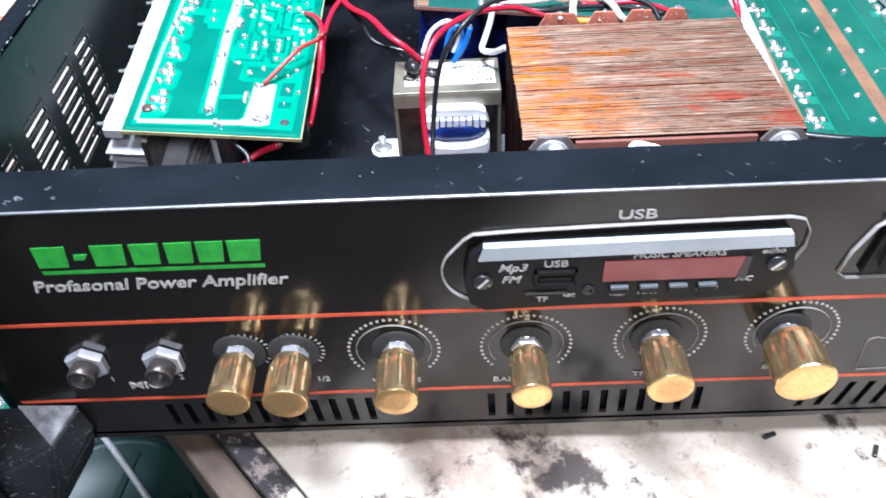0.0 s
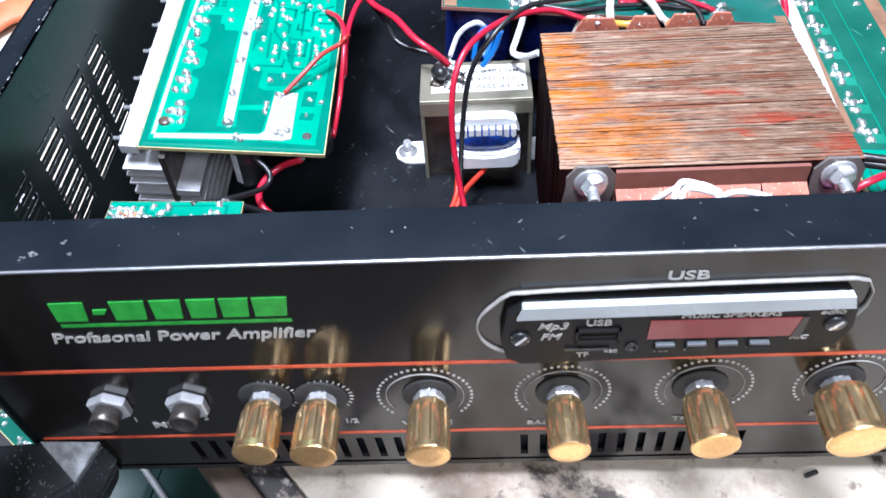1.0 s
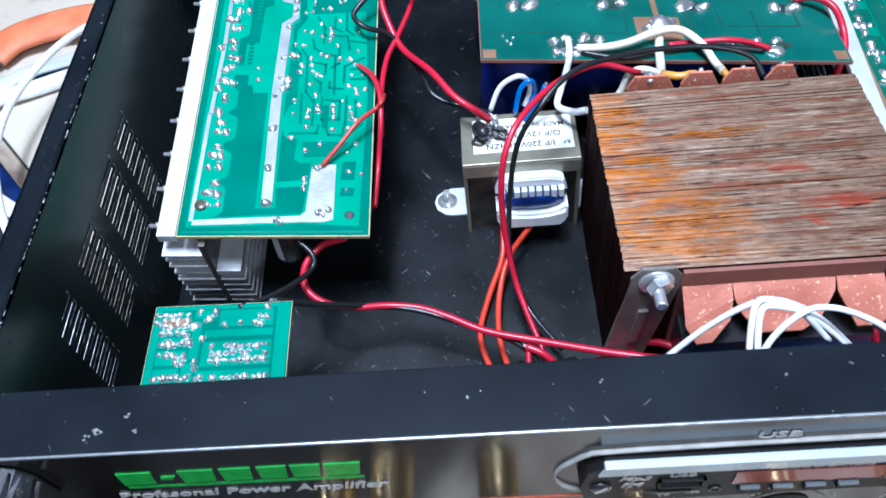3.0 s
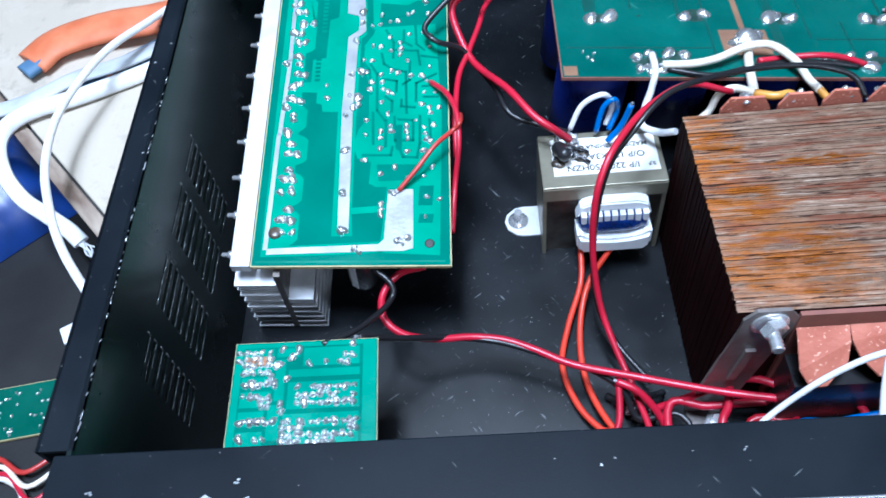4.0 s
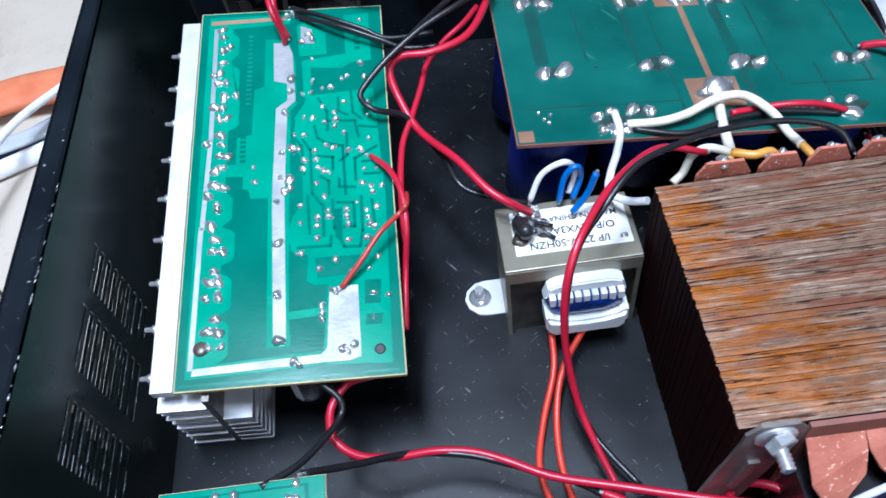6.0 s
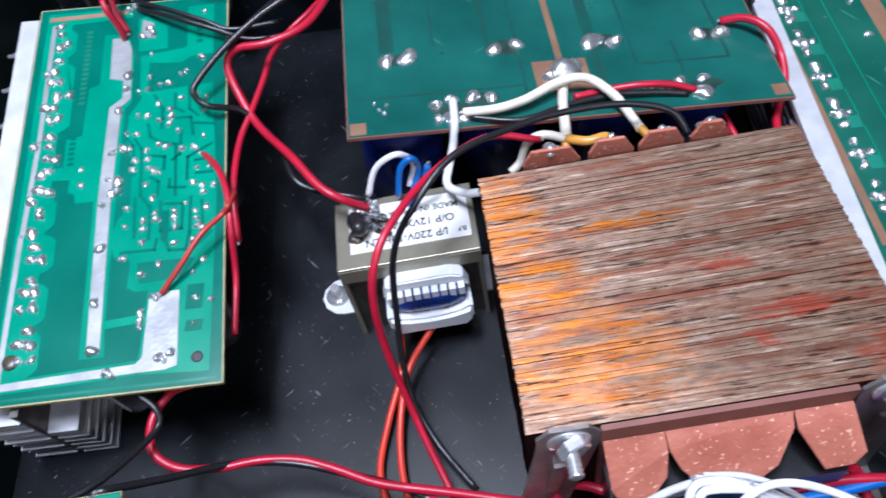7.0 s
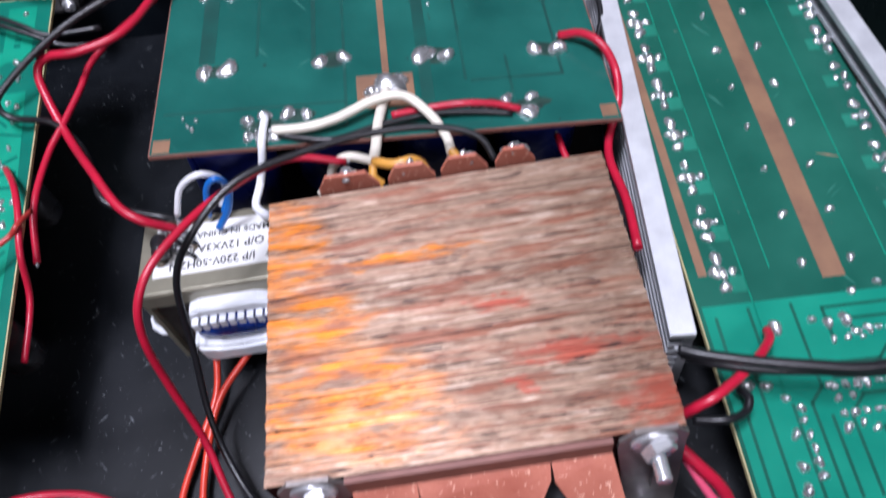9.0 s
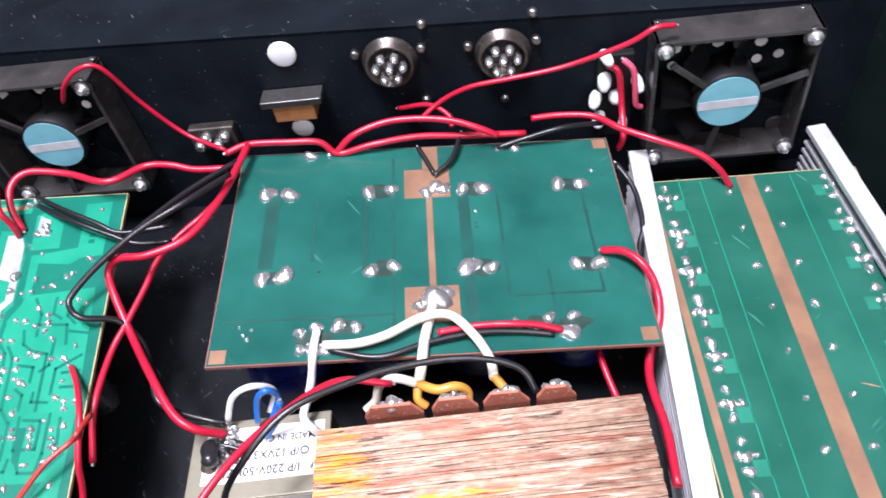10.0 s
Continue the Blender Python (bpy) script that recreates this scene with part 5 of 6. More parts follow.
for bx in (9.4, 83.4):
    bm = bmesh.new()
    lathe(bm, [(5.2, 0), (5.2, 0.5), (4.9, 0.7), (3, 0.7)], pose(bx * K, -0.0009, 0.0585, 90, 0, 0), 24)
    part("washer", bm, "zinc", big)
    bm = bmesh.new()
    lathe(bm, [(3.4, 0.6), (3.9, 0.9), (3.9, 3.3), (3.4, 3.7)], pose(bx * K, -0.0009, 0.0585, 90, 0, 20), 6)
    bmesh.ops.recalc_face_normals(bm, faces=bm.faces[:])
    part("nut", bm, "chrome", big, "bright hexagonal nut")
    bm = bmesh.new()
    prof = [(1.9 if i % 2 else 1.45, 3.4 + i * 0.55) for i in range(11)]
    lathe(bm, prof, pose(bx * K, -0.0009, 0.0585, 90, 0, 0), 14)
    part("bolt", bm, "chrome", big, "bright threaded bolt end")
    # mounting strap down to the floor
    bm = bmesh.new()
    s = -1 if bx < 40 else 1
    prism(bm, [(bx - 7.5, 56), (bx - 7.5, 60.5), (bx - 4.5, 64.6), (bx + 4.5, 64.6), (bx + 7.5, 60.5), (bx + 7.5, 56), (bx + 5.5 + 7 * s, 1), (bx - 7.5 + 7 * s, 1)], -0.9, 0.2)
    prism(bm, [(bx - 1.0 + 2.6 * s, 44), (bx + 2.0 + 2.6 * s, 44), (bx + 1.2 + 4.2 * s, 26), (bx - 1.2 + 4.2 * s, 26)], -2.0, -0.5)
    box(bm, bx - 7.0 + 7 * s, bx + 6.0 + 7 * s, -13, 0.2, -1.2, 0.6)
    part("mounting_strap", bm, "strap_steel", big, "dull folded steel strap")
    bm = bmesh.new()
    lathe(bm, [(3.6, 0.4), (4.0, 0.8), (4.0, 3.6), (3.4, 4.0), (1.9, 4.0), (1.9, 7.0)], pose((bx + 5.5 * s) * K, -0.0065, 0), 6)
    part("foot_nut", bm, "chrome", big)

small = thing("control_transformer", pose(0.1190, 0.1285, 0.0030), "small transformer in a khaki steel frame with white bobbin", "transformer")
bm = bmesh.new()
box(bm, 0, 44.5, 0, 26.5, 38.4, 40.0, 0.3)
box(bm, 0, 1.4, 0, 26.5, 0, 39.0)
box(bm, 43.1, 44.5, 0, 26.5, 0, 39.0)
box(bm, 0, 44.5, -0.2, 1.0, 33.0, 39.0)
frame_ = part("steel_frame", bm, "khaki_steel", small)
bm = bmesh.new()
for k in range(24):
    box(bm, 1.6, 42.9, 2.0 + k * 0.95, 2.75 + k * 0.95, 0.5, 38.0)
tagged(part("core", bm, "dark_steel", small, "dull steel laminations"), kind="stuff")
for fx0, fx1, hx in ((-12.5, 1.4, -8.5), (43.1, 60, 53.0)):
    bm = bmesh.new()
    outline = [(fx0 + 6, 9), (fx1, 9), (fx1, 24), (fx0 + 6, 24)] + [(fx0 + 6 + 7.5 * math.cos(a), 16.5 + 7.5 * math.sin(a)) for a in (2.0, 2.6, 3.14, 3.7, 4.3)] if fx0 < 0 else [(fx0, 9), (fx1, 9), (fx1, 24), (fx0, 24)]
    prism(bm, outline, 0, 1.3, "z")
    foot = part("mounting_foot", bm, "aluminium", small, "bright zinc-plated mounting foot")
    bm = bmesh.new()
    lathe(bm, [(4.2, 1.3), (4.2, 2.2), (2.2, 2.6), (2.0, 3.0), (1.6, 7.5)], pose(hx * K, 0.0165, 0), 18)
    part("screw", bm, "chrome", small)
bm = bmesh.new()
lower = [(11.8, 15.4), (14.2, 12.4), (36.8, 12.4), (39.2, 15.4), (39.2, 24.0), (37.0, 21.6), (32.0, 20.0), (25.5, 19.4), (19.0, 20.0), (14.0, 21.6), (11.8, 24.0)]
prism(bm, lower, -10.0, 0.4)
bmesh.ops.bevel(bm, geom=bm.edges[:], offset=0.0012, segments=2, affect="EDGES")
part("bobbin_lower", bm, "nylon", small, "white nylon bobbin flange with a hollowed upper edge")
bm = bmesh.new()
prism(bm, [(11.6, 26.5), (13.4, 33.0), (17.0, 34.6), (34.0, 34.6), (37.6, 33.0), (39.4, 26.5), (36.5, 29.2), (31.0, 30.2), (20.0, 30.2), (14.5, 29.2)], -4.4, 0.4)
bmesh.ops.bevel(bm, geom=bm.edges[:], offset=0.0006, segments=2, affect="EDGES")
bobbin_top = part("bobbin_upper", bm, "nylon", small, "white nylon bobbin comb")
for k in range(9):
    bm = bmesh.new()
    x = 14.4 + k * 2.78
    hang = 24.6 + 0.014 * (x - 25.5) ** 2
    prism(bm, [(x - 1.0, 30.4), (x - 1.0, hang + 0.9), (x - 0.6, hang + 0.2), (x, hang), (x + 0.6, hang + 0.2), (x + 1.0, hang + 0.9), (x + 1.0, 30.4)], -6.8, -4.0)
    part("tooth", bm, "nylon", bobbin_top)
bm = bmesh.new()
lathe(bm, [(7.2, -12.6), (9.2, -11.6), (10.2, -6), (10.2, 6), (9.2, 11.6), (7.2, 12.6)], pose(0.0255, 0.0024, 0.0240, 0, 90, 0) @ Matrix.Diagonal((0.80, 1.0, 1.0, 1.0)), 30)
part("coil", bm, "coil_blue", small, "blue taped winding")
bm = bmesh.new()
box(bm, 4.6, 42.6, 5.4, 23.4, 39.9, 40.25)
label_ = part("paper_label", bm, "paper_label", small, "white printed rating label, upside down")
for body, size, lx, ly in (("I/P 220V-50HZN", 4.0, 22.5, 8.6), ("O/P 12VX3A", 4.0, 28.0, 13.8), ("MADE IN CHINA", 3.2, 28.5, 18.8)):
    letters("printed_line", body, size, pose(lx * K, ly * K, 0.04032, 0, 0, 180), "ink", small, "", 0, 0.95, 0.00004)
letters("printed_mark", "B.F", 2.4, pose(0.0400, 0.0084, 0.04032, 0, 0, 180), "ink", small, "", 0, 0.9, 0.00004)
bm = bmesh.new()
for k in range(26):
    a = lam_rng.uniform(0, 6.28)
    lathe(bm, [(1.1, 0), (0.9, 1.0), (0.4, 1.6)], pose((11.0 + lam_rng.uniform(-4.5, 6)) * K, (17 + lam_rng.uniform(-5, 6)) * K, (40.0 + lam_rng.uniform(0, 2.4)) * K, lam_rng.uniform(-40, 40), lam_rng.uniform(-40, 40), 0), 7)
tagged(part("solder_lump", bm, "solder", small, "lumpy soldered joints"), kind="stuff")
bm = bmesh.new()
for k in range(8):
    lathe(bm, [(2.2, 0), (1.8, 0.8), (0.6, 1.2)], pose((11 + 5 * math.cos(k * 1.9)) * K, (15 + 4 * math.sin(k * 2.3)) * K, 0.04025), 9)
part("burnt_flux", bm, "flux", small, "black burnt flux")
bm = bmesh.new()
lathe(bm, [(2.6, -6), (3.0, -4), (2.5, -1), (2.7, 1.4), (1.6, 2.6), (0.4, 3.0)], pose(0.0085, 0.0118, 0.0450, 62, 35, 0), 14)
part("sleeve", bm, "sleeve_black", small, "black burnt sleeve over the joint")
for k in range(7):
    a = 0.9 * k
    bm = bmesh.new()
    tube(bm, [(8 + 3 * math.cos(a), 14 + 3 * math.sin(a), 40.5), (10 + 2 * math.sin(a), 15 + 2 * math.cos(2 * a), 43.0), (14 + 4 * math.cos(a * 1.7), 15 + 5 * math.sin(a * 1.3), 41.2)], 0.8, 7, 5)
    part("lead_end", bm, "sleeve_black", small, "black sleeved lead end")

# ---- rear sockets and fans ----
REAR = pose(0, 0.298, 0, 0, 0, -4.0)


def fan(x, z, tilt):
    ob = thing("cooling_fan", REAR @ pose(x * K, -0.0005, z * K, 90, 0, 0), "black square cooling fan with a blue hub sticker", "fan", "cooling fans")
    h, d = 29.4, 15.5
    bm = bmesh.new()
    for s0, s1 in (((-h, h), (-h, -h + 1.6)), ((-h, h), (h - 1.6, h)), ((-h, -h + 1.6), (-h, h)), ((h - 1.6, h), (-h, h))):
        box(bm, s0[0], s0[1], s1[0], s1[1], 0, d, 0.3)
    for q in range(4):
        a = math.radians(45 + 90 * q)
        cx, cy = 26.0 * math.copysign(1, math.cos(a)), 26.0 * math.copysign(1, math.sin(a))
        lathe(bm, [(3.8, 0), (3.8, 2.0)], pose(cx * K, cy * K, 0), 12)
        lathe(bm, [(3.8, d - 2), (3.8, d)], pose(cx * K, cy * K, 0), 12)
    part("fan_frame", bm, "smoke_plastic", ob)
    bm = bmesh.new()
    lathe(bm, [(12.8, 1), (12.8, d - 1.2), (12.0, d - 0.2)], ORIGIN, 30)
    part("hub", bm, "plastic_black", ob)
    bm = bmesh.new()
    lathe(bm, [(11.6, d - 0.3), (11.6, d + 0.05)], ORIGIN, 30)
    st = part("sticker", bm, "sticker_blue", ob, "pale blue round sticker")
    bm = bmesh.new()
    prism(bm, [(-11, -3.2), (11, -2.2), (11, 1.8), (-11, 0.8)], d + 0.05, d + 0.15, "z")
    part("sticker_band", bm, "sticker_grey", st, "grey band too small to read")
    for q in range(7):
        bm = bmesh.new()
        a0 = 2 * math.pi * q / 7 + tilt
        vs = []
        for i in range(6):
            r = 12.5 + i * 2.4
            for z_, da in ((3.5, 0.0), (d - 4.0, 0.55 - 0.03 * i)):
                vs.append(bm.verts.new((r * K * math.cos(a0 + da), r * K * math.sin(a0 + da), z_ * K)))
        for i in range(5):
            bm.faces.new((vs[2 * i], vs[2 * i + 1], vs[2 * i + 3], vs[2 * i + 2])).smooth = True
        bmesh.ops.solidify(bm, geom=bm.faces[:], thickness=0.0009)
        part("blade", bm, "plastic_black", ob)
    for q in range(3):
        bm = bmesh.new()
        a = math.radians(20 + 120 * q)
        ribbon(bm, [(12 * math.cos(a), 12 * math.sin(a)), (28.4 * math.cos(a), 28.4 * math.sin(a))], 2.2, d - 1.8, d - 0.4)
        part("strut", bm, "smoke_plastic", ob)
    for cx, cy in ((-26, -26), (26, -26), (-26, 26), (26, 26)):
        bm = bmesh.new()
        lathe(bm, [(2.9, d), (2.7, d + 1.2), (1.2, d + 1.5), (1.2, d + 3.0)], pose(cx * K, cy * K, 0), 12)
        part("screw", bm, "chrome", ob, "bright fixing screw")
    # pale discs behind the blades, painted as light through the grille openings
    bm = bmesh.new()
    for i in range(6):
        for j in range(5):
            gx, gy = -20 + i * 8 + 1.5 * math.sin(5 * j), -16 + j * 8 + 1.2 * math.sin(4 * i)
            if gx * gx + gy * gy < 25 ** 2 and gy > 6:
                lathe(bm, [(2.0 + 0.8 * ((i * 3 + j) % 3) / 2, 0.05), (2.0 + 0.8 * ((i * 3 + j) % 3) / 2, 0.3)], pose(gx * K, gy * K, 0), 8)
    part("grille_light", bm, "paper_label", ob, "pale discs painted as daylight through the grille")
    return ob


fan(320.0, 57.5, 0.2)
fan(49.0, 67.0, 0.9)


def din_socket(x, z):
    ob = thing("din_socket", REAR @ pose(x * K, -0.0005, z * K, 90, 0, 0), "round metal multi-pin socket on the rear panel", "socket", "rear sockets")
    bm = bmesh.new()
    lathe(bm, [(11.0, 0), (11.0, 1.0), (9.6, 1.4), (9.6, 5.0), (8.6, 5.4), (8.4, 2.0), (0.2, 2.0)], ORIGIN, 28)
    part("shell", bm, "dark_steel", ob)
    for q in range(7):
        bm = bmesh.new()
        a = 2 * math.pi * q / 6
        r = 5.4 if q < 6 else 0
        lathe(bm, [(1.6, 2.0), (1.7, 6.5), (1.2, 8.0), (0.4, 8.6)], pose(r * K * math.cos(a), r * K * math.sin(a), 0), 9)
        part("solder_pin", bm, "solder", ob, "tinned pin")
    for sx in (-13, 13):
        bm = bmesh.new()
        lathe(bm, [(1.8, 0), (1.8, 2.2), (1.2, 2.6)], pose(sx * K, 0.005, 0), 10)
        part("screw", bm, "steel", ob)
    return ob


din_socket(191.5, 81.0)
din_socket(235.5, 79.5)
for x, z, r in ((150.2, 89.0, 5.6), (148.5, 52.0, 4.6)):
    bm = bmesh.new()
    lathe(bm, [(r, 0), (r, 0.8), (r * 0.8, 1.3), (0.3, 1.4)], ORIGIN, 24)
    solo("hole_plug", bm, "nylon", "round white plug in the rear panel", "plug", "hole plugs", m=REAR @ pose(x * K, -0.0005, z * K, 90, 0, 0))
sel = thing("voltage_switch", REAR @ pose(0.1498, -0.0005, 0.0668, 90, 0, 0), "brown slide switch with metal ears", "switch")
bm = bmesh.new()
box(bm, -8.5, 8.5, -5.0, 4.0, 0, 8, 0.4)
part("body", bm, "brown_part", sel)
bm = bmesh.new()
box(bm, -12.5, 12.5, 3.0, 6.0, 0.1, 9.0, 0.3)
part("bracket", bm, "steel", sel)
rca = thing("speaker_terminal", REAR @ pose(0.1105, -0.0005, 0.0540, 90, 0, 0), "dull metal terminal block on the rear panel", "terminal")
bm = bmesh.new()
box(bm, -10, 10, -5.5, 5.5, 0, 5, 0.8)
part("base", bm, "dark_steel", rca)
for q in range(4):
    bm = bmesh.new()
    lathe(bm, [(2.2, 5), (2.2, 8), (1.2, 9)], pose((-6 + q * 4) * K, (2 if q % 2 else -2) * K, 0), 10)
    part("lug", bm, "solder", rca)
tb = thing("terminal_strip", REAR @ pose(0.2785, -0.0005, 0.0560, 90, 0, 0), "black terminal strip with white soldered lugs", "terminal")
bm = bmesh.new()
box(bm, -7, 7, -20, 20, 0, 4, 0.6)
part("base", bm, "plastic_black", tb)
lug_rng = random.Random(17)
for lx, ly, r in ((-5.5, 20.5, 2.3), (-3.5, 11.5, 2.8), (7.5, 8.5, 2.3), (-6.0, 1.5, 2.6), (1.0, -1.0, 3.2), (-5.0, -8.0, 2.8), (4.5, -12.0, 2.0)):
    bm = bmesh.new()
    lathe(bm, [(r * 0.8, 2.5), (r, 5), (r * 0.9, 8.5), (r * 0.55, 10.4), (r * 0.15, 11)], pose(lx * K, ly * K, 0, lug_rng.uniform(-22, 22), lug_rng.uniform(-22, 22), 0), 11)
    part("lug", bm, "nylon", tb, "white sleeved lug")
for x, z in ((206, 96), (247.5, 96), (203, 61), (235, 58), (362, 96)):
    bm = bmesh.new()
    lathe(bm, [(1.9, 0), (1.9, 1.6), (0.9, 2.4)], ORIGIN, 10)
    solo("panel_screw", bm, "steel", "small bright screw through the rear panel", "screw", "panel screws", m=REAR @ pose(x * K, -0.0004, z * K, 90, 0, 0))

# ---- loose leads ----
NAMES = {"red": "glossy red insulated lead", "red_dull": "dull red insulated lead", "black": "thin black insulated lead", "orange": "orange-red insulated lead", "white": "white insulated lead", "blue": "blue insulated lead",
         "cream": "thick cream sleeved lead", "amber": "amber heat-stained lead end", "pink": "pink-red insulated lead", "crimson": "deep crimson insulated lead"}


def wire(colour, r, *pts):
    bm = bmesh.new()
    tube(bm, pts, r * 0.93, 9, 7)
    ob = solo("lead", bm, "wire_" + colour, NAMES[colour] + " among the boards", "wire", colour + " leads")
    for a, b in ((pts[0], pts[1]),):
        d = (Vector(a) - Vector(b)).normalized()
        bm = bmesh.new()
        tube(bm, [tuple(Vector(a) - d * 0.5), tuple(Vector(a) + d * 0.5), tuple(Vector(a) + d * 1.1)], r * 0.45, 7, 3)
        part("bare_end", bm, "tinned", ob, "short tinned bare end")
    return ob


wire('red_dull', 0.9, (68.1, 124.9, 52.3), (75.3, 131.1, 56.5), (82.1, 138.3, 59.9), (88.3, 144.4, 60.2), (91.1, 146.4, 62), (91.1, 154.4, 58))
wire('red', 1.1, (80.3, 172.7, 58.6), (86.4, 162.6, 61.4), (89.9, 151.8, 61.3), (90, 140.7, 56.5), (87.4, 132.4, 44), (85.6, 115.6, 38))
wire('red', 1.2, (88.4, 144.4, 46), (89, 159.4, 54), (90.9, 177.9, 56), (95.1, 188.9, 58), (99.7, 201.8, 60), (103, 212, 62), (110.2, 220.6, 64), (118.2, 226.7, 66), (124.4, 235.5, 66))
wire('red', 1.5, (130.5, 149.0, 46), (124, 147.5, 54), (117.4, 152.0, 57), (109, 164.9, 59), (97.4, 183.6, 56.4), (91.6, 195.8, 62), (89.8, 203.4, 68), (94.4, 206.0, 71.5), (105.1, 205.5, 72), (118.5, 212, 72), (127.5, 230, 72), (133.9, 257.3, 71))
wire('black', 1.2, (129.9, 153.1, 46), (124.9, 153.6, 48), (112.7, 157.8, 50), (107.8, 162.2, 52), (105.0, 171.6, 53), (98.6, 184.2, 53.5), (92.4, 188.6, 60), (83.5, 186.8, 66), (79.1, 191.4, 68), (81.3, 195.8, 70), (90.6, 203.6, 74), (103.4, 211.9, 78), (118.3, 220.2, 80), (131, 236, 76))
wire('black', 1.0, (56.2, 238, 71.7), (72.4, 226.5, 73.1), (86.4, 220.3, 69.6), (95.9, 217.5, 66), (108.2, 217.2, 65))
wire('red', 1.2, (52.1, 225, 70), (52.2, 225.4, 75.1), (50.6, 227, 81.5), (49, 234.4, 84.9))
wire('red', 1.4, (75.8, 100.4, 40), (66.3, 100.6, 36), (60.6, 93.5, 34), (61.5, 84.4, 33), (68.4, 79.5, 30), (79.2, 79, 27), (90.3, 80.1, 25), (101.4, 78.8, 24), (111.2, 75.1, 23), (124.1, 68.9, 22), (142.9, 63.5, 22), (167, 56, 24), (187, 50.9, 26), (208.4, 46.6, 26), (210.4, 7.5, 9.8))
wire('black', 1.2, (56.3, 68.5, 50), (67.5, 73.9, 38), (82.9, 79.8, 26), (99.5, 78.1, 24), (114.6, 73.2, 22), (130.3, 67.3, 20), (139.7, 61.4, 16), (144.4, 53.8, 10), (160.1, 51.6, 10), (162.1, 7.5, 7))
wire('black', 1.1, (56.2, 100.7, 44), (64.5, 93.9, 40), (63.5, 87.7, 38), (55.5, 73.6, 46), (45.6, 65.8, 51))
wire('orange', 1.2, (133, 122.5, 14), (131.7, 109.6, 9), (125.3, 93, 6), (121.5, 77.2, 5), (125.2, 62.3, 5), (131.9, 52.5, 6), (139.6, 46.4, 8), (141.6, 7.5, 5.6))
wire('orange', 1.2, (144.2, 121.3, 14), (134.6, 108.2, 12), (129.8, 93.8, 8), (128.5, 77.2, 6), (131, 63.4, 6), (137, 50.7, 7), (146.1, 43.1, 8), (148.1, 7.5, 5.6))
wire('red', 1.2, (138.2, 65.6, 20), (137.4, 52.8, 14), (133.8, 40.7, 10), (135.8, 7.5, 7))
wire('red', 1.2, (186.4, 150.5, 62), (170.3, 149.5, 68), (153.3, 134.1, 74), (141.2, 117.8, 76), (135.3, 108.6, 72), (132.7, 102.8, 62), (132.6, 97.7, 45), (135.1, 89.8, 26), (138.7, 78.8, 18), (144.1, 62.8, 12), (147.8, 41.6, 12), (149.8, 7.5, 8.4))
wire('black', 1.1, (228.2, 141.7, 63), (223.9, 147.3, 68), (211, 150.3, 71), (193.9, 149.3, 73), (177.9, 144.9, 75), (160, 136.4, 77), (147.1, 125.1, 72), (139, 119.3, 60), (135.4, 112, 38), (134.7, 97.8, 20), (140.1, 83.1, 12), (150.5, 66.6, 10))
wire('white', 1.1, (131.1, 153.4, 47), (135.5, 156.1, 56), (142.9, 156.5, 60), (147, 159.1, 52), (144.4, 155.1, 46))
wire('blue', 1.1, (140.6, 152.1, 46), (143, 154.9, 55), (146.9, 155.6, 58), (148.6, 156.5, 52), (145.3, 152.5, 46))
wire('blue', 1.2, (151.9, 150, 60), (148.9, 148.4, 52), (144, 146.7, 46))
wire('white', 1.4, (162.8, 173.4, 62.2), (162.2, 163.4, 63.2), (160.8, 159.4, 58), (158.4, 156, 52), (156.7, 149.5, 50), (161.4, 143.4, 52), (165.9, 139.3, 56))
wire('cream', 1.6, (165.3, 166.4, 62.9), (176, 165.7, 62.8), (185.4, 167.6, 62.8), (196.5, 172.6, 62.7), (205.4, 172, 62.8), (212.1, 164.5, 61.1), (215.8, 158.3, 57.7), (216.6, 149.7, 60))
wire('amber', 1.5, (216.5, 150.4, 60), (219.2, 146.8, 58), (221.5, 142.6, 57))
wire('cream', 1.8, (200, 181.3, 58.4), (196.6, 166.5, 59.7), (195.2, 156.3, 60), (194.2, 150.1, 61))
wire('cream', 1.5, (194.2, 150.1, 61), (187.3, 152.2, 62), (182.4, 151.4, 60), (180.1, 150.1, 54), (176.6, 148.2, 52))
wire('amber', 1.6, (194.2, 150.1, 61), (199.7, 146.7, 62), (205.2, 147.1, 62), (208.3, 147.2, 58), (207.9, 145, 55))
wire('amber', 1.4, (193.8, 149.3, 60), (193.6, 146.4, 58), (195.8, 145, 56))
wire('red', 1.2, (239.4, 167.2, 54.3), (231.6, 168.5, 57.1), (222.3, 168.8, 59), (211.9, 170.1, 58.1), (200.6, 168.8, 58.8))
wire('black', 1.1, (166.9, 165.2, 61.7), (182.4, 161.2, 60.6), (197.8, 165.1, 59.5), (213.1, 167.6, 58), (226, 167.4, 56.1), (236.7, 165.9, 54.5))
wire('red', 1.5, (257.9, 198.3, 53), (264.5, 194.3, 55.8), (269.6, 187.8, 55.3), (272.6, 180.9, 49.9), (271.2, 171.4, 46), (266.8, 162.9, 40), (264.8, 152.8, 40), (265.3, 136.2, 42), (263.7, 118, 44))
wire('black', 1.1, (271.5, 240.7, 51.4), (276.1, 229.5, 48), (276, 213.7, 45), (272.9, 204.6, 42), (269, 179.6, 38), (265.5, 158, 38), (264.1, 137.3, 40), (263.8, 120.5, 42))
wire('red', 1.2, (251, 167.3, 40), (252.4, 158.7, 38), (254.1, 151.4, 36))
wire('red', 1.4, (313.2, 231.8, 40.3), (308.5, 234, 48), (301, 237.6, 54), (288.7, 243.6, 57), (275.8, 252.3, 58), (266.8, 261.6, 58), (254.1, 265, 58), (243, 265.3, 58))
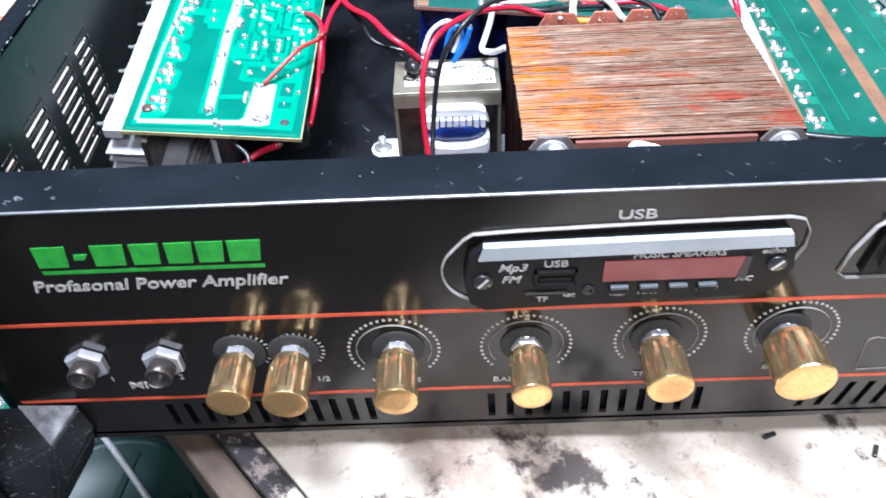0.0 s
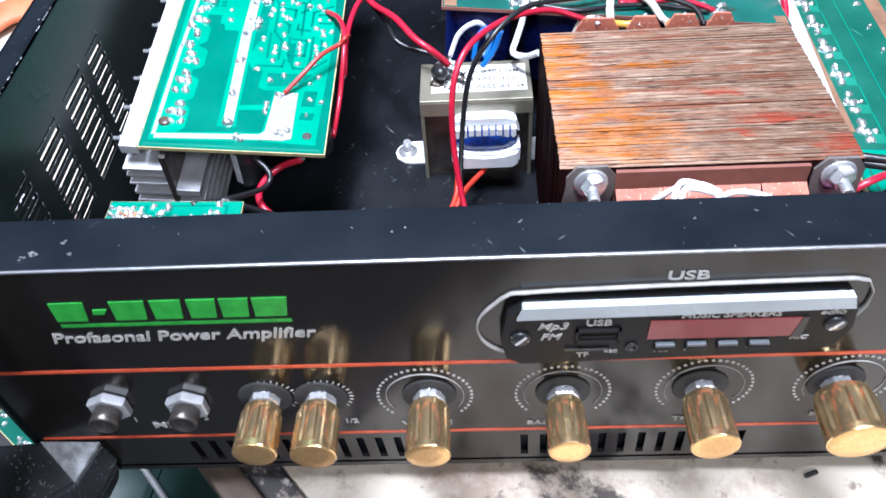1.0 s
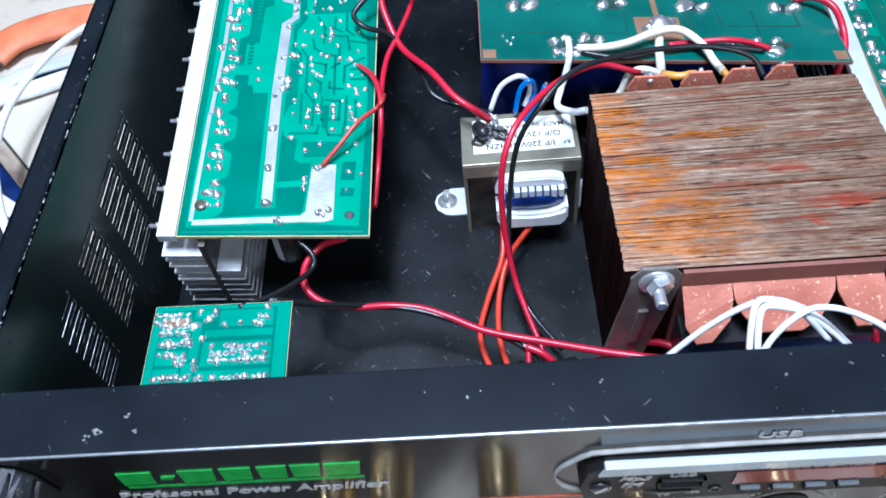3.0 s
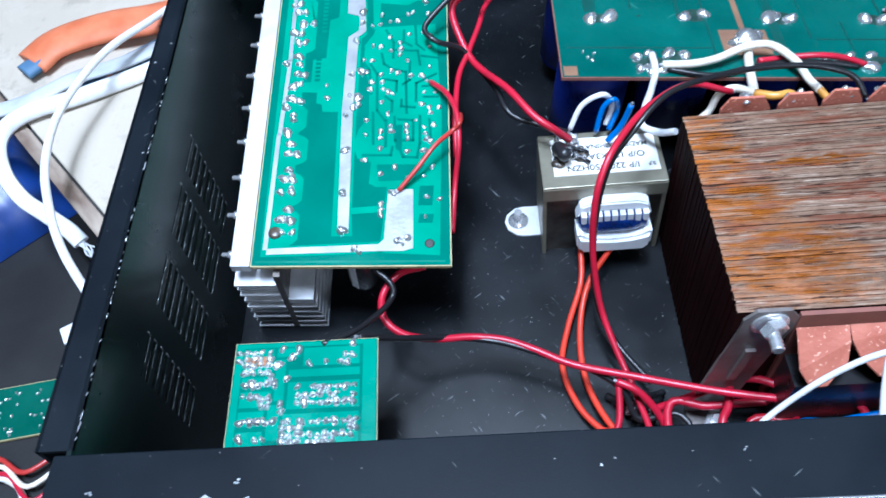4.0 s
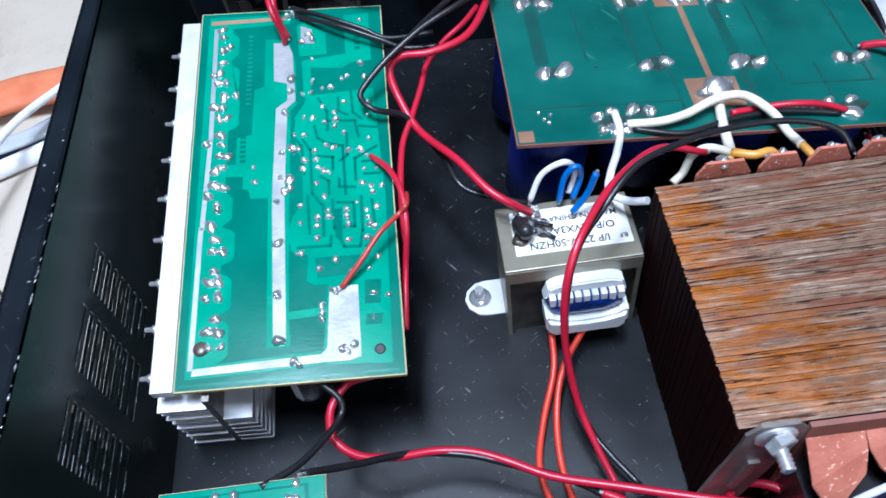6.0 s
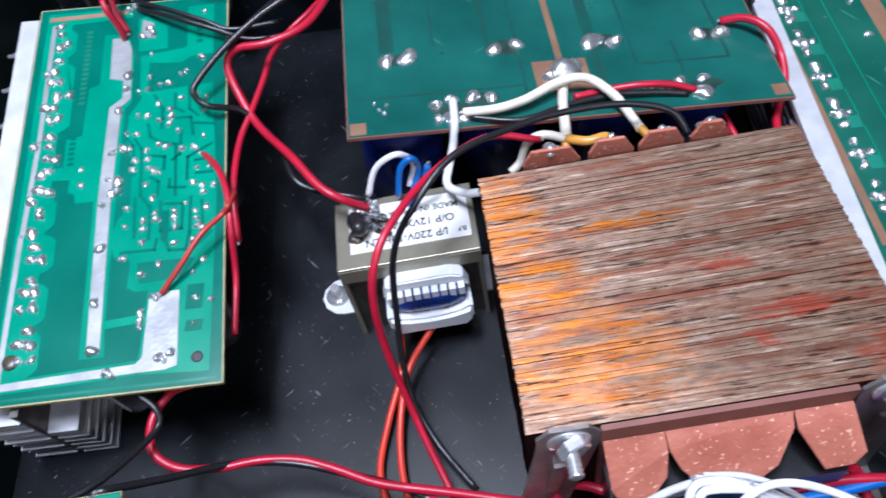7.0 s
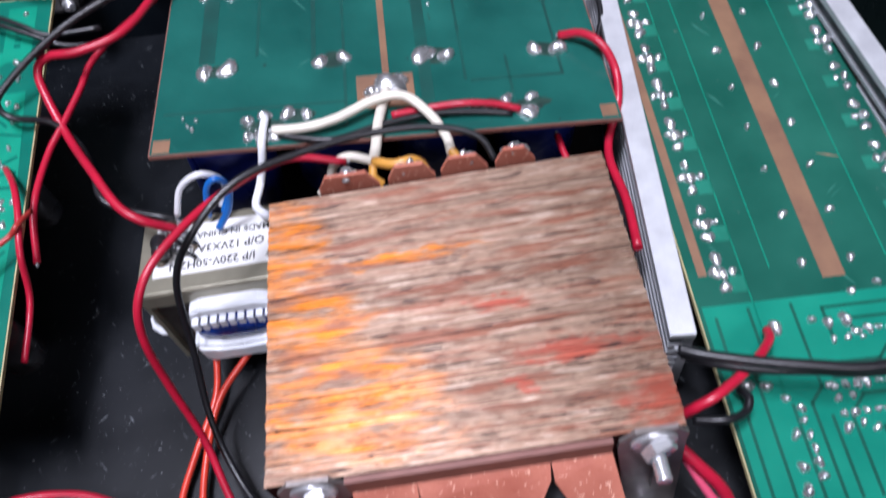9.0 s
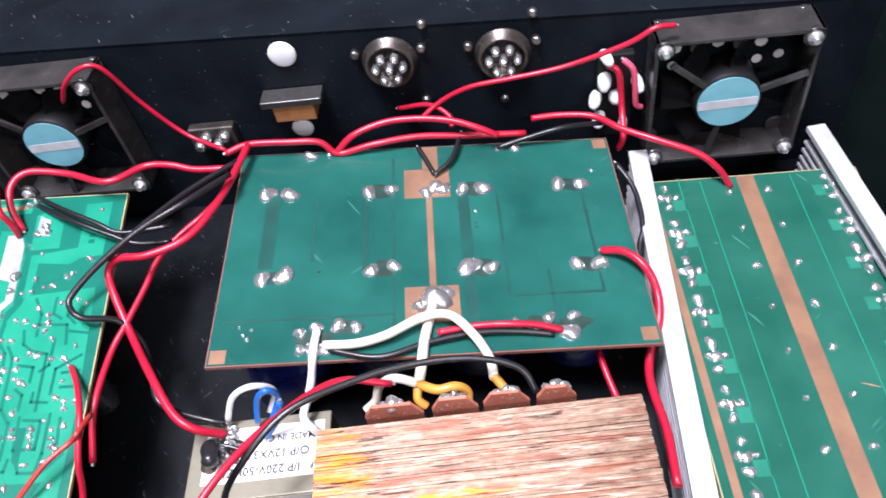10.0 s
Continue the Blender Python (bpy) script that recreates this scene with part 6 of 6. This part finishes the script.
wire('red', 1.4, (276.4, 256.8, 44), (277.9, 257.2, 50), (278.9, 266.5, 56.5), (277.9, 270.5, 69.9), (273.9, 272.8, 72.9))
wire('red', 1.4, (166, 255.3, 62.3), (173.9, 257.8, 68), (186.4, 260.5, 70), (199.5, 260, 70), (212.3, 257.2, 69), (222.5, 254, 66), (228.6, 253.4, 62))
wire('red', 1.4, (124.9, 255, 70), (133.9, 257.3, 71), (149.1, 256.6, 70), (160.7, 256.5, 68), (167.1, 255.2, 62.2), (180.8, 255.9, 63.8), (198.4, 257.9, 63), (217.9, 258, 60), (239.8, 258.6, 56.7))
wire('pink', 1.3, (279.4, 270.5, 76), (282.6, 267.8, 73), (283.6, 266.8, 66), (284.4, 266.8, 57), (287.0, 268.0, 54))
wire('red', 1.1, (295.2, 263.3, 93), (287.8, 261.9, 94.1), (278.3, 262.5, 88.6), (256.6, 266, 80), (235.4, 267.5, 76.8), (220.2, 269.6, 73.9), (208.5, 271.4, 67.6), (198.6, 268.1, 62))
wire('red', 1.1, (190.5, 280.7, 59.9), (203.8, 273.7, 64.9), (211.1, 267.2, 63.4), (211.7, 263.2, 61))
wire('red', 1.0, (63.2, 277.6, 88), (69.3, 275.2, 96.9), (78.1, 274.5, 103.1), (85.3, 276, 100.8), (92.1, 277.6, 82.4), (103.5, 276.8, 64.7), (120.1, 267.6, 61.2))
wire('red', 1.4, (53.1, 227.3, 70.3), (50.2, 232.8, 76.5), (50.2, 240.3, 80.7), (55.7, 245.4, 81.9), (69.7, 244.6, 79.3), (85.6, 238.7, 78), (96.8, 246.8, 76), (106.2, 246.9, 75), (115.5, 244.8, 73), (127.1, 244.2, 72))
wire('black', 1.1, (131, 247.5, 72), (114.8, 232, 74), (100.8, 213.4, 76), (90.7, 205.7, 72))
wire('black', 1.0, (54.7, 242.2, 72.5), (67.9, 232.4, 73.5), (81.3, 225.4, 71), (90.1, 221.9, 68), (106.7, 224.1, 66))
wire('black', 1.0, (197.9, 253.6, 61), (200.7, 247.1, 59.7), (203.1, 240.8, 58.4))
wire('black', 1.0, (214.7, 259.6, 60.3), (210.5, 246.8, 59.7), (203, 239.6, 58.4))
wire('black', 1.1, (270.2, 261.6, 54), (254.7, 255.3, 60), (239.3, 254.5, 57.7), (228.1, 253.3, 55.9))
wire('red', 1.4, (292.3, 91.4, 35.5), (290.4, 87, 38.5), (282.6, 79.6, 42.9), (271.5, 72.3, 46), (265.5, 70.4, 44), (262.6, 70.5, 40))
wire('black', 1.2, (279.5, 76.2, 36), (280.5, 72.9, 37.8), (278.4, 69.5, 37.8), (272.6, 67.5, 40), (265.2, 69.4, 38))
wire('black', 1.6, (265.1, 85.2, 46), (270.4, 82.2, 47), (282.6, 77.7, 48), (294.7, 74.2, 49), (307.2, 71.9, 49), (328.5, 73.2, 48))
wire('black', 1.6, (266.1, 84.8, 44), (273.1, 80.5, 45), (282.8, 76.8, 46), (295.3, 74, 47), (307.9, 71.6, 47), (329.2, 72.6, 46))
wire('black', 1.1, (285.6, 43.2, 33.9), (286.1, 40.5, 35.7), (290, 37.8, 24), (289, 32.6, 18), (291, 7.5, 9.8))
wire('red', 1.4, (149.7, 58.1, 7.0), (159.8, 58.4, 14.0), (168.7, 59.2, 20.0), (177.1, 59.2, 25.0), (184.7, 55.5, 27.0), (189.3, 50.5, 24.0), (190.4, 45.4, 17.0), (189.3, 42.5, 9.0))
wire('red', 1.4, (137.4, 63.0, 20.0), (143.5, 59.9, 19.0), (149.0, 55.8, 14.0), (153.0, 51.1, 8.0), (155.1, 46.7, 5.0))
wire('red', 1.5, (170.8, 64.2, 24), (172.4, 59.9, 22), (171.6, 53.5, 18), (168.9, 44.5, 14), (170.9, 7.5, 9.8))
wire('red', 1.5, (215.8, 52.1, 30), (229.1, 48.2, 32), (242.5, 47.3, 34), (255.5, 45.2, 34), (264.5, 42.3, 32), (275.9, 38.6, 30), (285.7, 34.7, 28), (298.9, 32.5, 26), (300.9, 7.5, 9.8))
wire('red', 1.7, (258.7, 63.5, 40), (263.1, 58.3, 38), (268.2, 52.4, 34), (270.4, 45.4, 28), (268.3, 39.8, 24), (262.4, 36.2, 20), (264.4, 7.5, 9.8))
wire('white', 0.9, (259.4, 64.6, 40), (262.6, 60, 36), (264.5, 54.5, 32), (268.4, 50.8, 28), (272.5, 47.8, 24), (274.5, 7.5, 9.8))
wire('pink', 1.2, (260, 62.6, 38), (263.2, 56.2, 34), (267, 50.3, 30), (272.2, 44.3, 26), (274.2, 7.5, 9.8))
wire('blue', 1.5, (217.1, 44.1, 30), (228.2, 44.6, 32), (240.7, 45.1, 33), (251.7, 45.8, 34), (260.3, 47.2, 34), (268.1, 47.3, 30), (273, 47, 24), (275, 7.5, 9.8))
wire('red', 1.5, (237.9, 7.5, 9.8), (235.9, 38.3, 22), (247, 39.8, 26), (257.7, 39.7, 28), (270.7, 36.2, 26), (278.4, 31.9, 22), (282.6, 25.5, 18), (284.6, 7.5, 9.8))
wire('red', 1.4, (234.7, 47.6, 30), (242.5, 51.5, 32), (244.7, 52.6, 34), (246.1, 50.8, 30), (249, 46.6, 26), (251, 7.5, 9.8))
wire('red', 1.5, (155.4, 7.5, 8.4), (153.4, 54.7, 12), (166.6, 55.3, 14), (185.6, 54.9, 16), (206.8, 52, 20), (224.1, 49.5, 22), (241.4, 44, 24), (261.4, 38.6, 22), (283, 38.6, 20), (301.3, 40.7, 18), (303.3, 7.5, 9.8))
wire('crimson', 1.4, (279.4, 7.5, 9.8), (277.4, 32.4, 26), (287.1, 36.4, 26), (298, 40.2, 26), (310.1, 43.2, 24), (312.1, 7.5, 9.8))
wire('pink', 1.3, (241.6, 7.5, 9.8), (239.6, 37.3, 24), (250.9, 40.1, 28), (264, 42.2, 28), (278.8, 39.7, 26), (294.8, 39.9, 24), (296.8, 7.5, 9.8))
wire('crimson', 1.4, (177.8, 7.5, 9.8), (175.8, 45.5, 18), (191, 45.6, 20), (205.7, 45.1, 20), (219.8, 42.7, 20), (233.8, 41.5, 22), (253.4, 35.7, 22), (255.4, 7.5, 9.8))
wire('black', 1.4, (255.4, 43.9, 36), (256.6, 40.6, 28), (255.6, 35.8, 20), (253.3, 30.6, 14), (255.3, 7.5, 9.8))
wire('black', 1.2, (248.2, 7.5, 9.8), (246.2, 48.8, 20), (259.5, 37.6, 16), (273, 32.3, 12), (275, 7.5, 8.4))
wire('blue', 1.3, (187.1, 7.5, 9.8), (185.1, 39.6, 26), (199.8, 42.9, 26), (212.8, 43.9, 28), (219.9, 44.2, 28), (221.9, 7.5, 9.8))
wire('white', 0.95, (150, 7.5, 8.4), (148, 14, 12), (160, 24, 34), (168, 33, 48), (180, 38.5, 60), (190, 40.5, 70), (197, 40.5, 75.5), (203, 39.8, 75.8), (208, 37.8, 72.7), (216, 34, 64))
wire('white', 0.95, (207, 39, 74), (199, 40, 77), (195, 38.5, 77.5), (193, 33, 74), (192, 26, 68), (192, 18, 57), (196, 12, 40))
wire('white', 0.95, (208, 38, 73.5), (200, 38.5, 76), (196.5, 37.5, 76), (195, 32, 72), (194.5, 25.5, 66.5), (195, 18, 55), (199, 12, 38))
wire('white', 0.95, (190, 14, 52), (193, 24, 66), (199, 32, 71), (207.5, 37.2, 74.2), (214, 38.1, 74.3), (221, 36, 73.4), (228.4, 31.7, 71), (236, 26, 62), (242, 20, 48), (246, 16, 30))
wire('white', 0.75, (197, 40.5, 76.3), (207, 38.5, 73), (217, 35.5, 65.5), (228, 30, 54), (237, 25, 42), (244, 20, 26), (246, 7.5, 9.8))
wire('white', 0.75, (197, 41.5, 75.3), (207, 40, 72), (217, 37, 64.5), (228, 32, 53), (238, 27, 41), (246, 22, 26), (248, 7.5, 9.8))
wire('white', 0.75, (199, 42, 74.3), (208, 41.5, 71), (218, 39, 63.5), (229, 34, 52), (239, 29, 40), (248, 24, 26), (250, 7.5, 9.8))

# a soldered splice lying by the transformer's foot
splice = thing("soldered_splice", pose(0.1445, 0.0603, 0.0028), "lumpy soldered wire splice with burnt black tape", "wire joint")
bm = bmesh.new()
for k in range(5):
    tube(bm, [(-9 + 2 * k, 5 - 2.4 * k, 1.5), (-2 + k, 1.5 * math.sin(k * 2.0), 3.4), (6 + 1.2 * k, -5 + 2.6 * k, 1.4)], 1.2, 8, 6)
part("tape", bm, "sleeve_black", splice, "burnt black insulating tape")
for k in range(9):
    joint(splice, 5 * math.cos(k * 2.1), 4 * math.sin(k * 1.7), 2.6 + 0.5 * (k % 3), 1.3)

# ---- the handle at the case's corner ----
def hull(bm, pts):
    vs = [bm.verts.new(Vector(p) * K) for p in pts]
    bmesh.ops.convex_hull(bm, input=vs)
    return bm


bm = bmesh.new()
prism(bm, [(-18, -14), (-2, -14), (2, -8), (2, 78), (-4, 88), (-18, 88)], -36, -22)
hull(bm, [(x, -0.4, z) for x, z in ((-14, 91), (11, 91), (15.5, 89), (18.2, 84.5), (19.2, 74), (6, 58), (-14, 56))] + [(x, -24, z) for x, z in ((-16, 90), (9, 90), (14, 87), (19.5, 82), (20.5, 76), (8, 58), (-16, 56))])
hull(bm, [(x, -0.4, z) for x, z in ((-14, 14), (3, 15.5), (22.5, 14.5), (24, 3), (20, -8), (8, -24), (-14, -24))] + [(15, -11, 8), (-4, -15, 5), (12, -18, -11), (8, -20, -22), (-16, -24, -2), (-16, -24, -20)])
bmesh.ops.remove_doubles(bm, verts=bm.verts[:], dist=0.00001)
bmesh.ops.dissolve_limit(bm, angle_limit=0.05, verts=bm.verts[:], edges=bm.edges[:])
bmesh.ops.bevel(bm, geom=bm.edges[:], offset=0.0011, segments=2, affect="EDGES")
hd = part("corner_handle", bm, "handle_black", case, "scuffed black cast corner handle")
bm = bmesh.new()
hull(bm, [(3.4, -0.6, 15.7), (21.8, -0.6, 14.8), (14.7, -10.6, 8.5), (3.4, -0.6, 14.6), (21.8, -0.6, 13.6), (14.7, -10.4, 7.4)])
part("worn_foot", bm, "bag_grey", hd, "worn grey metal foot of the handle")

# ---- beside and below the bench ----
BENCH = pose(-0.144, 0.241, -0.015, 0, 0, -48.2)
side = thing("side_table", BENCH, "low dark grey side table beside the bench", "table")
bm = bmesh.new()
box(bm, -350, 520, -420, -16, -84, -70, 2)
part("tabletop", bm, "table_dark", side)
for lx, ly in ((-320, -390), (490, -390), (-320, -40), (490, -40)):
    bm = bmesh.new()
    box(bm, lx - 18, lx + 18, ly - 18, ly + 18, -725, -84, 1)
    part("leg", bm, "timber", side)
lid = thing("round_lid", pose(-0.006, 0.006, -0.085), "dark green round plastic lid lying on the table", "lid")
bm = bmesh.new()
lathe(bm, [(42, 0), (43, 2), (43, 7), (41, 8.5), (38, 8.2), (36, 5.0), (8, 4.4), (0.5, 4.6)], ORIGIN, 48)
part("disc", bm, "dark_green", lid)
bm = bmesh.new()
for a in (0.4, 1.45):
    ribbon(bm, [(-34 * math.cos(a), -34 * math.sin(a)), (34 * math.cos(a), 34 * math.sin(a))], 3.0, 4.6, 6.2)
part("rib", bm, "dark_green", lid)
bm = bmesh.new()
tube(bm, [(-36, 66, -78), (-20, 50, -77), (0, 29, -78), (24, 2, -80)], 1.5, 8, 6)
solo("metal_rod", bm, "zinc", "thin pale metal rod lying on the table", "rod")
bm = bmesh.new()
tube(bm, [(34, 30, -62), (42, 22, -58), (47, 24, -54), (46, 32, -50), (50, 36, -46)], 0.7, 7, 6)
solo("bent_wire", bm, "steel", "short bent steel wire by the bench edge", "wire")

lowb = thing("scrap_board", pose(-0.150, 0.098, -0.084, 0, 0, 8), "scrap green circuit board lying on the side table", "circuit board")
slab_part("substrate", [(-14, 40, 0, 30)], 0, 1.5, "pcb_edge", lowb)
slab_part("solder_mask", [(-13.6, 39.6, 0.4, 29.6)], 1.45, 1.6, "pcb_mid", lowb, "green solder mask")
for i in range(44):
    joint(lowb, blob_rng.uniform(-12, 38), blob_rng.uniform(2, 28), 1.58, 0.9)
for k, c in enumerate(("red_dull", "cream", "red", "white", "cream")):
    bm = bmesh.new()
    tube(bm, [(-175 + 6 * k, 70 + 3 * k, -83), (-150 + 5 * k, 88 - 4 * k, -80), (-130 + 4 * k, 80 - 7 * k, -79), (-112 + 3 * k, 92 - 6 * k, -81), (-96, 84 - 8 * k, -83)], 1.3, 8, 6)
    solo("lead", bm, "wire_" + c, "loose lead tangled on the side table", "wire", "loose leads")
tray = thing("plastic_tray", pose(0, 0, 0), "pale grey-green plastic tray beside the bench edge", "tray")
bm = bmesh.new()
prism(bm, [(-100, 133), (-70, 106), (-24, 66), (-24, 79), (-100, 162)], -84, -52, "z")
bmesh.ops.bevel(bm, geom=bm.edges[:], offset=0.0015, segments=2, affect="EDGES")
part("body", bm, "sticker_grey", tray)
offcut = thing("scrap_board", pose(-0.092, 0.066, -0.084, 0, 0, -38), "scrap circuit board strewn with pale solder joints", "circuit board")
slab_part("substrate", [(0, 58, 0, 40)], 0, 1.5, "pcb_edge", offcut)
slab_part("solder_mask", [(0.4, 57.6, 0.4, 39.6)], 1.45, 1.6, "pcb_mid", offcut, "green solder mask")
for i in range(60):
    joint(offcut, blob_rng.uniform(2, 56), blob_rng.uniform(2, 38), 1.58, 1.5)
conn = thing("plug_connector", pose(-0.131, 0.1565, -0.0845, 0, 0, 30), "small white plug connector on the side table", "connector")
bm = bmesh.new()
box(bm, -4, 4, -5.5, 5.5, 0, 5, 0.6)
part("housing", bm, "nylon", conn)
bm = bmesh.new()
tube(bm, [(2, -5, 2.5), (5, -14, 2), (10, -24, 1.5), (12, -36, 1.5)], 0.9, 7, 6)
part("tail", bm, "wire_red_dull", conn)

bin_ = thing("blue_bag", pose(-0.204, 0.270, -0.0845, 0, 0, -48), "crumpled blue plastic bag beside the bench", "bag")
bm = bmesh.new()
bmesh.ops.create_grid(bm, x_segments=18, y_segments=14, size=1)
for v in bm.verts:
    x, y = v.co.x * 0.052, v.co.y * 0.030
    h = 0.034 * (1 - v.co.x ** 4) * (1 - v.co.y ** 4) + 0.008 * noise.noise(Vector((x * 60, y * 60, 1.3))) * (1 - v.co.x ** 4)
    v.co = (x, y - 0.006, max(0.0003, h))
for fc in bm.faces:
    fc.smooth = True
bmesh.ops.solidify(bm, geom=bm.faces[:], thickness=0.0006)
part("sheet", bm, "blue_plastic", bin_)
bm = bmesh.new()
tube(bm, [(-50, -37, 1.6), (-26, -36, 2.6), (4, -37.4, 2.0), (30, -36, 2.8), (50, -37, 1.6)], 1.6, 8, 6)
part("rolled_hem", bm, "blue_plastic", bin_, "rolled hem of the bag")

# small scraps lying on the bench before the amplifier
for sx, sy, turn in ((245, -1, 20), (277, -8, 60)):
    bm = bmesh.new()
    box(bm, -2.4, 2.4, -0.8, 0.8, 0.1, 1.3, 0.4)
    solo("wire_offcut", bm, "smoke_plastic", "short dark wire offcut lying on the bench", "scrap", "bench scraps", m=pose(sx * K, sy * K, -0.0150, 0, 0, turn))

# cables and cloth straps lying on the bench
bm = bmesh.new()
tube(bm, [(-70, 345, -6), (-84, 306, 4), (-97, 277, 10), (-106, 250, 11), (-110, 222, 11), (-106.5, 193, 10), (-97.5, 168.5, 9), (-86, 146.5, 8), (-73, 128, 4), (-55, 105, -8), (-40, 92, -20)], 2.0, 14, 7)
solo("mains_cable", bm, "wire_white", "thick white mains cable hanging over the bench edge", "cable")
bm = bmesh.new()
tube(bm, [(-112, 186, -40), (-120, 193, -37), (-132, 201, -34), (-148, 212, -31), (-161, 228, -26), (-160, 241, -14), (-146, 252, -8.5), (-118, 264, -9.5), (-82, 282, -10), (-60, 300, -11)], 4.4, 10, 7, 0.4)
ribbon_ob = solo("flat_cable", bm, "wire_white", "flat white cable with a frayed end, draped over the bench edge", "cable")
fray = random.Random(31)
for k in range(7):
    bm = bmesh.new()
    tube(bm, [(-113 + fray.uniform(-2, 2), 187 + fray.uniform(-2, 2), -40), (-107 + fray.uniform(-3, 3), 181 + fray.uniform(-3, 3), -43), (-100 + fray.uniform(-5, 5), 175 + fray.uniform(-5, 5), -46)], 0.5, 6, 4)
    part("strand", bm, "wire_white", ribbon_ob, "frayed white strand")
bm = bmesh.new()
tube(bm, [(-190, 250, -10), (-150, 262, -9), (-126, 277, -8), (-100, 287, -8), (-70, 308, -9)], 6.0, 10, 7, 0.3)
solo("grey_strap", bm, "cloth_grey", "grey woven strap lying on the bench", "strap")


def strap(name, pts, r, flat, mat, label):
    bm = bmesh.new()
    tube(bm, pts, r, 12, 8, flat)
    return solo(name, bm, mat, label, "strap")


strap("orange_pouch", [(-158, 296, -10), (-146, 310, -8), (-118, 318, -6), (-88, 322, -6), (-50, 336, -8)], 13, 0.35, "cloth_orange", "orange cloth tool pouch lying on the bench")
bs = strap("blue_strap", [(-160, 288, -10), (-152, 298, -9), (-156, 312, -9)], 7, 0.5, "cloth_blue", "dark blue bound end of the pouch")
sp = thing("printed_band", pose(-0.1215, 0.2660, -0.0125, 0, 0, 35), "dark blue printed band with red lettering bars", "strap")
bm = bmesh.new()
box(bm, 0, 70, 0, 16, 0, 1.6, 0.5)
part("band", bm, "cloth_blue", sp)
bm = bmesh.new()
for k in range(7):
    box(bm, 18 + k * 5.2, 21.4 + k * 5.2, 3.4, 11.5, 1.6, 1.9)
part("lettering_bars", bm, "cloth_orange", sp, "red lettering too blurred to read")
